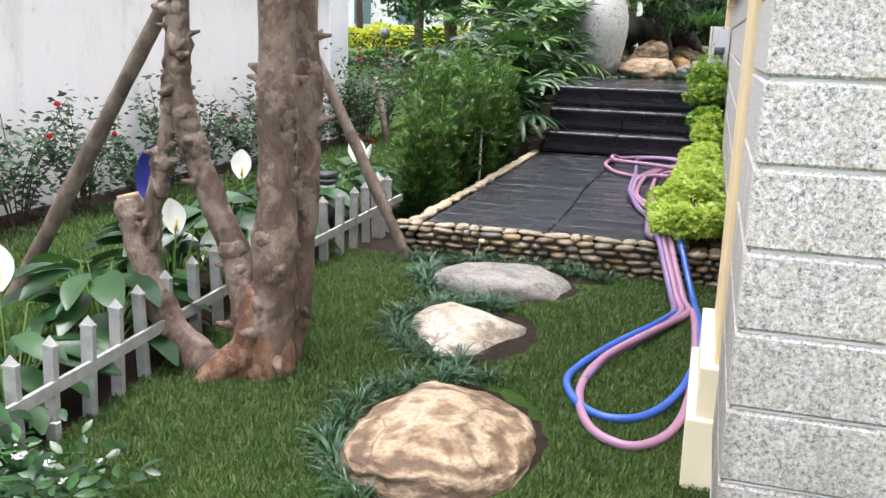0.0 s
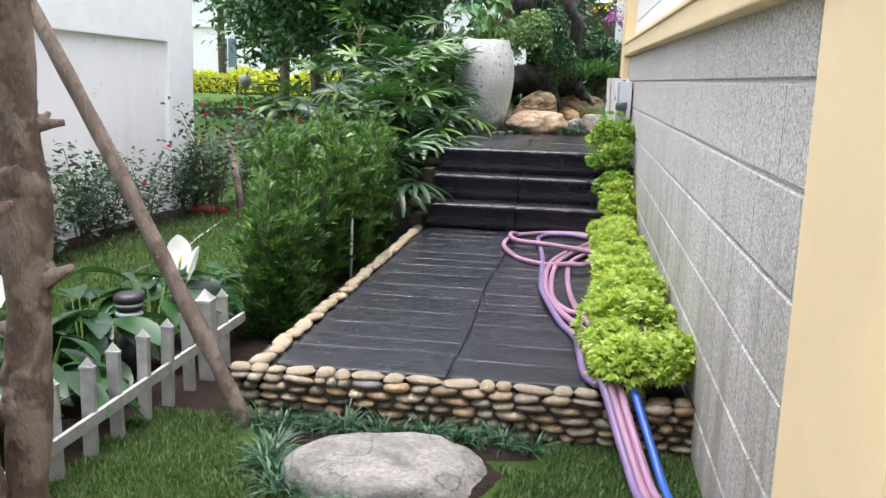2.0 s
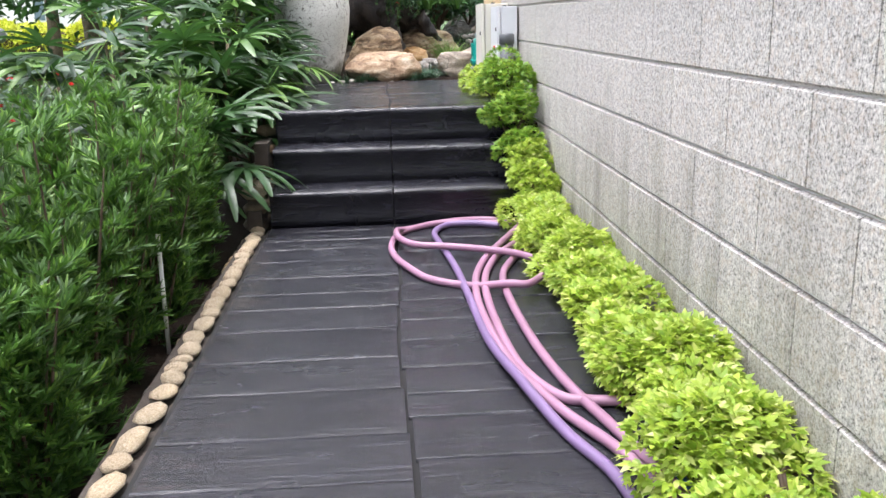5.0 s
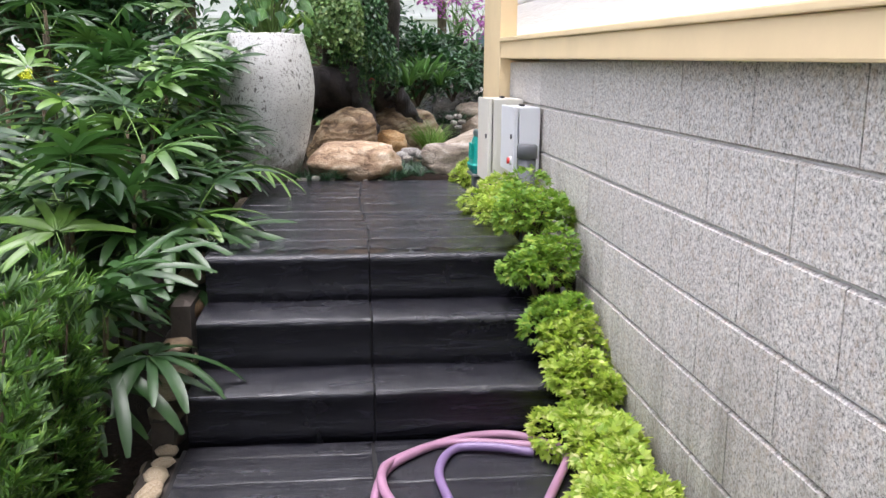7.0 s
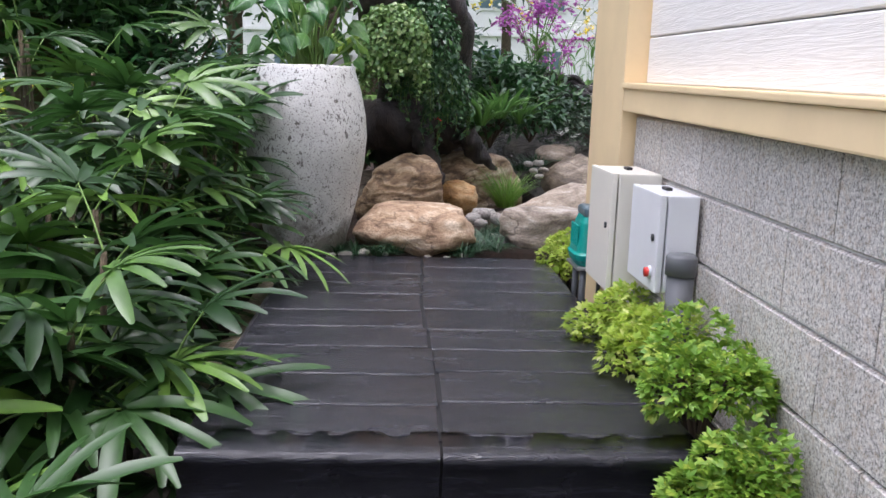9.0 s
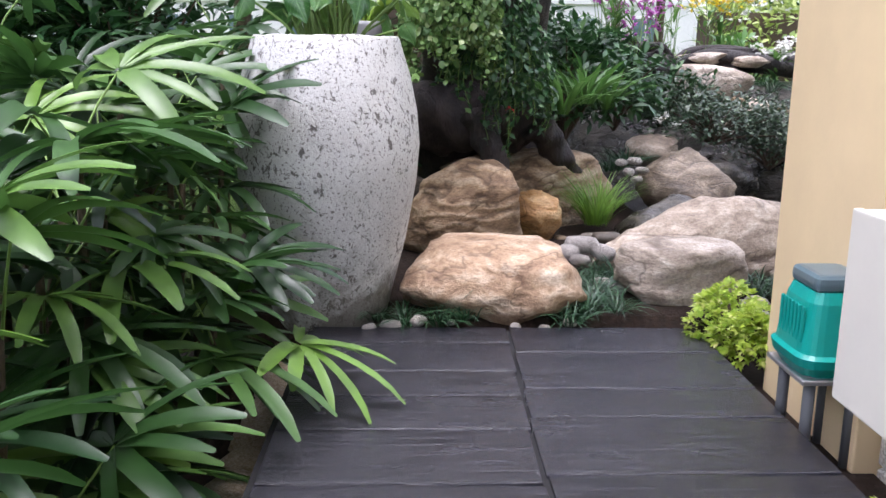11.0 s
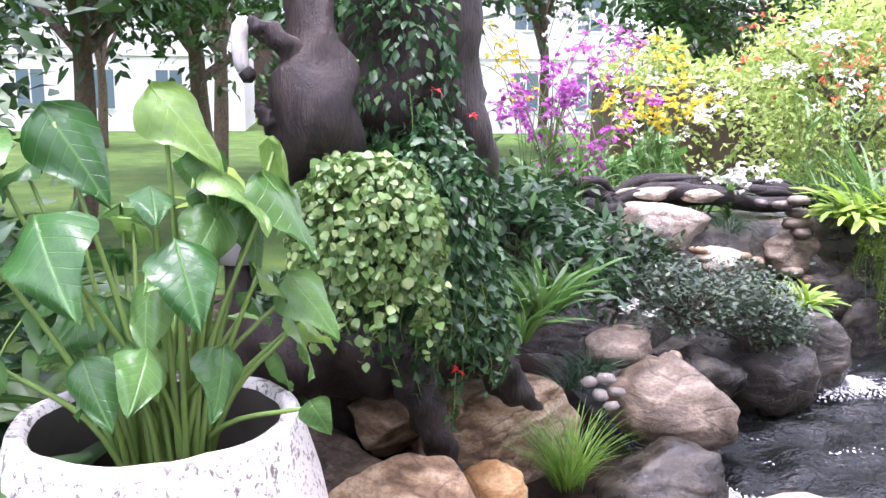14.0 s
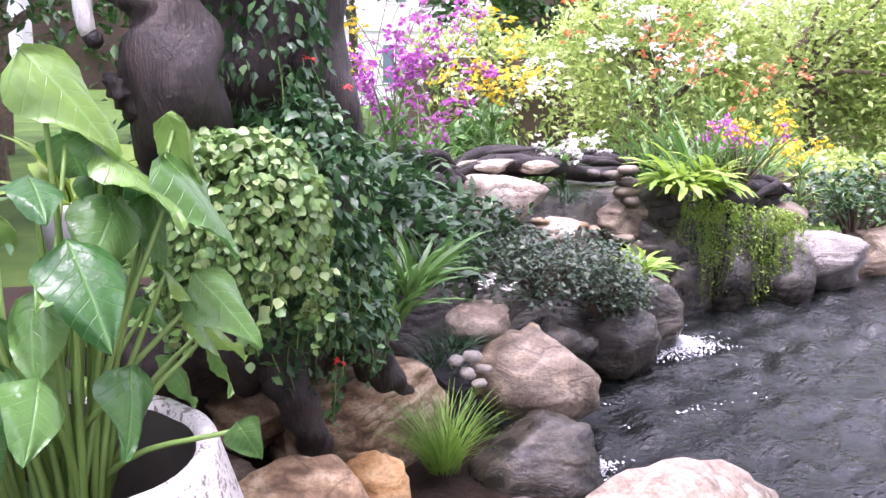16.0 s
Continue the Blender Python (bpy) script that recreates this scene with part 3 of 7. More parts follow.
# water
M_WATER, _nt, _b = mat_base("pond_water", 0.06)
_b.inputs["Base Color"].default_value = (0.007, 0.009, 0.008, 1)
_b.inputs["IOR"].default_value = 1.33
_v = n_world(_nt, (1, 1.5, 1))
_h = n_math(_nt, "ADD", n_noise(_nt, _v, 7.0, 4, 0.55, 1.5), n_math(_nt, "MULTIPLY", n_noise(_nt, _v, 24.0, 3, 0.5, 0.8), 0.6))
n_bump(_nt, _b, _h, 0.8, 0.03)
M_FOAM, _nt, _b = mat_base("white_water", 0.4)
_nt.links.new(n_ramp(_nt, n_noise(_nt, n_world(_nt), 30, 5), [(0.35, (0.35, 0.38, 0.40)), (0.6, (0.78, 0.80, 0.82))]), _b.inputs["Base Color"])
n_bump(_nt, _b, n_noise(_nt, n_world(_nt), 40, 5), 0.8, 0.02)

# ---- ground ----
def ground_z(x, y):
    """Height of the ground: a low lawn, a raised garden behind, a pond hollow."""
    x, y = np.asarray(x, float), np.asarray(y, float)
    z = -0.16 + 0.21 * smoothstep(0.0, 3.9, y)
    side = smoothstep(-1.3, -0.7, x)
    far = 0.82 * smoothstep(9.5, 16.0, y)
    near = 0.80 * smoothstep(10.45, 10.95, y) + 0.0 * x
    rise = far * (1 - side) + near * side
    z = z + rise
    pond = smoothstep(1.35, 1.95, x) * (1 - smoothstep(8.0, 9.0, x)) * smoothstep(11.7, 12.3, y) * (1 - smoothstep(14.6, 15.3, y))
    return z - 0.55 * pond + 0.25 * smoothstep(20, 60, y)


def build_ground():
    xs = np.concatenate([[-400, -200, -90, -45, -25, -15, -10, -7, -5.5], np.arange(-4.5, 9.6, 0.15), [11, 13, 16, 20, 28, 45, 90, 200, 400]])
    ys = np.concatenate([[-400, -150, -60, -25, -12, -6, -3, -2], np.arange(-1.5, 17.1, 0.15), [18.5, 20, 22, 25, 30, 38, 50, 80, 150, 400]])
    X, Y = np.meshgrid(xs, ys)
    Z = ground_z(X, Y)
    n = len(xs)
    V = np.stack([X, Y, Z], -1).reshape(-1, 3)
    i, j = np.meshgrid(np.arange(n - 1), np.arange(len(ys) - 1))
    a = (j * n + i).ravel()
    q = np.stack([a, a + 1, a + n + 1, a + n], 1)
    me = mesh_np("ground", V, q)
    me.materials.append(M_LAWN)
    me.materials.append(M_SOIL)
    cx, cy = V[q, 0].mean(1), V[q, 1].mean(1)
    soil = ((cx > -1.15) & (cy > 3.95) & (cy < 16.6) & (cx < 9)) | ((cx < -2.75) & (cx > -3.4) & (cy < 9.6)) | ((cx < -0.85) & (cx > -1.45) & (cy < 5))
    soil &= ~((cx > 4.6) & (cy > 15.6))
    me.polygons.foreach_set("material_index", soil.astype(np.int32))
    ob = link_mesh("ground", me, None)
    tagged(ob, "green lawn with beds of dark soil", "lawn", kind="structure")


build_ground()


def lawn_blades(name, n, x0, x1, y0, y1, height, seed, label, keep=None):
    rg = np.random.default_rng(seed)
    x, y = rg.uniform(x0, x1, n), rg.uniform(y0, y1, n)
    if keep is not None:
        k = keep(x, y)
        x, y = x[k], y[k]
    n = len(x)
    h = height * rg.uniform(0.55, 1.3, n)
    a = rg.uniform(0, 2 * np.pi, n)
    lean = rg.uniform(0.2, 0.9, n)
    w = 0.0035 * rg.uniform(0.7, 1.4, n) * (height / 0.035)
    base = np.stack([x, y, ground_z(x, y) - 0.004], 1)
    side = np.stack([np.cos(a), np.sin(a), 0 * a], 1) * w[:, None]
    fwd = np.stack([-np.sin(a), np.cos(a), 0 * a], 1)
    mid = base + fwd * (h * lean * 0.35)[:, None] + np.array([0, 0, 1]) * (h * 0.6)[:, None]
    tip = base + fwd * (h * lean)[:, None] + np.array([0, 0, 1]) * h[:, None] * 0.95
    V = np.stack([base - side, base + side, mid + side * 0.7, mid - side * 0.7, tip], 1).reshape(-1, 3)
    i = np.arange(n)[:, None] * 5
    ob = link_mesh(name, mesh_np(name, V, i + np.array([0, 1, 2, 3]), i + np.array([3, 2, 4])), M_GRASS)
    tagged(ob, label, "grass", kind="stuff")


STONES_IN_LAWN = [(0.33, 2.0, 0.33, 0.41), (0.17, 2.88, 0.29, 0.29), (0.15, 3.58, 0.39, 0.27)]


def open_lawn(x, y):
    k = np.ones(len(x), bool)
    for sx, sy, a, b in STONES_IN_LAWN:
        k &= ((x - sx) / (a + 0.02)) ** 2 + ((y - sy) / (b + 0.03)) ** 2 > 1
    k &= ~((y > 3.68) & (x < 0.7) & (x > -0.45))
    return k


lawn_blades("lawn_grass", 170000, -0.9, 1.2, 0.5, 3.93, 0.025, 3, "short mown green lawn grass beside the stepping stones", open_lawn)
lawn_blades("lawn_grass", 45000, -2.9, -1.35, 1.0, 10.5, 0.04, 4, "short mown green lawn grass along the white wall")


# ---- house wall, right of the path ----
COURSE, FIRST, BLOCK = 0.2345, 0.0, 0.482


def block_mesh(w, h, d, name):
    """A facing block: face towards -X, chamfered along its top and bottom edges."""
    c, e = 0.012, 0.003
    prof = [(0.0, -h / 2 + c * 0.6 + 0.003), (0.0, h / 2 - c * 0.6 - 0.003), (c, h / 2 - 0.003), (d, h / 2 - 0.003), (d, -h / 2 + 0.003), (c, -h / 2 + 0.003)]
    bm = bmesh.new()
    rows = [[bm.verts.new((px, sy * (w / 2 - e), pz)) for px, pz in prof] for sy in (-1, 1)]
    k = len(prof)
    for i in range(k):
        bm.faces.new((rows[0][i], rows[0][(i + 1) % k], rows[1][(i + 1) % k], rows[1][i]))
    bm.faces.new(rows[0][::-1])
    bm.faces.new(rows[1])
    bmesh.ops.recalc_face_normals(bm, faces=bm.faces[:])
    return mesh_bm(name, bm)


WALL_FALL = radians(0.5)
wall_house = thing("wall_east", 1.215, 5, 0, label="grey granite-chip block wall of the house with pale joints", category="wall", kind="structure")
link_mesh("core", mesh_bm("core", bm_box(0.015, 0.3, -2.6, 4.91, -0.4, 1.63)), M_GROUT, wall_house)
wall_house.rotation_euler.x = WALL_FALL
SIDE_BLOCKS = []
for r in range(-1, 7):
    zc = FIRST + COURSE * (r + 0.5)
    off = 7.116 + (0.5 * BLOCK if r % 2 else 0)
    k0 = int((2.5 - off) / BLOCK) - 1
    for k in range(k0, k0 + 21):
        y0, y1 = max(off + k * BLOCK, 2.5), min(off + (k + 1) * BLOCK, 9.918)
        if y1 - y0 > 0.05:
            SIDE_BLOCKS.append((y0, y1, zc, COURSE))

# front pier of the house, with its corner
wall_pier = thing("wall_south", 1.178, 1.3, 0, label="grey granite-chip block wall at the house corner with pale joints", category="wall", kind="structure")
link_mesh("core", mesh_bm("core", bm_box(0.012, 5.0, 0.012, 0.9, -0.4, 3.2)), M_GROUT, wall_pier)


def pier_block(x0, x1, y0, y1, z0, z1):
    bm = bm_box(x0, x1, y0, y1, z0 + 0.004, z1 - 0.004, 0.007, 1)
    return mesh_bm("block", bm)


# cream posts, band and siding
def pilaster(name, y0, y1, x_face, top, base=True, label=""):
    ob = thing(name, x_face, y0, 0, label=label, category="pilaster", kind="structure")
    w = y1 - y0
    part("shaft", bm_box(0, 0.4, 0, w, -0.3, top, 0.006), M_CREAM, ob)
    if base:
        part("plinth", bm_box(-0.065, 0.3, -0.06, w + 0.06, -0.3, 0.17, 0.006), M_CREAM_LIGHT, ob)
        part("plinth_step", bm_box(-0.04, 0.3, -0.04, w + 0.04, 0.17, 0.33, 0.005), M_CREAM_LIGHT, ob)
    return ob


pilaster("pilaster", 2.0, 2.56, 1.165, 1.61, True, "cream-painted pilaster with a stepped plinth")
pilaster("pilaster", 9.92, 10.54, 1.15, 5.0, False, "cream-painted corner pilaster of the house")

trim = thing("trim", 1.15, 5, 1.612, label="cream-painted moulded band along the house wall", category="trim", kind="structure")
TRIM_FALL = radians(1.05)
part("band", bm_box(0, 0.4, -3.75, 4.915, 0.0, 0.10, 0.008), M_CREAM, trim)
part("lip", bm_box(-0.012, 0.4, -3.75, 4.915, 0.10, 0.125, 0.006), M_CREAM, trim)
trim.rotation_euler.x = TRIM_FALL
siding = thing("wall_upper", 1.25, 5, 1.737, label="white boarded upper wall of the house", category="wall", kind="structure")
for k in range(14):
    part("board", bm_box(0.0, 0.25, -3.7, 4.915, k * 0.2, k * 0.2 + 0.195, 0.006, 1), M_SIDING, siding)
siding.rotation_euler.x = TRIM_FALL
body = thing("house_body", 1.4, 1.6, 0, label="plain white house walls and roof", category="house", kind="structure")
part("wall", bm_box(0, 7, 0, 8.9, -0.3, 4.8), M_SIDING, body)
part("roof", bm_box(-0.6, 7.6, -0.8, 9.7, 4.8, 5.0), M_CREAM, body)


# ---- white boundary wall on the far side of the lawn ----
bw = thing("wall_west", -3.2, 0, 0, label="white rendered boundary wall with stained recessed panels", category="wall", kind="structure")
part("panel", bm_box(-0.25, -0.05, -6, 9.0, -0.3, 1.68), M_WHITE_WALL, bw)
part("pier", bm_box(-0.3, 0.0, 8.92, 9.46, -0.3, 3.6, 0.01), M_WALL_FRAME, bw)
part("coping", bm_box(-0.3, 0.0, -6, 8.915, 1.68, 3.6, 0.01), M_WALL_FRAME, bw)

# ---- paved path: lower deck, three steps, landing ----
DECK_Z, LAND_Z, RISE, TREAD = 0.24, 0.84, 0.2, 0.285
STEP_Y = 7.6
X_L, X_M, X_R = -0.40, 0.29, 1.0


def plank_mesh(x0, x1, y0, y1, z0, z1, seed, bottom_round=0.012):
    """A stamped plank with uneven edges and a slightly worn top."""
    rg = np.random.default_rng(seed)
    n = 8
    xs = np.linspace(x0, x1, n)
    j0, j1 = rg.normal(0, 0.0016, n), rg.normal(0, 0.0016, n)
    b = 0.003
    rows = [
        np.stack([xs, y0 + j0, np.full(n, z0)], 1),
        np.stack([xs, y0 + j0, np.full(n, z1 - b)], 1),
        np.stack([xs, y0 + b + j0, z1 + rg.normal(0, 0.0008, n)], 1),
        np.stack([xs, y0 + b + 0.012 + j0, np.full(n, z1 + 0.0006)], 1),
        np.stack([xs, y1 - b - 0.012 + j1, np.full(n, z1 + 0.0006)], 1),
        np.stack([xs, y1 - b + j1, z1 + rg.normal(0, 0.0008, n)], 1),
        np.stack([xs, y1 + j1, np.full(n, z1 - b)], 1),
        np.stack([xs, y1 + j1, np.full(n, z0)], 1),
    ]
    V = np.concatenate(rows)
    q = []
    for r in range(7):
        for i in range(n - 1):
            q.append((r * n + i, r * n + i + 1, (r + 1) * n + i + 1, (r + 1) * n + i))
    q.append((0, n, 6 * n, 7 * n))
    q.append((n - 1, 7 * n + n - 1, 6 * n + n - 1, n + n - 1))
    return mesh_np("plank", V, q, smooth=False)


def plank_field(parent, y0, y1, z, seed, board=0.15):
    """Two columns of planks that meet at a wavering joint."""
    rg = np.random.default_rng(seed)
    for x0, x1 in ((X_L, X_M - 0.006), (X_M + 0.006, X_R)):
        y = y0
        k = 0
        while y < y1 - 0.02:
            w = board * rg.uniform(0.7, 1.35)
            e = y1 if y1 - (y + w) < 0.06 else y + w
            jog = 0.012 * math.sin(y * 3.1) + rg.uniform(-0.004, 0.004)
            a, b = (x0, x1 + jog) if x0 == X_L else (x0 + jog, x1)
            gap = 0.0034 if rg.random() < 0.35 else 0.0008
            link_mesh("plank", plank_mesh(a, b, y + gap, e - gap, z - 0.03, z, seed * 100 + k), M_DECK, parent)
            y = e
            k += 1


deck = thing("pavement", label="charcoal stamped-concrete path with a wood-plank pattern, damp", category="path", kind="structure")
part("base", bm_box(X_L - 0.02, X_R + 0.02, 4.02, STEP_Y, -0.3, DECK_Z - 0.012), M_JOINT, deck)
stairs = thing("stairs", label="three charcoal stamped-concrete steps with rounded nosings", category="steps", kind="structure")


def step_half(x0, x1, y0, y1, z0, z1, seed):
    """One half of a step: riser set back under a rounded, slightly proud nosing."""
    rg = np.random.default_rng(seed)
    n = 14
    xs = np.linspace(x0, x1, n)
    prof = [(y1, z0), (y0 + 0.012, z0), (y0 + 0.014, z0 + 0.06), (y0 + 0.010, z1 - 0.045), (y0, z1 - 0.035), (y0 - 0.004, z1 - 0.018), (y0 + 0.002, z1 - 0.005), (y0 + 0.014, z1), (y0 + 0.15, z1 + 0.001), (y1, z1)]
    V = []
    for k, (py, pz) in enumerate(prof):
        wob = rg.normal(0, 0.0022, n) if 1 < k < 8 else np.zeros(n)
        V.append(np.stack([xs, py + wob, np.full(n, pz) + rg.normal(0, 0.0012, n) * (1 < k < 9)], 1))
    q = []
    for r in range(len(prof) - 1):
        for i in range(n - 1):
            q.append((r * n + i, (r + 1) * n + i, (r + 1) * n + i + 1, r * n + i + 1))
    return mesh_np("step", np.concatenate(V), q)


for s in range(3):
    y0 = STEP_Y + s * TREAD
    y1 = STEP_Y + (s + 1) * TREAD + 0.03 if s < 2 else y0 + 0.12
    z1 = DECK_Z + RISE * (s + 1)
    for h, (x0, x1) in enumerate(((X_L, X_M - 0.004), (X_M + 0.004, X_R))):
        link_mesh("step", step_half(x0, x1, y0, y1, z1 - RISE - 0.01, z1, 40 + s * 2 + h), M_DECK, stairs)
    part("core", bm_box(X_L + 0.003, X_R - 0.003, y0 + 0.03, y0 + TREAD + 0.1, -0.3, z1 - 0.02), M_JOINT, stairs)
landing = thing("landing", label="charcoal stamped-concrete landing with a wood-plank pattern, wet", category="path", kind="structure")
LAND_Y0, LAND_Y1 = STEP_Y + 2 * TREAD + 0.12, 10.84
part("base", bm_box(X_L - 0.02, X_R + 0.005, LAND_Y0, LAND_Y1 - 0.01, -0.3, LAND_Z - 0.012), M_JOINT, landing)

# soil strip between path and house
bed = thing("planting_strip", label="narrow strip of dark soil along the house wall", category="bed", kind="structure")
part("soil", bm_box(X_R + 0.02, 1.212, 4.05, STEP_Y, -0.3, 0.19), M_SOIL, bed)
part("soil", bm_box(X_R + 0.02, 1.212, STEP_Y, 8.2, -0.3, 0.42), M_SOIL, bed)
part("soil", bm_box(X_R + 0.006, 1.212, 8.2, 10.8, -0.3, 0.72), M_SOIL, bed)

# ---- stones ----
def rock_mesh(name, a, b, c, seed, rough=0.10, cuts=7, sub=4, flat=0.0, soft=0.82):
    """A boulder: a ball cut by random planes, then roughened at three scales."""
    rg = np.random.default_rng(seed)
    bm = bmesh.new()
    bmesh.ops.create_icosphere(bm, subdivisions=sub, radius=1.0)
    planes = [(Vector(d).normalized(), rg.uniform(0.55, 0.86)) for d in rand_dirs(rg, cuts + 4)]
    off = Vector(rg.uniform(-50, 50, 3))
    for v in bm.verts:
        p = v.co.copy()
        for nrm, dist in planes:
            e = p.dot(nrm) - dist
            if e > 0:
                p -= nrm * e * soft
        if flat and p.z > flat:
            p.z = flat + (p.z - flat) * 0.25
        q = Vector((p.x, p.y, p.z * 1.6)) + off
        f = 1 + rough * noise.noise(q * 1.1) + rough * 0.55 * noise.noise(q * 2.7) + rough * 0.32 * noise.noise(q * 6.0) + rough * 0.2 * noise.noise(q * 15.0) - rough * 0.5 * max(0.0, 0.12 - abs(noise.noise(q * 1.7 + off))) / 0.12
        v.co = Vector((p.x * a, p.y * b, p.z * c)) * f * 1.1
    lo = [min(v.co[i] for v in bm.verts) for i in range(3)]
    hi = [max(v.co[i] for v in bm.verts) for i in range(3)]
    for v in bm.verts:
        v.co = Vector([(v.co[i] - (lo[i] + hi[i]) / 2) * 2 * k / (hi[i] - lo[i]) for i, k in enumerate((a, b, c))])
    return mesh_bm(name, bm, True)


def boulder(x, y, z, a, b, c, seed, material, label, rz=0, rx=0, ry=0, rough=0.12, cuts=7, sub=4, flat=0.0, soft=0.82, name="boulder", group="boulders round the pond"):
    ob = link_mesh(name, rock_mesh(name, a, b, c, seed, rough, cuts, sub, flat, soft), material, m=pose(x, y, z, rx, ry, rz))
    return tagged(ob, label, "rock", group)


boulder(0.33, 2.0, -0.075, 0.33, 0.41, 0.15, 11, M_ROCK_LAYERED, "large flat tan and orange stepping stone with layered grain", 0, name="stepping_stone", group="stepping stones in the lawn", rough=0.09, cuts=5, soft=0.62)
boulder(0.17, 2.88, -0.035, 0.29, 0.29, 0.15, 12, M_ROCK_PALE, "pale cream angular stepping stone", -10, name="stepping_stone", group="stepping stones in the lawn", cuts=7, soft=0.7)
boulder(0.17, 3.57, 0.005, 0.40, 0.27, 0.13, 13, M_ROCK_GREY, "flat grey granite stepping stone", 10, name="stepping_stone", group="stepping stones in the lawn", rough=0.06, cuts=4, flat=0.55, soft=0.6)


def pebble_variants(n, seed, a=1.0, b=0.75, c=0.5):
    out = []
    rg = np.random.default_rng(seed)
    for k in range(n):
        bm = bmesh.new()
        bmesh.ops.create_uvsphere(bm, u_segments=8, v_segments=4, radius=1.0)
        off = Vector(rg.uniform(-30, 30, 3))
        for v in bm.verts:
            f = 1 + 0.22 * noise.noise(v.co * 1.2 + off)
            p = v.co * f
            v.co = Vector((math.copysign(abs(p.x) ** 0.8, p.x) * a, math.copysign(abs(p.y) ** 0.85, p.y) * b, math.copysign(abs(p.z) ** 0.85, p.z) * c))
        out.append(mesh_bm("stone", bm, True))
    return out


retaining = thing("retaining_wall", 0, 3.97, 0, label="low dry-stone wall of rounded brown river stones", category="stone wall", kind="structure")
part("mortar", bm_box(-0.52, 1.2, 0.0, 0.08, -0.2, DECK_Z - 0.03), M_MORTAR, retaining)
part("mortar", bm_box(-0.54, X_L - 0.02, 0.0, 3.6, -0.2, DECK_Z - 0.03), M_MORTAR, retaining)
step_side = thing("side_wall", -0.5, STEP_Y, 0, label="rough stone edging beside the steps", category="stone wall", kind="structure")
part("mortar", bm_box(-0.03, 0.05, 0.0, 3.2, -0.2, 0.34), M_MORTAR, step_side)
part("mortar", bm_box(-0.03, 0.05, 0.45, 3.2, 0.34, 0.66), M_MORTAR, step_side)

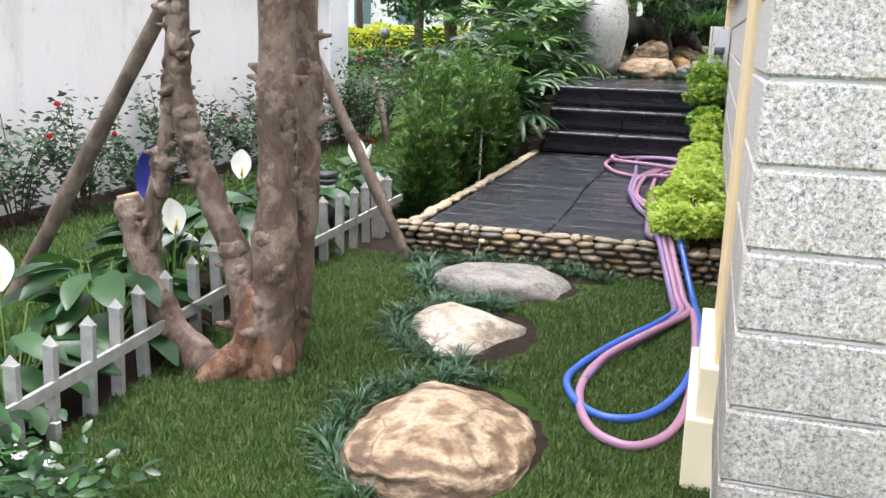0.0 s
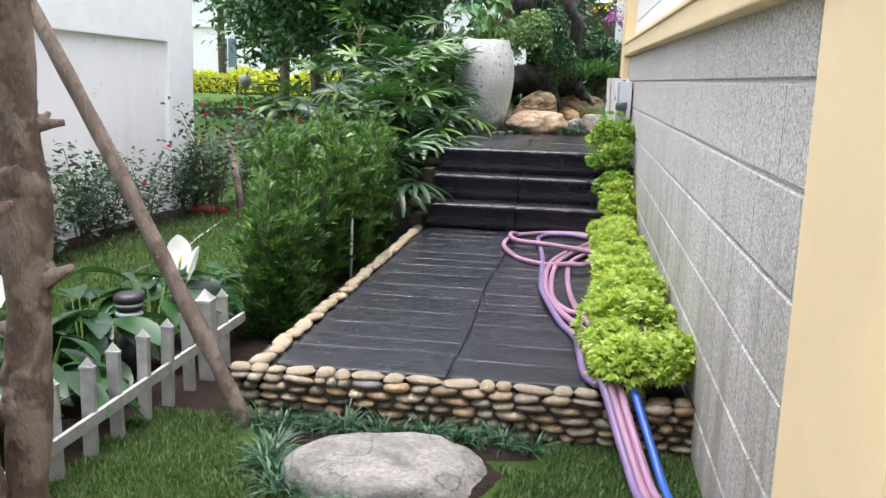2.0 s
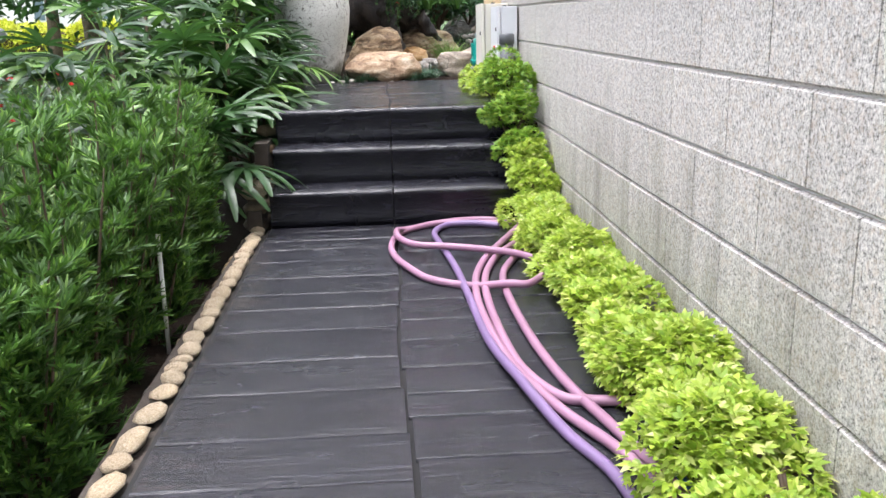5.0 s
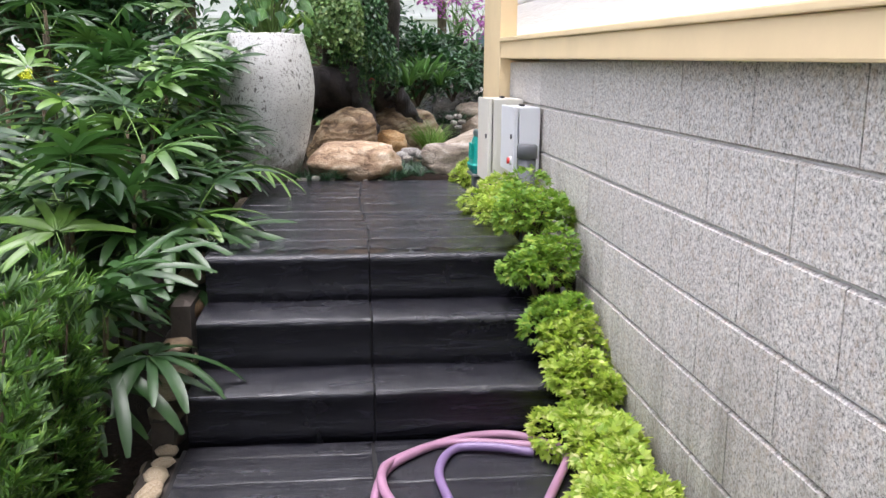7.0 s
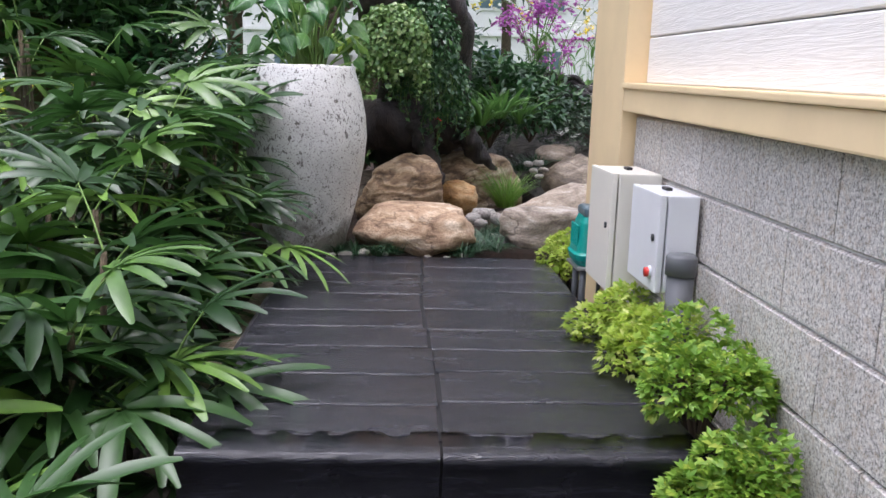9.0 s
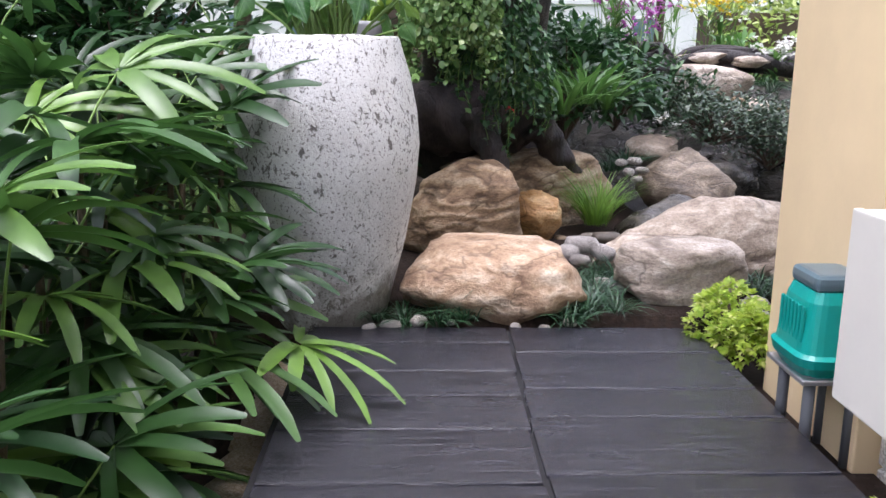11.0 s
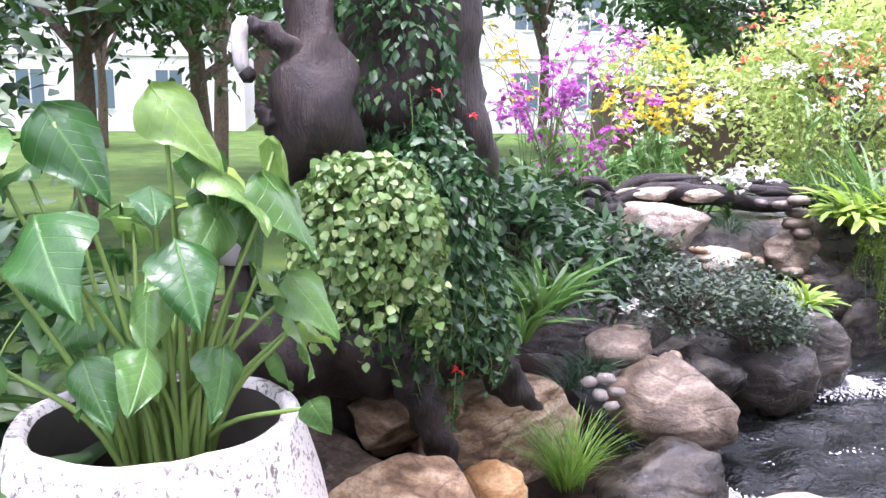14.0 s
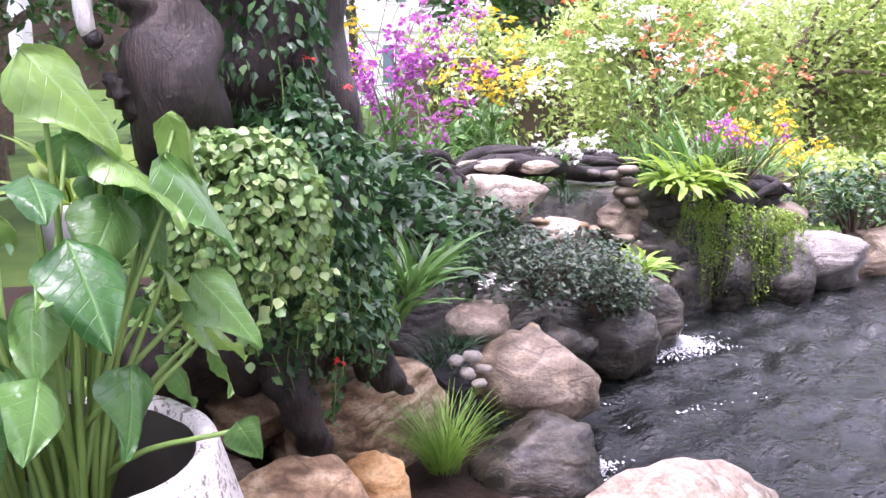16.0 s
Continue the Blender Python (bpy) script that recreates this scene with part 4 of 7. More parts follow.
# rock garden round the pond
ROCKS = [
    (0.26, 11.22, 0.90, 0.39, 0.38, 0.20, 21, M_ROCK_PINK, "broad flat pinkish-tan boulder with pale patches", 10, 0.5),
    (1.05, 11.30, 0.92, 0.28, 0.21, 0.16, 22, M_ROCK_PALE, "pale layered boulder beside mondo grass", 12, 0.6),
    (1.36, 11.80, 0.92, 0.58, 0.27, 0.27, 23, M_ROCK_PALE, "long pale rounded boulder at the pond edge", 8, 0),
    (0.19, 12.1, 1.05, 0.33, 0.26, 0.28, 24, M_ROCK_TAN, "angular tan boulder with a dark base", -15, 0),
    (0.62, 12.42, 0.95, 0.15, 0.14, 0.16, 25, M_ROCK_ORANGE, "small ochre boulder, wet", 20, 0),
    (0.72, 12.98, 0.95, 0.42, 0.32, 0.34, 26, M_ROCK_TAN, "large dark veined boulder behind a grass tuft", -20, 0),
    (0.31, 13.0, 1.09, 0.20, 0.18, 0.17, 27, M_ROCK_TAN, "brown squarish boulder under the stump", 10, 0),
    (1.64, 13.10, 1.06, 0.31, 0.26, 0.22, 28, M_ROCK_BROWN, "rounded speckled brown boulder over the water", -25, 0),
    (1.50, 13.48, 1.22, 0.20, 0.15, 0.11, 29, M_ROCK_PALE, "pale smooth boulder beside small ferns", 10, 0),
    (1.74, 13.68, 1.26, 0.20, 0.14, 0.11, 30, M_ROCK_GREY, "grey boulder under the shrub", 0, 0),
    (2.37, 14.97, 1.58, 0.37, 0.25, 0.20, 31, M_ROCK_PALE, "big cream and ochre boulder on the upper bank", 5, 0.6),
    (2.33, 15.1, 1.815, 0.23, 0.15, 0.06, 32, M_ROCK_PALE, "flat white stone lying on the upper boulder", 0, 0),
    (2.72, 15.12, 1.80, 0.17, 0.11, 0.05, 33, M_ROCK_PALE, "flat pale stone on the upper bank", 14, 0),
    (1.38, 12.62, 0.82, 0.28, 0.30, 0.26, 34, M_ROCK_DARK, "wet dark boulder with water running over it", 0, 0),
    (2.55, 13.85, 0.92, 0.30, 0.24, 0.26, 35, M_ROCK_DARK, "dark mossy boulder at the waterline", 10, 0),
    (2.02, 13.6, 0.98, 0.28, 0.26, 0.22, 36, M_ROCK_DARK, "dark wet boulder below the shrub", 30, 0),
    (2.98, 14.15, 0.92, 0.28, 0.22, 0.26, 37, M_ROCK_DARK, "mossy boulder beside the waterfall", 0, 0),
    (5.35, 15.0, 0.92, 0.42, 0.34, 0.28, 38, M_ROCK_GREY, "grey boulder standing in the pond", 0, 0.7),
    (5.25, 15.35, 1.28, 0.30, 0.24, 0.13, 39, M_ROCK_BROWN, "brown rounded boulder on the bank", 0, 0),
    (5.15, 15.45, 1.48, 0.22, 0.20, 0.10, 40, M_ROCK_PALE, "pale flat boulder on the bank", 20, 0),
    (3.32, 14.95, 1.42, 0.20, 0.16, 0.18, 41, M_ROCK_BROWN, "brown boulder in the bank above the pond", 0, 0),
    (3.7, 14.95, 1.0, 0.5, 0.3, 0.4, 42, M_ROCK_DARK, "dark boulder under the hanging plants", 0, 0),
    (4.45, 15.1, 0.95, 0.45, 0.3, 0.36, 43, M_ROCK_DARK, "dark boulder in the far bank", 0, 0),
    (2.62, 14.6, 1.42, 0.18, 0.13, 0.10, 44, M_ROCK_PALE, "small pale boulder above the shrub", 0, 0),
    (-0.05, 12.95, 0.96, 0.34, 0.24, 0.16, 45, M_ROCK_BROWN, "low brown boulder in shade", 0, 0),
    (1.75, 11.35, 0.90, 0.24, 0.22, 0.20, 46, M_ROCK_PALE, "pale boulder near the house corner", 0, 0),
]
for x, y, z, a, b, c, seed, material, label, rz, flat in ROCKS:
    boulder(x, y, z, a, b, c, seed, material, label, rz, flat=flat)
for k in range(7):
    boulder(6.4 + k * 0.75, 15.25 + 0.15 * math.sin(k * 2.1), 0.85, 0.45, 0.35, 0.3, 60 + k, M_ROCK_BROWN, "brown boulder in the far bank of the pond", k * 40, sub=3)

bank = thing("upper_bank", 0, 0, 0, label="raised earth bank behind the pond", category="bank", kind="structure")
bm = bmesh.new()
bmesh.ops.create_grid(bm, x_segments=36, y_segments=14, size=1)
for v in bm.verts:
    x = 3.0 + v.co.x * 2.7
    y = 15.25 + v.co.y * 1.1
    top = float(smoothstep(14.3 + 0.35 * float(smoothstep(2.8, 3.4, x)), 15.0 + 0.1 * float(smoothstep(2.8, 3.4, x)), y) * (1 - smoothstep(15.7, 16.35, y)) * smoothstep(0.3, 1.6, x) * (1 - smoothstep(4.6, 5.6, x)))
    v.co = Vector((x, y, 0.35 + 1.28 * top + 0.06 * noise.noise(Vector((x * 3, y * 3, 0)))))
part("earth", bm, M_ROCK_DARK, bank, smooth=True)
for k, (x, z, a, c) in enumerate([(3.3, 0.85, 0.32, 0.34), (3.85, 0.8, 0.36, 0.42), (4.35, 0.82, 0.34, 0.38), (4.8, 0.85, 0.34, 0.34), (3.55, 1.25, 0.28, 0.22), (4.1, 1.28, 0.3, 0.24), (4.62, 1.22, 0.28, 0.22)]):
    boulder(x, 14.86 if z < 1 else 15.02, z, a, 0.26, c, 150 + k, M_ROCK_DARK, "dark wet boulder in the bank under hanging plants", k * 33, sub=3)

# water
def water_sheet(x0, x1, y0, y1, z, step=0.05):
    """A rippled sheet: many short waves running in scattered directions."""
    rg = np.random.default_rng(5)
    nx, ny = int((x1 - x0) / step), int((y1 - y0) / step)
    X, Y = np.meshgrid(np.linspace(x0, x1, nx), np.linspace(y0, y1, ny))
    Z = np.full_like(X, z)
    for _ in range(26):
        length, a = rg.uniform(0.13, 0.5), rg.uniform(0, 2 * np.pi)
        k = 2 * np.pi / length
        Z += 0.0135 * length * np.sin(k * (X * np.cos(a) + 1.3 * Y * np.sin(a)) + rg.uniform(0, 6.28) + 0.8 * np.sin(X * 1.7 + rg.uniform(0, 6)))
    i, j = np.meshgrid(np.arange(nx - 1), np.arange(ny - 1))
    a = (j * nx + i).ravel()
    return mesh_np("pond_water", np.stack([X, Y, Z], -1).reshape(-1, 3), np.stack([a, a + 1, a + nx + 1, a + nx], 1))


water = link_mesh("pond_water", water_sheet(1.2, 9.0, 11.5, 15.4, 0.73), M_WATER)
tagged(water, "dark rippled pond water reflecting the sky", "water", kind="structure")

# ---- jar ----
def build_jar():
    prof = [(0.0, 0.0), (0.20, 0.0), (0.212, 0.02), (0.24, 0.14), (0.292, 0.34), (0.332, 0.56), (0.343, 0.70), (0.333, 0.82), (0.307, 0.95), (0.274, 1.06), (0.268, 1.08), (0.263, 1.087), (0.240, 1.086), (0.231, 1.072), (0.243, 1.0), (0.285, 0.85), (0.30, 0.78)]
    n = 56
    V, q = [], []
    for r, z in prof:
        for j in range(n):
            a = 2 * math.pi * j / n
            k = 1 + 0.006 * noise.noise(Vector((math.cos(a) * 2, math.sin(a) * 2, z * 3)))
            V.append((r * k * math.cos(a), r * k * math.sin(a), z + (0.006 * noise.noise(Vector((math.cos(a) * 3, math.sin(a) * 3, 9))) if z > 1 else 0)))
    for i in range(len(prof) - 1):
        for j in range(n):
            q.append((i * n + j, i * n + (j + 1) % n, (i + 1) * n + (j + 1) % n, (i + 1) * n + j))
    jar = thing("jar", -0.362, 11.06, 0.79, label="tall off-white glazed jar planter pitted with dark marks", category="planter")
    body_faces, inner_faces = q[:13 * n], q[13 * n:]
    link_mesh("body", mesh_np("body", V[:14 * n], body_faces), M_JAR, jar)
    link_mesh("inside", mesh_np("inside", V[13 * n:], [[v - 13 * n for v in f] for f in inner_faces]), M_JAR_IN, jar, "dark inside of the jar")
    bm = bmesh.new()
    bmesh.ops.create_circle(bm, cap_ends=True, radius=0.29, segments=32)
    for v in bm.verts:
        v.co.z = 0.84
    part("soil", bm, M_SOIL, jar, "dark soil inside the rim")


build_jar()

# ---- things on and round the lawn ----
def knobs(path, radii, n, seed, size=0.03):
    """Short stubs and swellings along a pruned stem."""
    rg = np.random.default_rng(seed)
    out = []
    for k in range(n):
        i = rg.integers(2, len(path) - 2)
        d = rand_dirs(rg, 1, -0.2, 0.5)[0]
        r = radii[i]
        s = size * rg.uniform(0.6, 1.5)
        p0 = path[i] + d * r * 0.55
        pts = [p0, p0 + d * (r * 0.45 + s * 0.5), p0 + d * (r * 0.5 + s * 1.3) + np.array([0, 0, s * 0.4])]
        out.append(tube_arrays(pts, [s * 1.1, s * 0.7, s * 0.45], 7, True, 0.1, k))
    return out


def burls(path, radii, n, seed, size=0.02):
    """Low rounded swellings and short broken thorns along a pruned stem."""
    rg = np.random.default_rng(seed)
    out = []
    for k in range(n):
        i = rg.integers(2, len(path) - 2)
        d = rand_dirs(rg, 1, -0.25, 0.35)[0]
        r, s = radii[i], size * rg.uniform(0.6, 1.4)
        if k % 3:
            c = path[i] + d * r * 0.55
            pts = [c, c + d * (r * 0.36), c + d * (r * 0.48), c + d * (r * 0.5 + s * 0.35)]
            rad = [s * 2.0, s * 1.6, s * 1.0, s * 0.3]
        else:
            c = path[i] + d * r * 0.6
            w = rand_dirs(rg, 1, -0.2, 0.8)[0] * s * 0.7
            pts = [c, c + d * (r * 0.42 + s * 0.2), c + d * (r * 0.45 + s * 0.9) + w * 0.4, c + d * (r * 0.45 + s * 1.7) + w]
            rad = [s * 1.2, s * 0.8, s * 0.5, s * 0.32]
        out.append(tube_arrays(pts, rad, 8, True, 0.12, k))
    return out


def build_tree():
    tree = thing("pruned_tree", -0.52, 2.30, -0.03, label="knobbly brown multi-stemmed tree with pruned stubs", category="tree")
    stems = [
        ("trunk", [(0.02, 0.0, -0.06), (0.025, 0.0, 0.08), (0.06, 0.0, 0.3), (0.075, 0.0, 0.55), (0.085, 0.0, 0.9), (0.09, 0.0, 1.25), (0.10, 0.02, 1.8), (0.12, 0.05, 3.0)], (0.12, 0.10, 0.088, 0.086, 0.068, 0.072, 0.066, 0.05), 54, 5, M_BARK),
        ("stem", [(-0.05, 0.03, 0.0), (-0.07, 0.04, 0.2), (-0.11, 0.05, 0.40), (-0.22, 0.04, 0.66), (-0.30, 0.02, 0.92), (-0.335, 0.02, 1.13), (-0.32, 0.02, 1.40), (-0.28, 0.05, 2.4)], (0.08, 0.066, 0.06, 0.048, 0.046, 0.044, 0.035), 60, 6, M_BARK),
        ("stem", [(0.05, 0.09, -0.04), (0.10, 0.15, 0.3), (0.125, 0.17, 0.7), (0.12, 0.20, 1.1), (0.10, 0.20, 1.6), (0.12, 0.2, 2.4)], (0.075, 0.05, 0.05, 0.052, 0.045, 0.04), 36, 7, M_BARK),
        ("stump", [(-0.04, -0.02, -0.06), (-0.14, -0.05, -0.02), (-0.24, -0.06, 0.03), (-0.38, -0.06, 0.18), (-0.47, -0.04, 0.36), (-0.53, -0.02, 0.52), (-0.555, -0.02, 0.64)], (0.075, 0.075, 0.072, 0.062, 0.058, 0.056, 0.048), 14, 8, M_BARK),
        ("stem", [(-0.47, -0.02, 0.40), (-0.455, -0.02, 0.57), (-0.40, -0.01, 0.80), (-0.36, 0.0, 1.03), (-0.34, 0.0, 1.25), (-0.33, 0.05, 1.8)], (0.036, 0.034, 0.032, 0.03, 0.028, 0.022), 34, 9, M_BARK),
        ("root", [(0.0, -0.04, 0.16), (-0.05, -0.09, 0.07), (-0.13, -0.15, 0.0), (-0.2, -0.2, -0.08)], (0.05, 0.06, 0.05, 0.02), 0, 10, M_BARK_RED),
        ("root", [(0.0, -0.03, 0.34), (-0.02, -0.06, 0.14), (-0.05, -0.10, -0.05)], (0.03, 0.06, 0.05), 0, 11, M_BARK_RED),
        ("root", [(0.05, -0.03, 0.30), (0.05, -0.05, 0.12), (0.05, -0.08, -0.06)], (0.03, 0.06, 0.055), 0, 12, M_BARK_RED),
        ("root", [(0.07, 0.0, 0.22), (0.09, 0.0, 0.08), (0.10, -0.02, -0.06)], (0.03, 0.05, 0.05), 0, 13, M_BARK_RED),
    ]
    for name, pts, rad, n, seed, material in stems:
        count = 60 if n else 10
        path = smooth_path(pts, count)
        r = np.interp(np.linspace(0, 1, count), np.linspace(0, 1, len(rad)), rad)
        rg = np.random.default_rng(seed)
        wob = np.convolve(rg.normal(size=count + 4), np.ones(5) / 5, "valid")
        r = r * (1 + 0.05 * np.sin(np.arange(count) * 0.55 + rg.uniform(0, 6)) + 0.11 * wob)
        items = [tube_arrays(path, r, 20, True, 0.07 if n else 0.03, seed)] + (burls(path, r, n, seed, 0.026 if rad[0] > 0.1 else 0.021) if n else [])
        v, q, t = join_arrays(items)
        link_mesh(name, mesh_np(name, v, q, t), material, tree)
    tube("cut_face", [(-0.554, -0.02, 0.635), (-0.559, -0.02, 0.654)], [0.044, 0.042], M_CUT, tree, 14, "pale sawn top of the stump")
    rg = np.random.default_rng(12)
    n = 700
    loc = np.stack([rg.normal(0, 0.5, n), rg.normal(0.1, 0.5, n), rg.normal(3.2, 0.35, n)], 1)
    m = turns(rand_dirs(rg, n, -0.8, 0.4), rg.uniform(0, 6, n), rg.uniform(0.7, 1.3, n))
    v, q = scatter(leaf_strip(0.1, 0.045, 3), m, loc)
    link_mesh("crown", mesh_np("crown", v, q), M_TREELEAF, tree)


build_tree()


def prop_pole(a, b, r0, r1, seed, label):
    ob = thing("prop_pole", *a, label=label, category="pole", group="poles propping the tree")
    path = smooth_path([(0, 0, 0), tuple((np.array(b) - np.array(a)) * 0.5 + np.array([0.012, 0, 0.01])), tuple(np.array(b) - np.array(a))], 24)
    rg = np.random.default_rng(seed)
    r = np.linspace(r0, r1, 24) * (1 + 0.07 * rg.normal(size=24))
    items = [tube_arrays(path, r, 10, True, 0.06, seed)] + knobs(path, r, 5, seed, 0.012)
    v, q, t = join_arrays(items)
    link_mesh("pole", mesh_np("pole", v, q, t), M_POLE, ob)


prop_pole((-2.12, 2.62, -0.18), (-0.80, 2.6, 1.80), 0.041, 0.031, 1, "grey-brown wooden pole propped against the tree")
prop_pole((-0.42, 3.85, 0.0), (-1.60, 3.85, 2.22), 0.033, 0.026, 2, "slim brown wooden pole leaning beside the stone wall")

# dish hung behind the tree
def build_dish():
    prof = [(0.0, 0.0), (0.10, 0.004), (0.14, 0.02), (0.152, 0.035), (0.156, 0.036), (0.158, 0.032), (0.146, 0.012), (0.10, -0.006), (0.0, -0.01)]
    n = 32
    V = [(r * math.cos(2 * math.pi * j / n), r * math.sin(2 * math.pi * j / n), z) for r, z in prof for j in range(n)]
    q = [(i * n + j, i * n + (j + 1) % n, (i + 1) * n + (j + 1) % n, (i + 1) * n + j) for i in range(len(prof) - 1) for j in range(n)]
    ob = thing("plant_saucer", -2.55, 4.58, 0.27, label="dark blue round plastic saucer standing on edge by the roses", category="saucer")
    link_mesh("dish", mesh_np("dish", V, q), M_BLUE, ob, m=pose(0, 0, 0, 78, 0, -22) @ Matrix.Scale(1.33, 4))


build_dish()

# picket fence
def picket_mesh(h, w, d):
    bm = bmesh.new()
    rings = []
    for k, (zz, s) in enumerate(((0, 1), (h - w * 1.0, 1), (h - w * 0.95, 1.12), (h - w * 0.72, 1.12), (h - w * 0.70, 0.95))):
        rings.append([bm.verts.new((sx * w / 2 * s, sy * d / 2 * s, zz)) for sx, sy in ((-1, -1), (1, -1), (1, 1), (-1, 1))])
    tip = bm.verts.new((0, 0, h))
    for a, b in zip(rings, rings[1:]):
        for i in range(4):
            bm.faces.new((a[i], a[(i + 1) % 4], b[(i + 1) % 4], b[i]))
    for i in range(4):
        bm.faces.new((rings[-1][i], rings[-1][(i + 1) % 4], tip))
    bm.faces.new(rings[0][::-1])
    return mesh_bm("picket", bm)


def build_fence():
    fence = thing("picket_fence", -0.9, 0.9, 0, label="low weathered white wooden picket fence along the lawn", category="fence")
    pk, post = picket_mesh(0.40, 0.046, 0.022), picket_mesh(0.44, 0.066, 0.066)
    pk.materials.append(M_FENCE)
    post.materials.append(M_FENCE)
    rg = np.random.default_rng(5)
    y = 0.0
    k = 0
    while y < 3.75:
        x = 0.10 * smoothstep(2.0, 3.75, y) + rg.uniform(-0.006, 0.006)
        z = float(ground_z(-0.9, 0.9 + y)) - 0.03
        big = k == 20
        link_mesh("post" if big else "picket", post if big else pk, None, fence, m=pose(float(x), y, z, rg.uniform(-2, 2), rg.uniform(-2, 2), rg.uniform(-8, 8)))
        y += 0.172 * rg.uniform(0.92, 1.08)
        k += 1
    z0, z1 = float(ground_z(-0.9, 0.9)), float(ground_z(-0.9, 4.6))
    for dz in (0.20,):
        path = [(0.024, -0.3, z0 + dz), (0.024, 2.0, 0.5 * z0 + 0.5 * z1 + dz + 0.005), (0.125, 3.75, z1 + dz)]
        bm = bmesh.new()
        rings = []
        for px, py, pz in path:
            rings.append([bm.verts.new((px + a, py, pz + b)) for a, b in ((-0.008, -0.022), (0.008, -0.022), (0.008, 0.022), (-0.008, 0.022))])
        for a, b in zip(rings, rings[1:]):
            for i in range(4):
                bm.faces.new((a[i], a[(i + 1) % 4], b[(i + 1) % 4], b[i]))
        bm.faces.new(rings[0][::-1])
        bm.faces.new(rings[-1])
        part("rail", bm, M_FENCE, fence)


build_fence()

# bollard lamp
def build_bollard():
    ob = thing("garden_lamp", -1.081, 4.15, 0.07, label="short black bollard garden lamp with pale louvres", category="lamp")
    tube("post", [(0, 0, 0), (0, 0, 0.24)], 0.055, M_BLACK, ob, 20)
    for k in range(3):
        tube("louvre", [(0, 0, 0.26 + k * 0.04), (0, 0, 0.272 + k * 0.04)], [0.058, 0.05], M_STEELBAND, ob, 20, "pale louvre ring")
        tube("core", [(0, 0, 0.238 + k * 0.04), (0, 0, 0.262 + k * 0.04)], 0.052, M_BLACK, ob, 20)
    tube("cap", [(0, 0, 0.352), (0, 0, 0.38), (0, 0, 0.39)], [0.062, 0.06, 0.045], M_BLACK, ob, 20)


build_bollard()


# peace lilies
def lily_plant(x, y, n, seed, flowers, size=1.0):
    rg = np.random.default_rng(seed)
    z = float(ground_z(x, y))
    ob = thing("peace_lily", x, y, z, label="dark green peace lily with white spathes behind the fence" if flowers else "clump of dark green peace lily leaves", category="plant", group="peace lilies")
    a = rg.uniform(0, 2 * np.pi, n)
    tilt = rg.uniform(0.25, 1.0, n)
    h = rg.uniform(0.12, 0.34, n) * size
    locs, dirs, stems = [], [], []
    for i in range(n):
        o = np.array([math.cos(a[i]), math.sin(a[i]), 0])
        base = o * 0.03
        top = o * (0.05 + 0.12 * tilt[i]) * size + np.array([0, 0, h[i]])
        stems.append(tube_arrays([base, (base + top) / 2 + np.array([0, 0, 0.02]), top], [0.004, 0.004, 0.003], 5, False))
        locs.append(top)
        dirs.append(o * (0.6 + tilt[i] * 0.5) + np.array([0, 0, 0.45 - tilt[i] * 0.6]))
    m = turns(np.array(dirs), rg.uniform(-0.5, 0.5, n), rg.uniform(0.75, 1.25, n) * size)
    v, q = scatter(leaf_strip(0.24, 0.10, 5, 0.7, 0.25, "lance"), m, np.array(locs))
    link_mesh("foliage", mesh_np("foliage", v, q), M_LILY, ob)
    sv, sq, st = join_arrays(stems)
    link_mesh("stalkwork", mesh_np("stalkwork", sv, sq, st), M_STEM, ob)
    for fx, fy, fz, rz in flowers:
        tube("flower_stalk", smooth_path([(fx * 0.3, fy * 0.3, 0.02), (fx * 0.7, fy * 0.7, fz * 0.6), (fx, fy, fz)], 8), 0.0035, M_STEM, ob, 5)
        v, q = leaf_strip(0.17, 0.115, 8, -0.5, 0.55, "lance")
        link_mesh("spathe", mesh_np("spathe", v, q), M_PETAL_WHITE, ob, "white spathe", m=pose(fx, fy, fz - 0.02, 58, 0, rz))
        tube("spadix", [(fx, fy, fz), (fx + 0.01, fy, fz + 0.05)], [0.007, 0.005], M_PETAL_YELLOW, ob, 7, "pale yellow spadix", m=None)


for k, (x, y, n, fl, s) in enumerate([
    (-1.1, 1.3, 22, [], 1.0), (-1.12, 1.75, 24, [(-0.06, 0.05, 0.42, 30)], 1.0), (-1.1, 2.25, 24, [], 1.1), (-1.12, 2.75, 26, [(0.02, 0.02, 0.36, 60), (0.12, 0.1, 0.22, -30)], 1.1),
    (-1.15, 3.2, 24, [], 1.1), (-1.12, 3.65, 26, [(-0.2, 0.1, 0.42, 25), (0.05, 0.05, 0.36, 100)], 1.1), (-1.15, 4.1, 26, [], 1.1), (-1.1, 4.55, 24, [(0.1, 0.12, 0.42, 30), (0.2, 0.0, 0.40, -60)], 1.1),
    (-1.0, 4.95, 20, [], 0.9), (-1.35, 3.85, 18, [], 0.9), (-1.3, 5.3, 20, [], 0.9)]):
    lily_plant(x - 0.1, y, int(n * 1.4), 80 + k, fl, s)

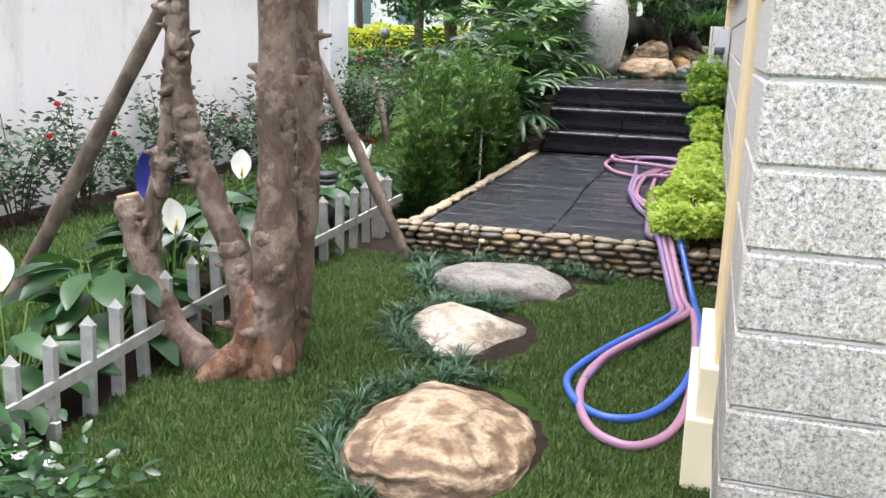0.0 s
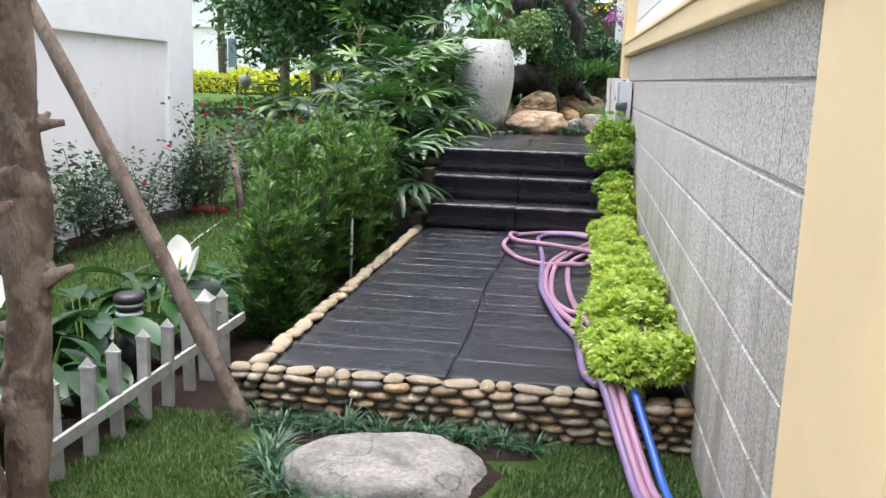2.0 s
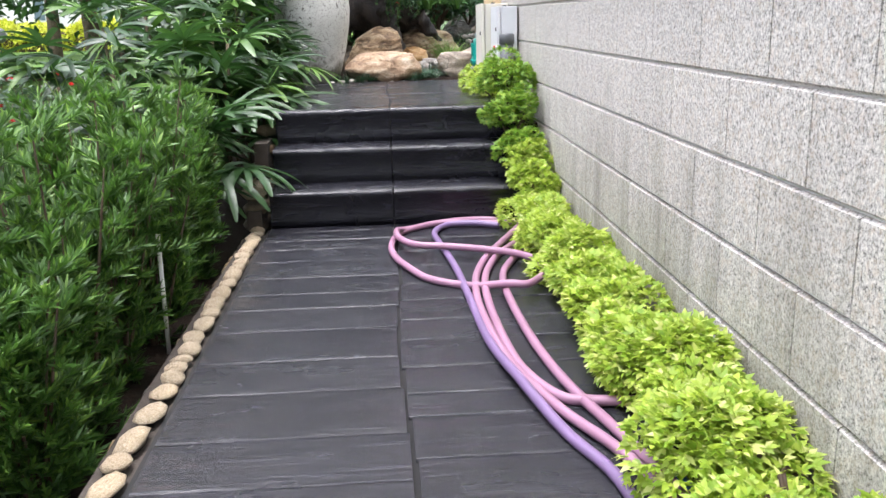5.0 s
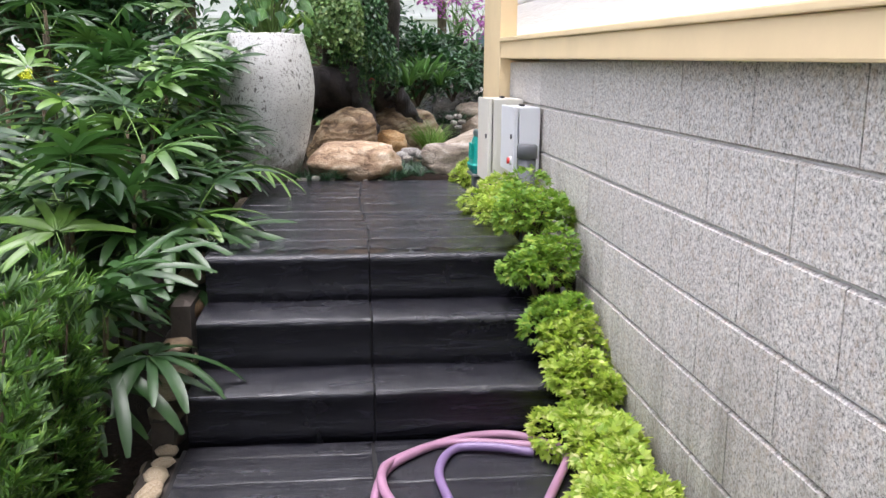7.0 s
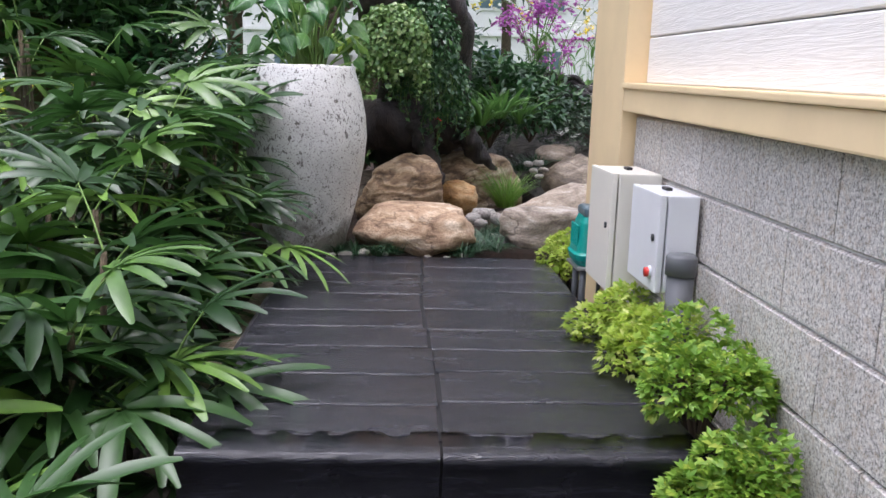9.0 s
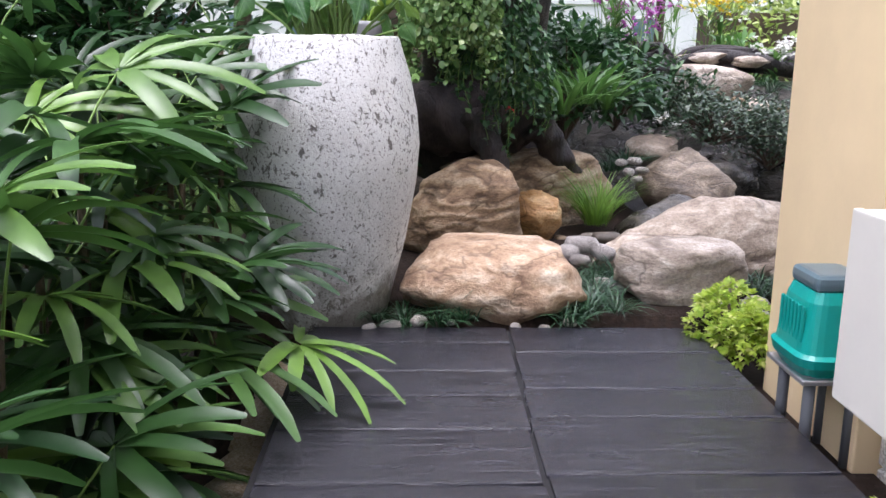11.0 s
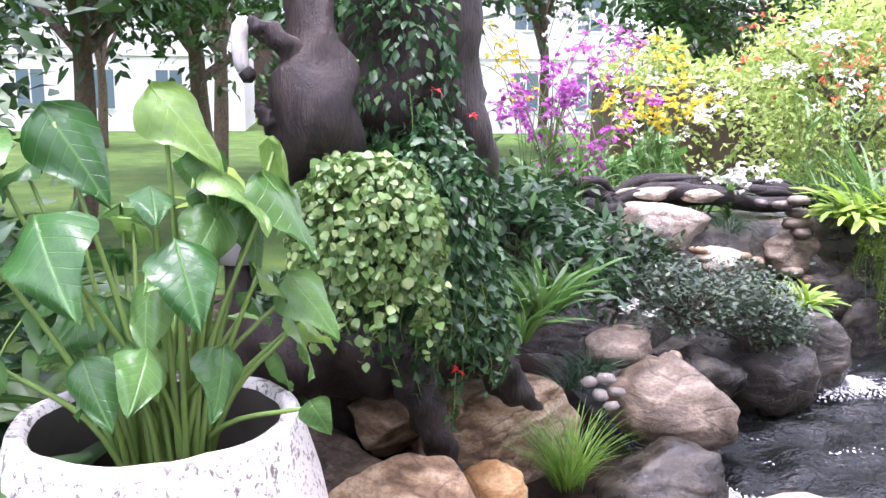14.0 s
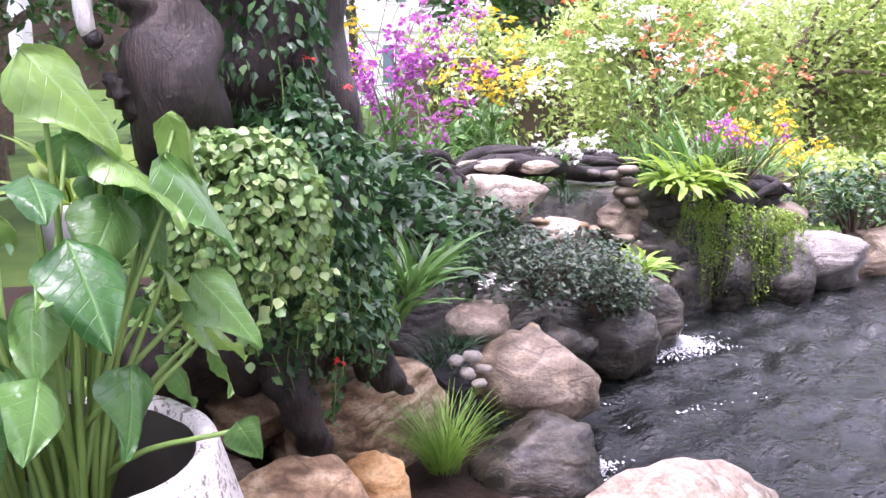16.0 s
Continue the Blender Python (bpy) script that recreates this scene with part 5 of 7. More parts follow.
# roses along the white wall
def rose_bush(x, y, h, seed, blooms):
    rg = np.random.default_rng(seed)
    z = float(ground_z(x, y))
    ob = thing("rose_bush", x, y, z, label="straggly rose bush with small dark leaves and red blooms", category="shrub", group="roses along the white wall")
    stems, locs, dirs, tips = [], [], [], []
    for k in range(9):
        d = rand_dirs(rg, 1, 0.5, 0.95)[0]
        top = np.array([d[0] * 0.35, d[1] * 0.5, h * rg.uniform(0.65, 1.1)])
        path = smooth_path([(d[0] * 0.04, d[1] * 0.06, 0), tuple(top * np.array([0.4, 0.4, 0.55])), tuple(top)], 9)
        stems.append(tube_arrays(path, np.linspace(0.006, 0.003, 9), 5, False))
        tips.append(top)
        for i in range(2, 9):
            for _ in range(9):
                locs.append(path[i] + rg.normal(0, 0.055, 3))
                dirs.append(rand_dirs(rg, 1, -0.5, 0.6)[0])
    n = len(locs)
    v, q = scatter(leaf_strip(0.052, 0.03, 2, 0.4, 0.2), turns(np.array(dirs), rg.uniform(-1, 1, n), rg.uniform(0.7, 1.3, n)), np.array(locs))
    link_mesh("foliage", mesh_np("foliage", v, q), M_ROSELEAF, ob)
    sv, sq, st = join_arrays(stems)
    link_mesh("branchwork", mesh_np("branchwork", sv, sq, st), M_STALK_DARK, ob)
    for k in range(blooms):
        p = tips[k] + np.array([0, 0, 0.01])
        m = 16
        v, q = scatter(leaf_strip(0.035, 0.035, 3, -0.9, 0.3, "round"), turns(rand_dirs(rg, m, 0.0, 0.9), np.zeros(m), rg.uniform(0.7, 1.1, m)), np.tile(p, (m, 1)))
        link_mesh("bloom", mesh_np("bloom", v, q), M_PETAL_RED, ob, "red rose bloom")


for k in range(15):
    rose_bush(-2.95 + 0.06 * math.sin(k * 1.7), 2.2 + k * 0.52, 0.62 + 0.12 * math.sin(k * 2.3), 120 + k, 1 + k % 2)
rose_bush(-2.66, 8.75, 0.95, 143, 5)
rose_bush(-2.95, 10.1, 0.85, 141, 4)
rose_bush(-2.75, 10.6, 0.8, 142, 4)

# small white-flowering shrub at the fence's end
def white_shrub(x, y, seed):
    rg = np.random.default_rng(seed)
    z = float(ground_z(x, y))
    ob = thing("flowering_shrub", x, y, z, label="small green shrub with clusters of white flowers", category="shrub")
    n = 420
    loc = rg.normal(0, 1, (n, 3)) * np.array([0.12, 0.12, 0.07]) + np.array([0, 0, 0.12])
    loc[:, 2] = np.abs(loc[:, 2])
    v, q = scatter(leaf_strip(0.06, 0.026, 3, 0.4, 0.2), turns(rand_dirs(rg, n, -0.3, 0.8), rg.uniform(-1, 1, n), rg.uniform(0.7, 1.2, n)), loc)
    link_mesh("foliage", mesh_np("foliage", v, q), M_LILY, ob)
    m = 90
    c = rg.normal(0, 1, (m // 5, 3)) * np.array([0.1, 0.1, 0.03]) + np.array([0, 0, 0.23])
    v, q = scatter(leaf_strip(0.018, 0.015, 2, 0.3, 0.1, "round"), turns(rand_dirs(rg, m, 0.1, 0.8), rg.uniform(-1, 1, m), np.ones(m)), np.repeat(c, 5, 0))
    link_mesh("blossom", mesh_np("blossom", v, q), M_PETAL_WHITE, ob, "white blossom")


white_shrub(-0.62, 1.12, 31)
white_shrub(-0.85, 1.05, 32)

# mondo grass round the stones
def tuft_mesh(name, n, length, width, seed, spread=0.05, lean=0.9, rows=4):
    rg = np.random.default_rng(seed)
    a = rg.uniform(0, 2 * np.pi, n)
    l = rg.uniform(0.15, lean, n)
    d = np.stack([np.cos(a) * l, np.sin(a) * l, np.ones(n)], 1)
    loc = np.stack([np.cos(a), np.sin(a), 0 * a], 1) * (rg.uniform(0, 1, n) * spread)[:, None]
    m = turns(d, rg.uniform(-0.6, 0.6, n), rg.uniform(0.6, 1.2, n))
    v, q = scatter(leaf_strip(length, width, rows, 1.5, 0.3, "blade"), m, loc)
    return mesh_np(name, v, q)


MONDO = [tuft_mesh("mondo_grass", 55, 0.15, 0.006, 50 + k, 0.045) for k in range(4)]
for me in MONDO:
    me.materials.append(M_MONDO)


def mondo(x, y, z=None, s=1.0, k=0, label="dark green tuft of mondo grass in bare soil"):
    z = float(ground_z(x, y)) if z is None else z
    ob = link_mesh("mondo_grass", MONDO[k % 4], None, m=pose(x, y, z, 0, 0, k * 67) @ Matrix.Scale(s, 4))
    tagged(ob, label, "grass tuft", "mondo grass tufts")


rg = np.random.default_rng(9)
kk = 0
for x in np.arange(-0.42, 0.72, 0.095):
    mondo(x + rg.uniform(-0.02, 0.02), 3.86 + rg.uniform(-0.03, 0.02), None, rg.uniform(0.8, 1.05), kk)
    kk += 1
for cx, cy, a, b in STONES_IN_LAWN:
    for ang in np.linspace(0, 2 * np.pi, 22, endpoint=False):
        side = math.cos(ang)
        if cy > 3.4 and math.sin(ang) > 0.3:
            continue
        if side > 0.35:
            continue
        if cy < 2.5 and math.sin(ang) < -0.5 and side > -0.3:
            continue
        mondo(cx + (a + 0.035) * math.cos(ang) + rg.uniform(-0.02, 0.02), cy + (b + 0.03) * math.sin(ang) + rg.uniform(-0.02, 0.02), None, rg.uniform(0.7, 1.0), kk)
        kk += 1


# bare soil round the stones: low mounds on the lawn
def soil_patch(x, y, a, b, seed):
    n, rings = 40, 5
    V, q = [(0, 0, 0.004)], []
    for r in range(1, rings + 1):
        for j in range(n):
            t = 2 * math.pi * j / n
            k = r / rings * (1 + 0.12 * noise.noise(Vector((math.cos(t) * 2, math.sin(t) * 2, seed))))
            px, py = x + a * k * math.cos(t), y + b * k * math.sin(t)
            V.append((px - x, py - y, float(ground_z(px, py)) - float(ground_z(x, y)) + 0.004 * (1 - (r / rings) ** 3) + 0.006 * noise.noise(Vector((px * 20, py * 20, 0))) - (0.01 if r == rings else 0)))
    tris = [(0, 1 + j, 1 + (j + 1) % n) for j in range(n)]
    for r in range(rings - 1):
        for j in range(n):
            a0, b0 = 1 + r * n + j, 1 + r * n + (j + 1) % n
            q.append((a0, a0 + n, b0 + n, b0))
    ob = link_mesh("soil_patch", mesh_np("soil_patch", V, q, tris), M_SOIL, m=pose(x, y, float(ground_z(x, y))))
    tagged(ob, "patch of reddish bare soil round the stepping stones", "soil", kind="structure")


for k, (cx, cy, a, b) in enumerate(STONES_IN_LAWN):
    soil_patch(cx, cy, a + 0.07, b + 0.07, k)
soil_patch(0.15, 3.82, 0.62, 0.14, 7)

# hoses
def hose(points, r, material, label, category="hose"):
    pts = [(x, y, float(ground_z(x, y)) + 0.02 + max(0.0, z + 0.03)) if z < 0.02 else (x, y, z) for x, y, z in points]
    p = smooth_path(pts, len(points) * 9)
    ob = tube("garden_hose", p, r, material, None, 10)
    tagged(ob, label, category, "hoses lying on the path and lawn")


DZ, LZ, HR = DECK_Z + 0.017, -0.03, 0.0165
COIL = [(1.03, 7.36), (0.96, 7.44), (0.82, 7.56), (0.68, 7.57), (0.56, 7.53), (0.44, 7.45), (0.32, 7.31), (0.27, 7.08), (0.28, 6.83), (0.36, 6.56), (0.44, 6.40), (0.60, 6.29), (0.74, 6.19), (0.81, 6.17), (0.87, 6.24), (0.92, 6.34), (0.93, 6.46), (0.90, 6.58), (0.83, 6.68), (0.68, 6.78), (0.53, 6.85), (0.38, 6.91), (0.31, 7.05), (0.30, 7.22), (0.36, 7.39), (0.54, 7.51), (0.75, 7.49), (0.93, 7.42), (1.0, 7.23), (0.91, 7.04), (0.78, 6.80), (0.70, 6.56), (0.66, 6.35), (0.64, 6.03), (0.645, 5.60), (0.67, 5.34), (0.74, 5.14), (0.82, 5.10), (0.95, 5.08)]
hose([(x, y, DZ + (0.034 if 11 < k < 24 else 0.0)) for k, (x, y) in enumerate(COIL)], HR, M_HOSE, "mauve garden hose coiled on the dark path")
hose([(0.86, 7.40, DZ), (0.72, 7.44, DZ + 0.01), (0.58, 7.46, DZ), (0.50, 7.29, DZ), (0.51, 7.06, DZ), (0.54, 6.75, DZ), (0.56, 6.46, DZ), (0.57, 6.16, DZ), (0.59, 5.63, DZ), (0.64, 5.22, DZ + 0.02), (0.71, 4.91, DZ), (0.78, 4.68, DZ), (0.80, 4.45, DZ), (0.82, 4.17, DZ), (0.86, 4.03, DZ + 0.01), (0.885, 3.96, DZ + 0.03), (0.94, 3.80, 0.165), (0.99, 3.62, 0.065), (1.01, 3.4, LZ), (0.95, 3.12, LZ), (0.78, 2.77, LZ - 0.01), (0.72, 2.53, LZ - 0.02)], HR, M_HOSE_VIOLET, "violet garden hose running down from the path to the lawn")
hose([(1.01, 7.43, DZ + 0.02), (0.96, 7.30, DZ + 0.02), (0.82, 7.02, DZ), (0.73, 6.80, DZ), (0.66, 6.57, DZ), (0.62, 6.35, DZ), (0.60, 6.0, DZ), (0.63, 5.45, DZ), (0.72, 5.07, DZ), (0.82, 4.81, DZ), (0.875, 4.59, DZ), (0.895, 4.27, DZ), (0.90, 4.05, DZ + 0.02), (0.91, 3.96, DZ + 0.03), (0.965, 3.80, 0.165), (1.015, 3.62, 0.065), (1.04, 3.4, LZ), (0.97, 3.15, LZ)], HR, M_HOSE, "mauve garden hose running off the path")
hose([(1.07, 7.29, DZ + 0.02), (0.99, 7.11, DZ), (0.90, 6.86, DZ), (0.81, 6.64, DZ), (0.75, 6.44, DZ), (0.73, 6.14, DZ), (0.74, 5.65, DZ), (0.78, 5.24, DZ), (0.86, 4.85, DZ), (0.915, 4.54, DZ), (0.935, 4.23, DZ), (0.94, 3.99, DZ + 0.03), (0.995, 3.80, 0.165), (1.045, 3.62, 0.065), (1.07, 3.4, LZ), (0.94, 3.07, LZ + 0.02), (0.78, 2.77, LZ + 0.01), (0.72, 2.53, LZ - 0.01), (0.74, 2.32, LZ - 0.03), (0.81, 2.16, LZ - 0.04), (0.93, 2.1, LZ - 0.04), (1.03, 2.18, LZ - 0.04), (1.09, 2.36, LZ - 0.03), (1.115, 2.69, LZ - 0.01), (1.11, 3.22, LZ), (1.09, 3.45, LZ)], HR, M_HOSE, "mauve garden hose looped on the lawn")
hose([(0.92, 4.8, DZ), (0.95, 4.33, DZ), (0.97, 4.08, DZ + 0.01), (0.99, 3.97, DZ + 0.03), (1.045, 3.80, 0.165), (1.09, 3.62, 0.065), (1.12, 3.35, LZ), (1.135, 3.0, LZ), (1.08, 2.58, LZ - 0.01), (0.98, 2.34, LZ - 0.02), (0.85, 2.27, LZ - 0.02), (0.73, 2.34, LZ - 0.02), (0.66, 2.51, LZ - 0.01), (0.69, 2.67, LZ), (0.79, 2.86, LZ + 0.02), (0.93, 3.13, LZ + 0.02), (1.02, 3.4, LZ)], HR * 0.95, M_HOSE_BLUE, "bright blue garden hose looped on the lawn")

# ---- planting beside the path ----
def fine_shrub(x, y, z, h, r, seed, n=4200):
    """An upright shrub of many narrow leaves on sprays."""
    rg = np.random.default_rng(seed)
    ob = thing("podocarpus_shrub", x, y, z, label="upright bushy shrub of fine narrow green leaves", category="shrub", group="shrubs edging the path")
    stems, locs, dirs = [], [], []
    for k in range(16):
        a = rg.uniform(0, 2 * np.pi)
        o = np.array([math.cos(a), math.sin(a), 0])
        top = o * r * rg.uniform(0.25, 0.95) + np.array([0, 0, h * rg.uniform(0.6, 1.05)])
        path = smooth_path([tuple(o * 0.04), tuple(top * np.array([0.55, 0.55, 0.5])), tuple(top)], 14)
        stems.append(tube_arrays(path, np.linspace(0.008, 0.003, 14), 5, False))
        for i in range(1, 14):
            for s in range(2):
                d = rand_dirs(rg, 1, 0.0, 0.9)[0]
                L = rg.uniform(0.07, 0.17)
                m = n // (16 * 26)
                u = rg.uniform(0.15, 1.0, m)
                p = path[i] + d[None] * (u * L)[:, None]
                locs.append(p)
                dirs.append(d[None] * 0.9 + np.array([0, 0, 0.35]) + rand_dirs(rg, m, -0.4, 1.0) * 0.75)
    locs, dirs = np.concatenate(locs), np.concatenate(dirs)
    k = len(locs)
    v, q = scatter(leaf_strip(0.05, 0.0085, 2, 0.3, 0.1), turns(dirs, rg.uniform(-1, 1, k), rg.uniform(0.7, 1.25, k)), locs)
    link_mesh("foliage", mesh_np("foliage", v, q), M_YEW, ob)
    sv, sq, st = join_arrays(stems)
    link_mesh("branchwork", mesh_np("branchwork", sv, sq, st), M_STALK_DARK, ob)


for k, (x, y, h, r) in enumerate([(-0.76, 5.05, 0.82, 0.2), (-0.76, 5.45, 1.0, 0.24), (-0.80, 5.9, 1.1, 0.26), (-0.76, 6.35, 1.1, 0.27), (-0.82, 6.8, 1.1, 0.27), (-0.80, 7.25, 0.95, 0.25)]):
    fine_shrub(x, y, 0.0, h, r, 200 + k, 16000)
for x, y, h in ((-0.79, 5.0, 0.58), (-0.66, 6.2, 0.5)):
    ob = tube("stake", [(0, 0, 0), (0.004, 0.004, h)], 0.009, M_WHITE, None, 8, m=pose(x, y, 0.05))
    tagged(ob, "thin white plastic plant stake", "stake")


# lady palms: fan leaves of blunt fingers on thin canes
def fan_mesh(fingers, length, seed):
    rg = np.random.default_rng(seed)
    items = []
    span = radians(rg.uniform(170, 230))
    for i in range(fingers):
        a = -span / 2 + span * i / (fingers - 1) + rg.uniform(-0.06, 0.06)
        L = length * (1 - 0.22 * abs(a) / (span / 2)) * rg.uniform(0.9, 1.08)
        v, q = leaf_strip(L, 0.040 * rg.uniform(0.75, 1.2), 6, rg.uniform(0.35, 0.95), 0.4, "strap")
        v = v + np.array([0, 0.012, 0])
        c, s = math.cos(a), math.sin(a)
        lift = rg.uniform(-0.05, 0.18)
        v = v @ np.array([[1, 0, 0], [0, math.cos(lift), -math.sin(lift)], [0, math.sin(lift), math.cos(lift)]]).T
        v = v @ np.array([[c, -s, 0], [s, c, 0], [0, 0, 1]]).T
        items.append((v, q, None))
    v, q, _ = join_arrays(items)
    me = mesh_np("fan_leaf", v, q)
    me.materials.append(M_PALM)
    return me


FANS = [fan_mesh(f, L, 300 + k) for k, (f, L) in enumerate(((8, 0.31), (9, 0.34), (10, 0.32), (7, 0.34), (9, 0.29)))]


def lady_palm(x, y, z, canes, h, spread, seed):
    rg = np.random.default_rng(seed)
    ob = thing("lady_palm", x, y, z, label="clump of lady palm with glossy dark green fan leaves", category="palm", group="lady palms beside the steps")
    stalks = []
    for c in range(canes):
        a = 2 * np.pi * c / canes + rg.uniform(-0.4, 0.4)
        o = np.array([math.cos(a), math.sin(a), 0])
        H = h * rg.uniform(0.55, 1.0)
        rad = spread * rg.uniform(0.2, 1.0)
        p0, p1 = o * rad * 0.6, o * rad + np.array([0, 0, H])
        tube("cane", smooth_path([tuple(p0), tuple((p0 + p1) / 2 + o * 0.02), tuple(p1)], 7), 0.011, M_CANE, ob, 7)
        for k in range(4):
            b = a + k * 2.4 + rg.uniform(-0.3, 0.3)
            d = np.array([math.cos(b), math.sin(b), 0])
            up = rg.uniform(0.15, 0.9) if k < 2 else 1.5
            at = p1 - np.array([0, 0, 0.11 * (3 - k) * H])
            pet = d + np.array([0, 0, up])
            pet = pet / np.linalg.norm(pet) * rg.uniform(0.16, 0.30)
            end = at + pet
            stalks.append(tube_arrays([at, at + pet * 0.5 + np.array([0, 0, 0.015]), end], [0.004, 0.0035, 0.003], 5, False))
            tilt = math.degrees(math.atan2(pet[2], math.hypot(pet[0], pet[1]))) - rg.uniform(15, 45)
            m = Matrix.Translation(end) @ pose(0, 0, 0, 0, 0, math.degrees(b) - 90) @ pose(0, 0, 0, tilt, rg.uniform(-18, 18), 0) @ Matrix.Scale(rg.uniform(0.9, 1.2), 4)
            link_mesh("fan_leaf", FANS[int(rg.integers(0, 5))], None, ob, m=m)
    sv, sq, st = join_arrays(stalks)
    link_mesh("stalkwork", mesh_np("stalkwork", sv, sq, st), M_STEM, ob)


for k, (x, y, z, c, h, s) in enumerate([(-0.90, 7.75, 0.1, 6, 0.75, 0.22), (-0.85, 8.55, 0.3, 7, 0.95, 0.28), (-1.05, 9.3, 0.45, 7, 0.9, 0.26), (-1.0, 10.0, 0.6, 8, 1.0, 0.32), (-1.0, 10.75, 0.7, 8, 1.15, 0.32), (-1.55, 9.6, 0.3, 7, 1.2, 0.35), (-1.6, 10.8, 0.5, 7, 1.5, 0.4), (-0.85, 11.6, 0.8, 6, 1.1, 0.25), (-1.6, 8.3, 0.1, 6, 1.0, 0.3), (-0.86, 9.45, 0.48, 6, 0.36, 0.16), (-0.74, 10.15, 0.62, 6, 0.45, 0.16), (-0.68, 8.65, 0.42, 5, 0.5, 0.16)]):
    lady_palm(x, y, z, c, h, s, 400 + k)


# golden shrubs along the house wall
def lobed_leaf(size):
    items = []
    for a, L in ((0, 1.0), (0.75, 0.8), (-0.75, 0.8)):
        v, q = leaf_strip(size * L, size * 0.42, 2, 0.5, 0.25, "lance")
        c, s = math.cos(a), math.sin(a)
        items.append((v @ np.array([[c, -s, 0], [s, c, 0], [0, 0, 1]]).T, q, None))
    v, q, _ = join_arrays(items)
    return v, q


def golden_shrub(x, y, z, rx, ry, rz, seed, material, label, n=1100, size=0.029):
    rg = np.random.default_rng(seed)
    ob = thing("golden_shrub", x, y, z, label=label, category="shrub", group="shrubs along the house wall")
    stems = [tube_arrays(smooth_path([(0, 0, -0.05), tuple(d * 0.4 * np.array([rx, ry, rz]) + np.array([0, 0, rz * 0.5])), tuple(d * 0.8 * np.array([rx, ry, rz]) + np.array([0, 0, rz]))], 6), 0.006, 5, False) for d in rand_dirs(rg, 9, 0.2, 0.9)]
    clumps = 9
    c = rand_dirs(rg, clumps, -0.3, 1.0) * np.array([rx, ry, rz]) * rg.uniform(0.45, 0.8, clumps)[:, None]
    w = rg.uniform(0.32, 0.55, clumps)
    i = rg.integers(0, clumps, n)
    d = rand_dirs(rg, n, -0.55, 1.0)
    loc = c[i] * 1.15 + d * np.array([rx, ry, rz]) * (1.25 * w[i] * rg.uniform(0.6, 1.0, n) ** 0.5)[:, None] + np.array([0, 0, rz])
    m = turns(d + rand_dirs(rg, n, -0.3, 0.6) * 0.8, rg.uniform(-0.8, 0.8, n), rg.uniform(0.7, 1.3, n))
    v, q = scatter(lobed_leaf(size), m, loc)
    link_mesh("foliage", mesh_np("foliage", v, q), material, ob)
    sv, sq, st = join_arrays(stems)
    link_mesh("branchwork", mesh_np("branchwork", sv, sq, st), M_STALK_DARK, ob)


GL = "low golden-green variegated shrub against the house wall"
for k, y in enumerate(np.arange(4.32, 7.6, 0.36)):
    golden_shrub(1.05 - 0.02 * (k % 2), float(y) - 0.1, 0.17, 0.175 - 0.006 * k, 0.25, 0.155 - 0.004 * k, 500 + k, M_GOLD, GL, 2000, 0.034)
for k, (x, y, z, r, mat) in enumerate([(1.10, 7.56, 0.30, 0.13, M_GOLD), (1.08, 7.74, 0.38, 0.135, M_GOLD), (1.07, 7.88, 0.45, 0.14, M_GOLD_GREEN), (1.03, 8.08, 0.62, 0.15, M_GOLD_GREEN), (1.04, 8.38, 0.80, 0.17, M_GOLD_GREEN), (1.06, 8.85, 0.74, 0.16, M_GOLD), (1.04, 9.25, 0.74, 0.15, M_GOLD), (1.15, 10.76, 0.70, 0.165, M_GOLD)]):
    golden_shrub(x, y, z, r, r, r * 0.95, 540 + k, mat, "bright green bushy shrub beside the steps" if mat is M_GOLD_GREEN else GL, 1300, 0.03)
tube_ob = tube("pipe", [(1.08, 7.62, 0.38), (1.10, 8.0, 0.72)], 0.011, M_METAL, None, 8)
tagged(tube_ob, "thin grey pipe leaning among the shrubs", "pipe")

# pipe stub with a cap
ob = thing("pipe_stub", 1.11, 8.84, 0.73, label="short dark grey capped pipe standing by the wall", category="pipe")
tube("pipe", [(0, 0, 0), (0, 0, 0.47)], 0.045, M_GREYPVC, ob, 20)
tube("cap", [(0, 0, 0.46), (0, 0, 0.52), (0, 0, 0.53)], [0.052, 0.052, 0.045], M_GREYPVC, ob, 20)


# electrical boxes on the wall
def electric_box(y0, y1, z0, z1, x0, material, label, button=False):
    ob = thing("electrical_box", 1.2, (y0 + y1) / 2, z0, label=label, category="electrical box", group="boxes on the house wall")
    w, h, d = y1 - y0, z1 - z0, 1.2 - x0
    part("body", bm_box(-d + 0.03, 0.0, -w / 2, w / 2, 0, h, 0.006), material, ob)
    door = part("door", bm_box(-d, -d + 0.024, -w / 2 - 0.002, w / 2 + 0.002, -0.002, h + 0.002, 0.005), material, ob)
    tube("lock", [(-d - 0.006, -w / 2 + 0.05, h * 0.55), (-d + 0.004, -w / 2 + 0.05, h * 0.55)], 0.013, M_BLACK, door, 12, "small black lock")
    part("hood", bm_box(-d * 0.45 - 0.012, -d * 0.45 + 0.012, -0.03, 0.03, h, h + 0.012, 0.004), M_BLACK, ob, "black cable gland")
    if button:
        tube("button", [(-d - 0.02, -w / 2 + 0.06, h * 0.18), (-d, -w / 2 + 0.06, h * 0.18)], 0.017, M_RED, door, 14, "red push button")
        tube("button_collar", [(-d - 0.008, -w / 2 + 0.06, h * 0.18), (-d + 0.002, -w / 2 + 0.06, h * 0.18)], 0.023, M_STEELBAND, door, 14)


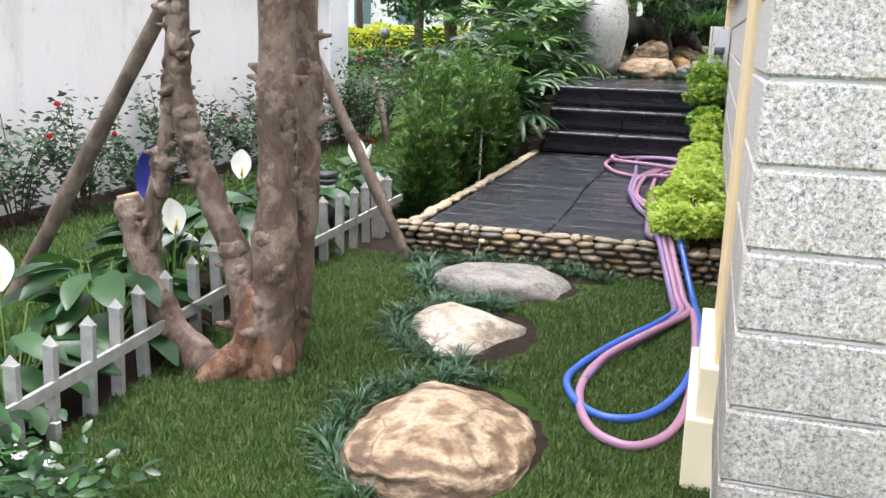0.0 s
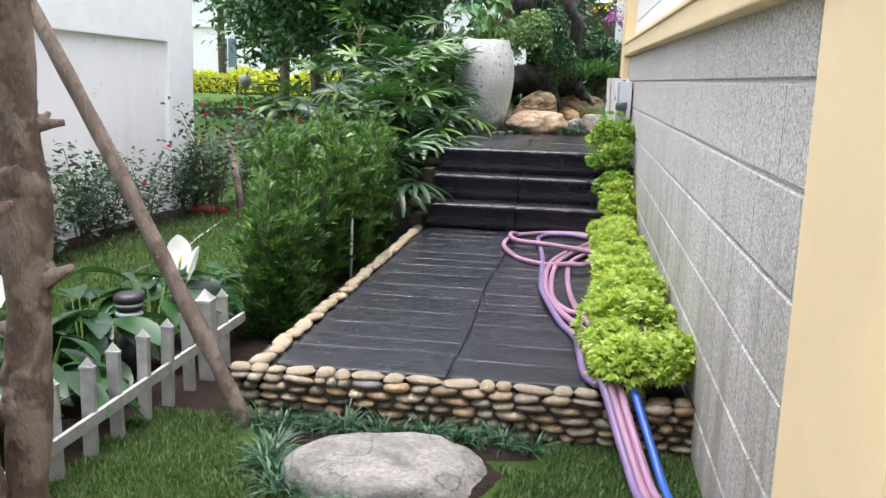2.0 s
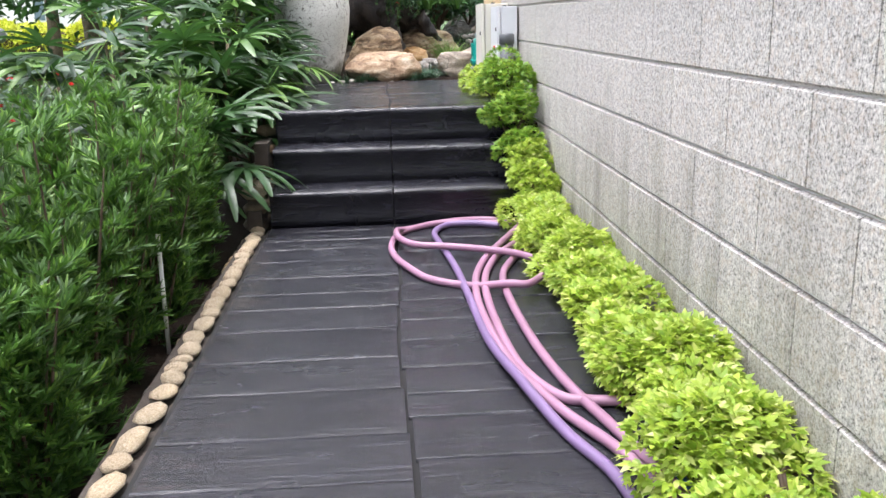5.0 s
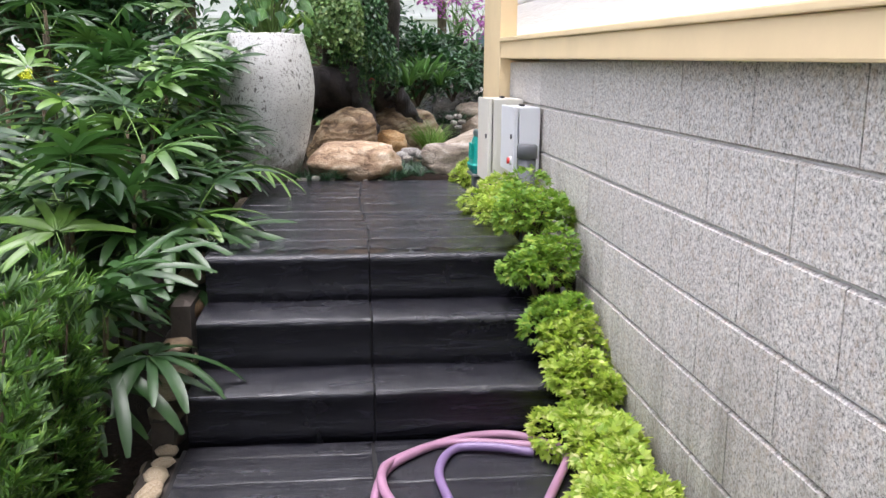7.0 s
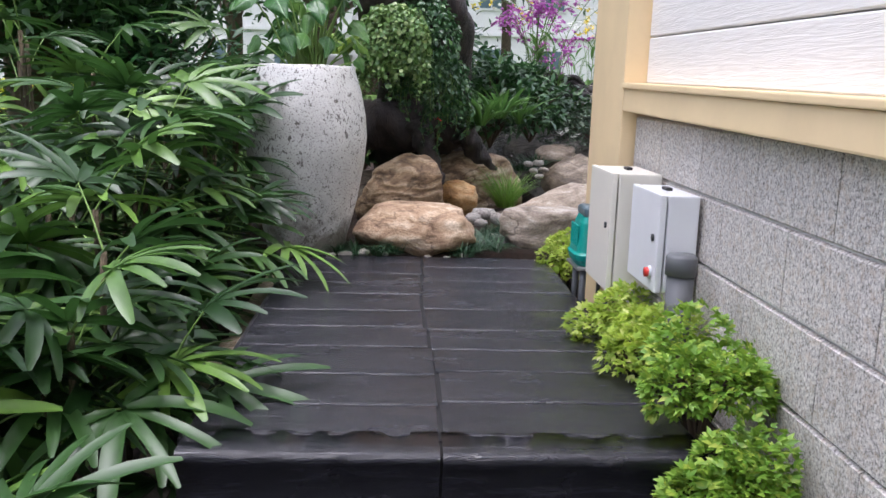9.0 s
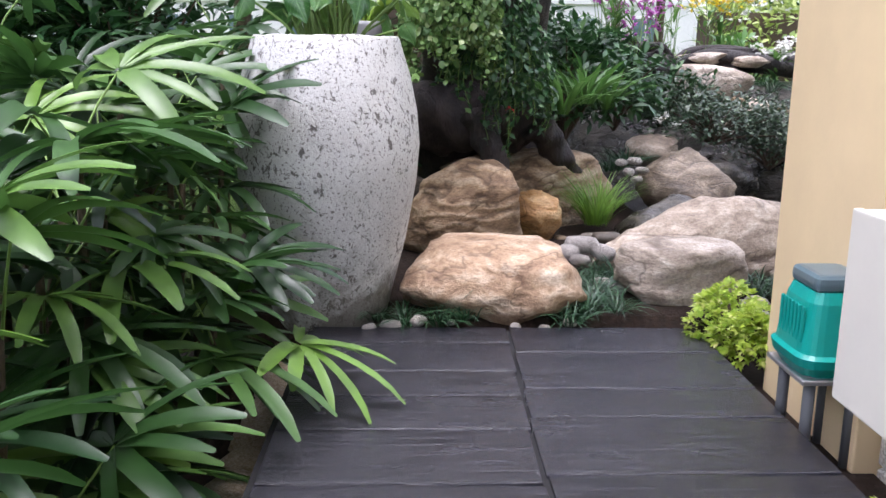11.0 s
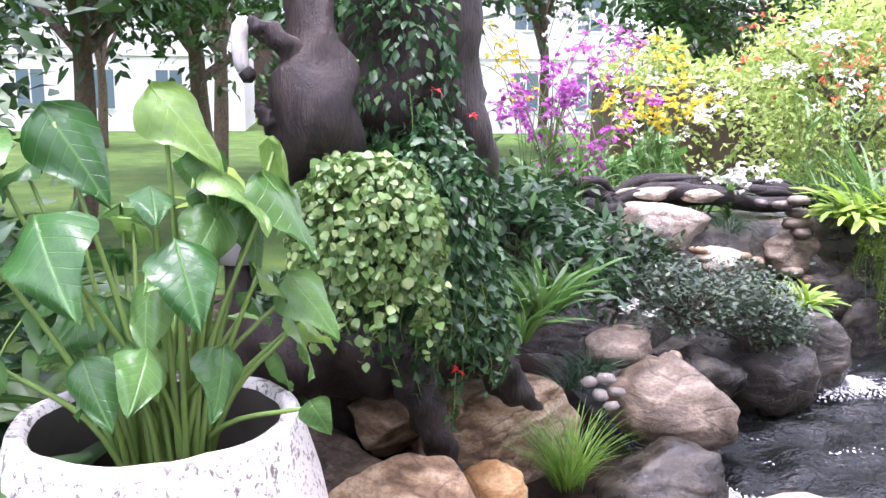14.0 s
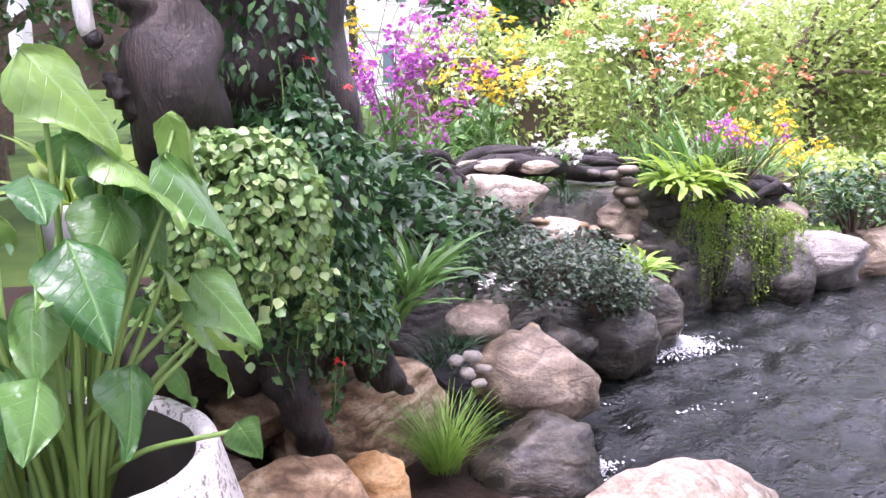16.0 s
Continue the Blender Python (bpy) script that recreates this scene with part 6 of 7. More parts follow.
electric_box(9.41, 9.78, 1.0, 1.47, 1.0, M_BOX, "beige steel electrical box mounted on the granite wall")
electric_box(8.96, 9.32, 1.10, 1.44, 1.06, M_BOX_GREY, "pale grey electrical box with a red button", True)


# teal air pump on a small stand
def build_pump():
    ob = thing("air_pump", 1.09, 10.04, 0.715, label="teal plastic pond air pump with a smoke-grey lid on a stand", category="pump")
    bm = bmesh.new()
    secs = [(0.27, 0.10, 0.085), (0.30, 0.125, 0.105), (0.325, 0.13, 0.11), (0.335, 0.118, 0.10), (0.47, 0.10, 0.082), (0.50, 0.088, 0.07)]
    rings = []
    for z, a, b in secs:
        rings.append([bm.verts.new((b * math.copysign(abs(math.cos(t)) ** 0.45, math.cos(t)), a * math.copysign(abs(math.sin(t)) ** 0.45, math.sin(t)), z)) for t in np.linspace(0, 2 * np.pi, 28, endpoint=False)])
    for a, b in zip(rings, rings[1:]):
        for i in range(28):
            bm.faces.new((a[i], a[(i + 1) % 28], b[(i + 1) % 28], b[i]))
    bm.faces.new(rings[0][::-1])
    bm.faces.new(rings[-1])
    part("housing", bm, M_TEAL, ob, smooth=False)
    for k in range(7):
        part("fin", bm_box(-0.098, -0.088, -0.075 + k * 0.022, -0.065 + k * 0.022, 0.36, 0.46, 0.003, 1), M_TEAL, ob)
    part("lid", bm_box(-0.07, 0.07, -0.085, 0.085, 0.495, 0.545, 0.022, 3), M_SMOKE, ob, "smoke-grey plastic lid")
    for sx, sy in ((-0.06, -0.08), (0.06, -0.08), (-0.06, 0.08), (0.06, 0.08)):
        tube("leg", [(sx, sy, 0), (sx, sy, 0.275)], 0.016, M_GREYPVC, ob, 10)
    part("stand", bm_box(-0.1, 0.1, -0.12, 0.12, 0.255, 0.27, 0.003, 1), M_METAL, ob)


build_pump()

# ---- plant in the jar ----
def heart_leaf_mesh(seed, L=0.26, W=0.22):
    """A heart-shaped leaf along +Y, cupped, with raised side veins and a drooping tip."""
    rg = np.random.default_rng(seed)
    rows, cols = 15, 13
    V = []
    bend = rg.uniform(0.25, 0.7)
    wav = rg.uniform(0, 6, 2)
    for i in range(rows):
        u = i / (rows - 1)
        y = -0.22 + 1.22 * u
        w = 1.02 * math.sqrt(max(0.0, 1 - ((y - 0.12) / 0.34) ** 2)) if y < 0.12 else 1.02 * (1 - ((y - 0.12) / 0.88) ** 1.35)
        w = max(w, 0.0) * W / 2
        for j in range(cols):
            s = -1 + 2 * j / (cols - 1)
            yy = y * L
            if y < 0.0:
                yy = y * L * min(1, abs(s) * 2.2 + 0.05) * 1.0
            x = s * w
            z = -bend * max(0, y) ** 2 * L * 0.5 + 0.22 * abs(x) * (1 - 0.8 * abs(s)) + 0.0028 * math.cos((y * 5.5 - abs(s) * 1.6) * 2 * math.pi) * (abs(s) ** 0.5) + 0.024 * math.sin(s * 4 + wav[0] + y * 6) * abs(s) ** 2 - 0.32 * abs(x) * abs(s)
            V.append((x, yy, z))
    q = [(i * cols + j, i * cols + j + 1, (i + 1) * cols + j + 1, (i + 1) * cols + j) for i in range(rows - 1) for j in range(cols - 1)]
    me = mesh_np("leaf", V, q)
    me.materials.append(M_TARO)
    return me


HEARTS = [heart_leaf_mesh(600 + k) for k in range(5)]


def build_jar_plant():
    ob = thing("jar_plant", -0.355, 11.06, 1.63, label="leafy taro-like plant with big heart-shaped green leaves in the jar", category="plant")
    rg = np.random.default_rng(77)
    spots = [
        (0.03, 0.0, 0.84, -55, 215, 0.85), (0.13, 0.0, 0.70, -35, 225, 0.75), (0.22, 0.02, 0.68, -50, 235, 0.85), (0.06, -0.12, 0.58, -55, 195, 0.75),
        (0.26, 0.05, 0.48, -50, 225, 0.70), (0.18, 0.04, 0.62, -65, 230, 0.60), (0.285, -0.10, 0.28, -75, 200, 0.36), (-0.30, -0.06, 0.62, -30, 140, 0.85),
        (-0.17, -0.10, 0.62, -35, 190, 0.95), (-0.28, 0.0, 0.76, -40, 150, 0.75), (-0.16, 0.0, 0.80, -55, 200, 0.90), (0.0, -0.08, 0.50, -60, 150, 0.60),
        (-0.10, -0.14, 0.38, -55, 170, 0.60), (0.0, -0.15, 0.40, -50, 200, 0.55), (0.125, -0.10, 0.38, -60, 210, 0.60), (-0.28, -0.06, 0.38, -50, 140, 0.55)]
    for k in range(30):
        a = 2.4 * k
        spots.append((0.30 * math.cos(a) * rg.uniform(0.3, 1.0), 0.06 + 0.24 * math.sin(a) * rg.uniform(0.2, 1.0), rg.uniform(0.28, 0.74), rg.uniform(-65, -15), math.degrees(a) - 90 + rg.uniform(-30, 30), rg.uniform(0.45, 0.75)))
    for k, (x, y, z, rx, rz, s) in enumerate(spots):
        a = 2.4 * k
        base = np.array([0.055 * math.cos(a), 0.055 * math.sin(a), 0.0])
        top = np.array([x, y, z])
        mid = base * 0.62 + top * 0.38 + np.array([0, 0, 0.10])
        tube("leaf_stalk", smooth_path([tuple(base), tuple(mid), tuple(top)], 12), np.linspace(0.009, 0.0038, 12), M_STEM, ob, 7)
        link_mesh("leaf", HEARTS[k % 5], None, ob, m=pose(x, y, z, rx + rg.uniform(-14, 14), rg.uniform(-34, 34), rz + rg.uniform(-12, 12)) @ Matrix.Diagonal((s * rg.uniform(0.68, 0.88), s * 0.76, s * 0.76, 1)))


build_jar_plant()


# ---- old tree stump with vines ----
def build_stump():
    ob = thing("tree_stump", 0.35, 12.55, 0.75, label="massive dark old tree trunk wrapped in vines", category="tree")
    stems = [
        ("trunk", [(-0.1, 0.95, 0.0), (-0.14, 0.7, 0.6), (-0.22, 0.25, 1.1), (-0.34, -0.18, 1.46), (-0.375, -0.34, 1.66), (-0.365, -0.31, 1.80), (-0.38, -0.26, 1.95), (-0.385, -0.15, 2.3), (-0.36, 0.1, 3.4)], (0.3, 0.24, 0.17, 0.11, 0.155, 0.125, 0.078, 0.085, 0.08)),
        ("trunk", [(0.20, 1.05, 0.0), (0.20, 0.8, 0.8), (0.18, 0.3, 1.40), (0.12, 0.12, 1.7), (0.08, 0.15, 2.2), (0.1, 0.3, 3.6)], (0.30, 0.2, 0.16, 0.15, 0.13)),
        ("trunk", [(0.0, 1.0, 0.0), (-0.02, 0.65, 0.9), (0.0, 0.25, 1.5), (0.0, 0.2, 2.0), (0.0, 0.2, 3.6)], (0.36, 0.32, 0.26, 0.24, 0.2)),
        ("branch", [(-0.40, -0.28, 1.66), (-0.425, -0.34, 1.77), (-0.44, -0.36, 1.855), (-0.49, -0.37, 1.905), (-0.545, -0.38, 1.93), (-0.575, -0.38, 1.94)], (0.09, 0.055, 0.040, 0.036, 0.030, 0.026)),
        ("branch", [(-0.42, -0.28, 1.60), (-0.49, -0.34, 1.635), (-0.53, -0.36, 1.67), (-0.55, -0.36, 1.705)], (0.075, 0.045, 0.028, 0.012)),
        ("log", [(-0.85, 0.5, 0.62), (-0.5, 0.35, 0.70), (-0.1, 0.3, 0.74), (0.35, 0.45, 0.70)], (0.10, 0.19, 0.22, 0.15)),
        ("root", [(-0.05, 0.15, 0.75), (0.05, 0.02, 0.50), (0.14, 0.05, 0.25)], (0.10, 0.07, 0.05)),
        ("root", [(0.3, 0.2, 0.7), (0.5, 0.3, 0.45), (0.7, 0.5, 0.3)], (0.10, 0.06, 0.04)),
    ]
    for k, (name, pts, rad) in enumerate(stems):
        path = smooth_path(pts, 36)
        r = np.interp(np.linspace(0, 1, 36), np.linspace(0, 1, len(rad)), rad)
        rg = np.random.default_rng(700 + k)
        r = r * (1 + 0.04 * np.sin(np.arange(36) * 0.5 + k) + 0.015 * rg.normal(size=36))
        v, q, t = join_arrays([tube_arrays(path, r, 24, True, 0.2, 700 + k)] + (burls(path, r, 5, 700 + k, 0.03) if name == "trunk" else []))
        link_mesh(name, mesh_np(name, v, q, t), M_DRIFT, ob)
    tube("broken_tip", smooth_path([(-0.57, -0.38, 1.942), (-0.592, -0.385, 1.93), (-0.598, -0.39, 1.87), (-0.588, -0.39, 1.80)], 10), [0.026, 0.027, 0.028, 0.028, 0.027, 0.026, 0.025, 0.024, 0.024, 0.02], M_BLEACHED, ob, 9, "pale bleached branch end")
    tube("dark_knot", [(-0.588, -0.39, 1.805), (-0.572, -0.39, 1.785), (-0.558, -0.388, 1.775)], [0.022, 0.026, 0.012], M_DRIFT, ob, 9, "dark knot at the branch end")
    # leaf crown above the view, added to shade the trunk and rocks
    rg = np.random.default_rng(721)
    n = 5200
    cl = rand_dirs(rg, 46, -0.5, 1.0) * np.array([2.0, 1.7, 0.9]) + np.array([0, 0.4, 4.1])
    loc = cl[rg.integers(0, 46, n)] + rg.normal(0, 0.26, (n, 3))
    v, q = scatter(leaf_strip(0.12, 0.055, 2, 0.4, 0.2), turns(rand_dirs(rg, n, -0.9, 0.4), rg.uniform(-1, 1, n), rg.uniform(0.7, 1.3, n)), loc)
    link_mesh("crown", mesh_np("crown", v, q), M_TREELEAF, ob)


build_stump()


def vine_mass(name, x, y, z, radii, n, seed, material, leaf, label, strands=20, strand_len=0.35, hang=0.55, squash=None):
    """A mounded vine: leaves over a dome, with strands hanging from its lower edge."""
    rg = np.random.default_rng(seed)
    ob = thing(name, x, y, z, label=label, category="vine")
    d = rand_dirs(rg, n, -0.75, 1.0)
    lump = np.array([1 + 0.16 * noise.noise(Vector(k * 2.0) + Vector((seed * 1.7, 0, 0))) for k in d])
    loc = d * np.array(radii) * (lump * rg.uniform(0.82, 1.02, n))[:, None]
    dirs = d * 0.45 + rand_dirs(rg, n, -1.0, 0.1) * 0.6 + np.array([0, 0, -0.35])
    stems = []
    for k in range(strands):
        a = rg.uniform(0, 2 * np.pi)
        L = strand_len * rg.uniform(0.4, 1.2)
        p0 = np.array([math.cos(a) * radii[0] * 0.85, math.sin(a) * radii[1] * 0.85, -radii[2] * rg.uniform(0.2, 0.6)])
        p = smooth_path([tuple(p0), tuple(p0 + np.array([math.cos(a) * 0.03, math.sin(a) * 0.03, -L * 0.5])), tuple(p0 + np.array([rg.normal(0, 0.02), rg.normal(0, 0.02), -L]))], 9)
        stems.append(tube_arrays(p, 0.0022, 4, False))
        for i in range(9):
            loc = np.concatenate([loc, p[i] + rg.normal(0, 0.014, (2, 3))])
            dirs = np.concatenate([dirs, rand_dirs(rg, 2, -0.9, 0.3)])
    m = len(loc)
    v, q = scatter(leaf, turns(dirs, rg.uniform(-0.9, 0.9, m), rg.uniform(0.7, 1.35, m)), loc)
    link_mesh("foliage", mesh_np("foliage", v, q), material, ob)
    sv, sq, st = join_arrays(stems)
    link_mesh("strandwork", mesh_np("strandwork", sv, sq, st), M_STEM, ob)
    return ob


ROUND = leaf_strip(0.029, 0.026, 3, 0.5, 0.25, "round")
IVY = leaf_strip(0.036, 0.023, 2, 0.5, 0.25, "lance")
vine_mass("button_vine", 0.12, 12.03, 2.06, (0.235, 0.20, 0.26), 3300, 731, M_HOYA, ROUND, "hanging mound of small round pale green leaves on the trunk", 40, 0.2)
vine_mass("dark_vine", 0.33, 12.28, 2.02, (0.24, 0.22, 0.38), 2300, 732, M_IVY, IVY, "dark green trailing vine on the trunk", 34, 0.22)
vine_mass("dark_vine", 0.24, 12.42, 2.6, (0.22, 0.16, 0.42), 900, 733, M_IVY, IVY, "dark green climbing vine higher on the trunk", 16, 0.3)
vine_mass("dark_vine", 0.5, 12.4, 1.75, (0.18, 0.15, 0.25), 700, 734, M_IVY, IVY, "dark green trailing vine low on the trunk", 14, 0.28)
rg = np.random.default_rng(19)
for x, y, z in ((0.44, 12.2, 1.56), (0.36, 12.18, 2.50), (0.5, 12.3, 2.42)):
    n = 7
    v, q = scatter(leaf_strip(0.03, 0.014, 2, 0.4, 0.2), turns(rand_dirs(rg, n, -0.6, 0.6), np.zeros(n), np.ones(n)), np.zeros((n, 3)))
    ob = link_mesh("red_flower", mesh_np("red_flower", v, q), M_PETAL_RED, m=pose(x, y, z))
    tagged(ob, "small red flower among the vines", "flower", "red flowers on the trunk")


# ---- tufts, ferns and strap-leaved plants ----
def strap_plant(name, x, y, z, n, length, width, seed, material, label, category="plant", lean=1.0, droop=1.2, spread=0.06, shape="blade", group=""):
    rg = np.random.default_rng(seed)
    a = rg.uniform(0, 2 * np.pi, n)
    l = rg.uniform(0.1, lean, n)
    d = np.stack([np.cos(a) * l, np.sin(a) * l, np.ones(n)], 1)
    loc = np.stack([np.cos(a), np.sin(a), 0 * a], 1) * (rg.uniform(0, 1, n) * spread)[:, None]
    v, q = scatter(leaf_strip(length, width, 5, droop, 0.3, shape), turns(d, rg.uniform(-0.6, 0.6, n), rg.uniform(0.55, 1.2, n)), loc)
    ob = link_mesh(name, mesh_np(name, v, q), material, m=pose(x, y, z))
    return tagged(ob, label, category, group)


strap_plant("grass_tuft", 1.0, 12.66, 0.88, 260, 0.36, 0.0060, 801, M_MONDO_LIGHT, "tall light green grass tuft between wet stones", "grass tuft", 0.6, 0.9, 0.07)
strap_plant("grass_tuft", 2.86, 14.95, 1.56, 150, 0.26, 0.007, 802, M_MONDO, "blue-green grass tuft beside the upper boulder", "grass tuft", 1.0, 1.7, 0.08)
strap_plant("grass_tuft", 2.1, 15.3, 1.62, 120, 0.36, 0.008, 803, M_FERN, "light green grass tuft below the orchids", "grass tuft", 0.9, 0.9, 0.08)
strap_plant("grass_tuft", 1.32, 13.32, 1.15, 110, 0.18, 0.008, 804, M_MONDO, "dark green tuft beside small pebbles", "grass tuft", 1.1, 1.2, 0.1)
strap_plant("grass_tuft", 1.18, 13.2, 1.12, 100, 0.17, 0.008, 805, M_MONDO, "dark green tuft among the boulders", "grass tuft", 1.1, 1.2, 0.1)
strap_plant("birds_nest_fern", 3.72, 14.8, 1.60, 75, 0.46, 0.05, 806, M_FERN, "bright light-green strap-leaved fern on the bank", "fern", 1.2, 1.5, 0.05, "strap")
strap_plant("birds_nest_fern", 4.0, 14.8, 1.60, 75, 0.44, 0.05, 807, M_FERN, "bright light-green strap-leaved fern on the bank", "fern", 1.2, 1.5, 0.05, "strap")
strap_plant("birds_nest_fern", 2.85, 14.0, 1.22, 55, 0.28, 0.04, 808, M_FERN, "light-green fern above the waterfall", "fern", 1.2, 1.3, 0.05, "strap")
strap_plant("ginger_plant", 0.78, 12.75, 1.5, 42, 0.42, 0.035, 809, M_ORCHIDLEAF, "arching strap leaves beside the trunk", "plant", 0.9, 1.0, 0.08)
strap_plant("ginger_plant", 0.95, 12.95, 1.55, 42, 0.40, 0.035, 810, M_ORCHIDLEAF, "arching strap leaves beside the trunk", "plant", 0.9, 1.0, 0.08)
strap_plant("ginger_plant", 1.15, 13.3, 1.5, 40, 0.38, 0.03, 811, M_ORCHIDLEAF, "arching dark strap leaves behind the boulders", "plant", 0.9, 1.0, 0.08)
strap_plant("rush_clump", 4.35, 14.95, 1.6, 160, 0.42, 0.007, 812, M_CANE, "dry brown rushes in a basket", "grass tuft", 0.7, 0.6, 0.12)
strap_plant("yellow_plant", -0.32, 12.92, 1.96, 22, 0.42, 0.11, 813, M_FERN, "yellow-green broad leaves in a white pot", "plant", 0.9, 1.1, 0.05, "lance")
for k, (x, y) in enumerate([(-0.18, 10.92), (-0.08, 10.9), (0.06, 10.9), (0.16, 10.92), (0.62, 10.95), (0.68, 11.1), (0.6, 11.0), (0.72, 11.25), (0.66, 11.38), (0.55, 10.9), (0.74, 11.0), (1.35, 11.3), (1.45, 11.35), (1.4, 11.22), (1.5, 11.25), (0.85, 11.5), (0.78, 11.55)]):
    mondo(x, y, None, 1.0, k, "dark green tuft of mondo grass between the boulders")

# white pot for the yellow plant
ob = thing("white_pot", -0.32, 12.92, 1.82, label="small white plastic plant pot in the shade", category="pot")
tube("pot", [(0, 0, 0), (0, 0, 0.16), (0, 0, 0.18)], [0.085, 0.115, 0.12], M_WHITE, ob, 24)
tube("foot", [(0, 0, -0.75), (0, 0, 0.0)], [0.07, 0.06], M_DRIFT, ob, 10, "dark wooden support")


# ---- small-leaved shrub over the water ----

def leafy_shrub(name, x, y, z, radii, n, seed, material, leaf, label, category="shrub", lo=-0.4, group=""):
    rg = np.random.default_rng(seed)
    ob = thing(name, x, y, z, label=label, category=category, group=group)
    k = max(10, n // 60)
    c = rand_dirs(rg, k, lo, 1.0) * rg.uniform(0.45, 1.0, k)[:, None] ** 0.6 * np.array(radii)
    stems = [tube_arrays(smooth_path([(0, 0, -radii[2] * 0.8), tuple(p * 0.5 + np.array([0, 0, -0.05])), tuple(p)], 6), np.linspace(0.012, 0.004, 6) * max(1, radii[0] / 0.5), 5, False) for p in c[: min(k, 40)]]
    i = rg.integers(0, k, n)
    s = np.mean(radii) * 0.22
    loc = c[i] + rg.normal(0, s, (n, 3)) * np.array([1.1, 1.1, 0.7])
    v, q = scatter(leaf, turns(c[i] / np.mean(radii) * 0.5 + rand_dirs(rg, n, -0.6, 0.9), rg.uniform(-0.9, 0.9, n), rg.uniform(0.65, 1.35, n)), loc)
    link_mesh("foliage", mesh_np("foliage", v, q), material, ob)
    sv, sq, st = join_arrays(stems)
    link_mesh("branchwork", mesh_np("branchwork", sv, sq, st), M_STALK_DARK, ob)
    return ob


SMALL = leaf_strip(0.032, 0.018, 2, 0.3, 0.2, "lance")
leafy_shrub("spreading_shrub", 2.0, 13.7, 1.40, (0.52, 0.28, 0.19), 3600, 821, M_SHRUBGREY, SMALL, "low spreading shrub of tiny grey-green leaves over the pond", lo=-0.5)
leafy_shrub("spreading_shrub", 2.42, 13.75, 1.22, (0.32, 0.24, 0.18), 1900, 822, M_SHRUBGREY, SMALL, "low shrub of tiny grey-green leaves above the water", lo=-0.5)
leafy_shrub("pond_shrub", 1.75, 14.1, 1.5, (0.3, 0.25, 0.22), 900, 823, M_LILY, leaf_strip(0.06, 0.025, 2, 0.4, 0.2), "dark green leafy shrub behind the boulders")
leafy_shrub("pond_shrub", 6.3, 15.5, 1.2, (0.7, 0.4, 0.45), 1500, 824, M_LILY, leaf_strip(0.07, 0.035, 2, 0.4, 0.2), "green leafy shrub at the pond's far side")
leafy_shrub("pond_shrub", 7.6, 15.6, 1.2, (0.8, 0.4, 0.5), 1500, 825, M_LILY, leaf_strip(0.07, 0.035, 2, 0.4, 0.2), "green leafy shrub at the pond's far side")
DARKLEAF = leaf_strip(0.09, 0.032, 2, 0.5, 0.2)
for k, (x, y, z, rr, n) in enumerate([(0.95, 13.55, 1.6, (0.35, 0.3, 0.4), 1300), (0.45, 13.9, 2.0, (0.4, 0.35, 0.6), 1500), (1.35, 13.9, 1.6, (0.35, 0.3, 0.35), 900), (-0.15, 13.3, 1.3, (0.35, 0.3, 0.35), 900), (-1.45, 12.3, 1.5, (0.6, 0.4, 0.95), 3800), (1.05, 14.2, 1.75, (0.4, 0.3, 0.3), 1100), (0.45, 13.6, 3.0, (0.4, 0.4, 0.7), 1300)]):
    leafy_shrub("shade_shrub", x, y, z, rr, n, 860 + k, M_IVY, DARKLEAF, "dark leafy shrub in the shade behind the trunk", group="shrubs behind the trunk")
rg = np.random.default_rng(23)
for x, y, z in ((1.55, 13.45, 1.42), (1.66, 13.42, 1.40), (1.60, 13.5, 1.45)):
    n = 12
    v, q = scatter(leaf_strip(0.045, 0.022, 3, 0.4, 0.2), turns(rand_dirs(rg, n, 0.0, 0.8), np.zeros(n), np.ones(n)), rg.normal(0, 0.01, (n, 3)))
    ob = link_mesh("white_flower", mesh_np("white_flower", v, q), M_PETAL_WHITE, m=pose(x, y, z))
    tagged(ob, "white orchid flower beside the trunk", "flower", "white flowers by the trunk")

# trailing plants over the far bank
for k, x in enumerate((3.82, 3.95, 4.1, 4.28, 4.5, 4.62, 4.75)):
    vine_mass("trailing_plant", x, 14.70, 1.52 - 0.03 * k, (0.12, 0.07, 0.10), 300, 840 + k, M_FERN, leaf_strip(0.022, 0.012, 2, 0.3, 0.2), "yellow-green trailing plant hanging towards the water", 20, 0.6)


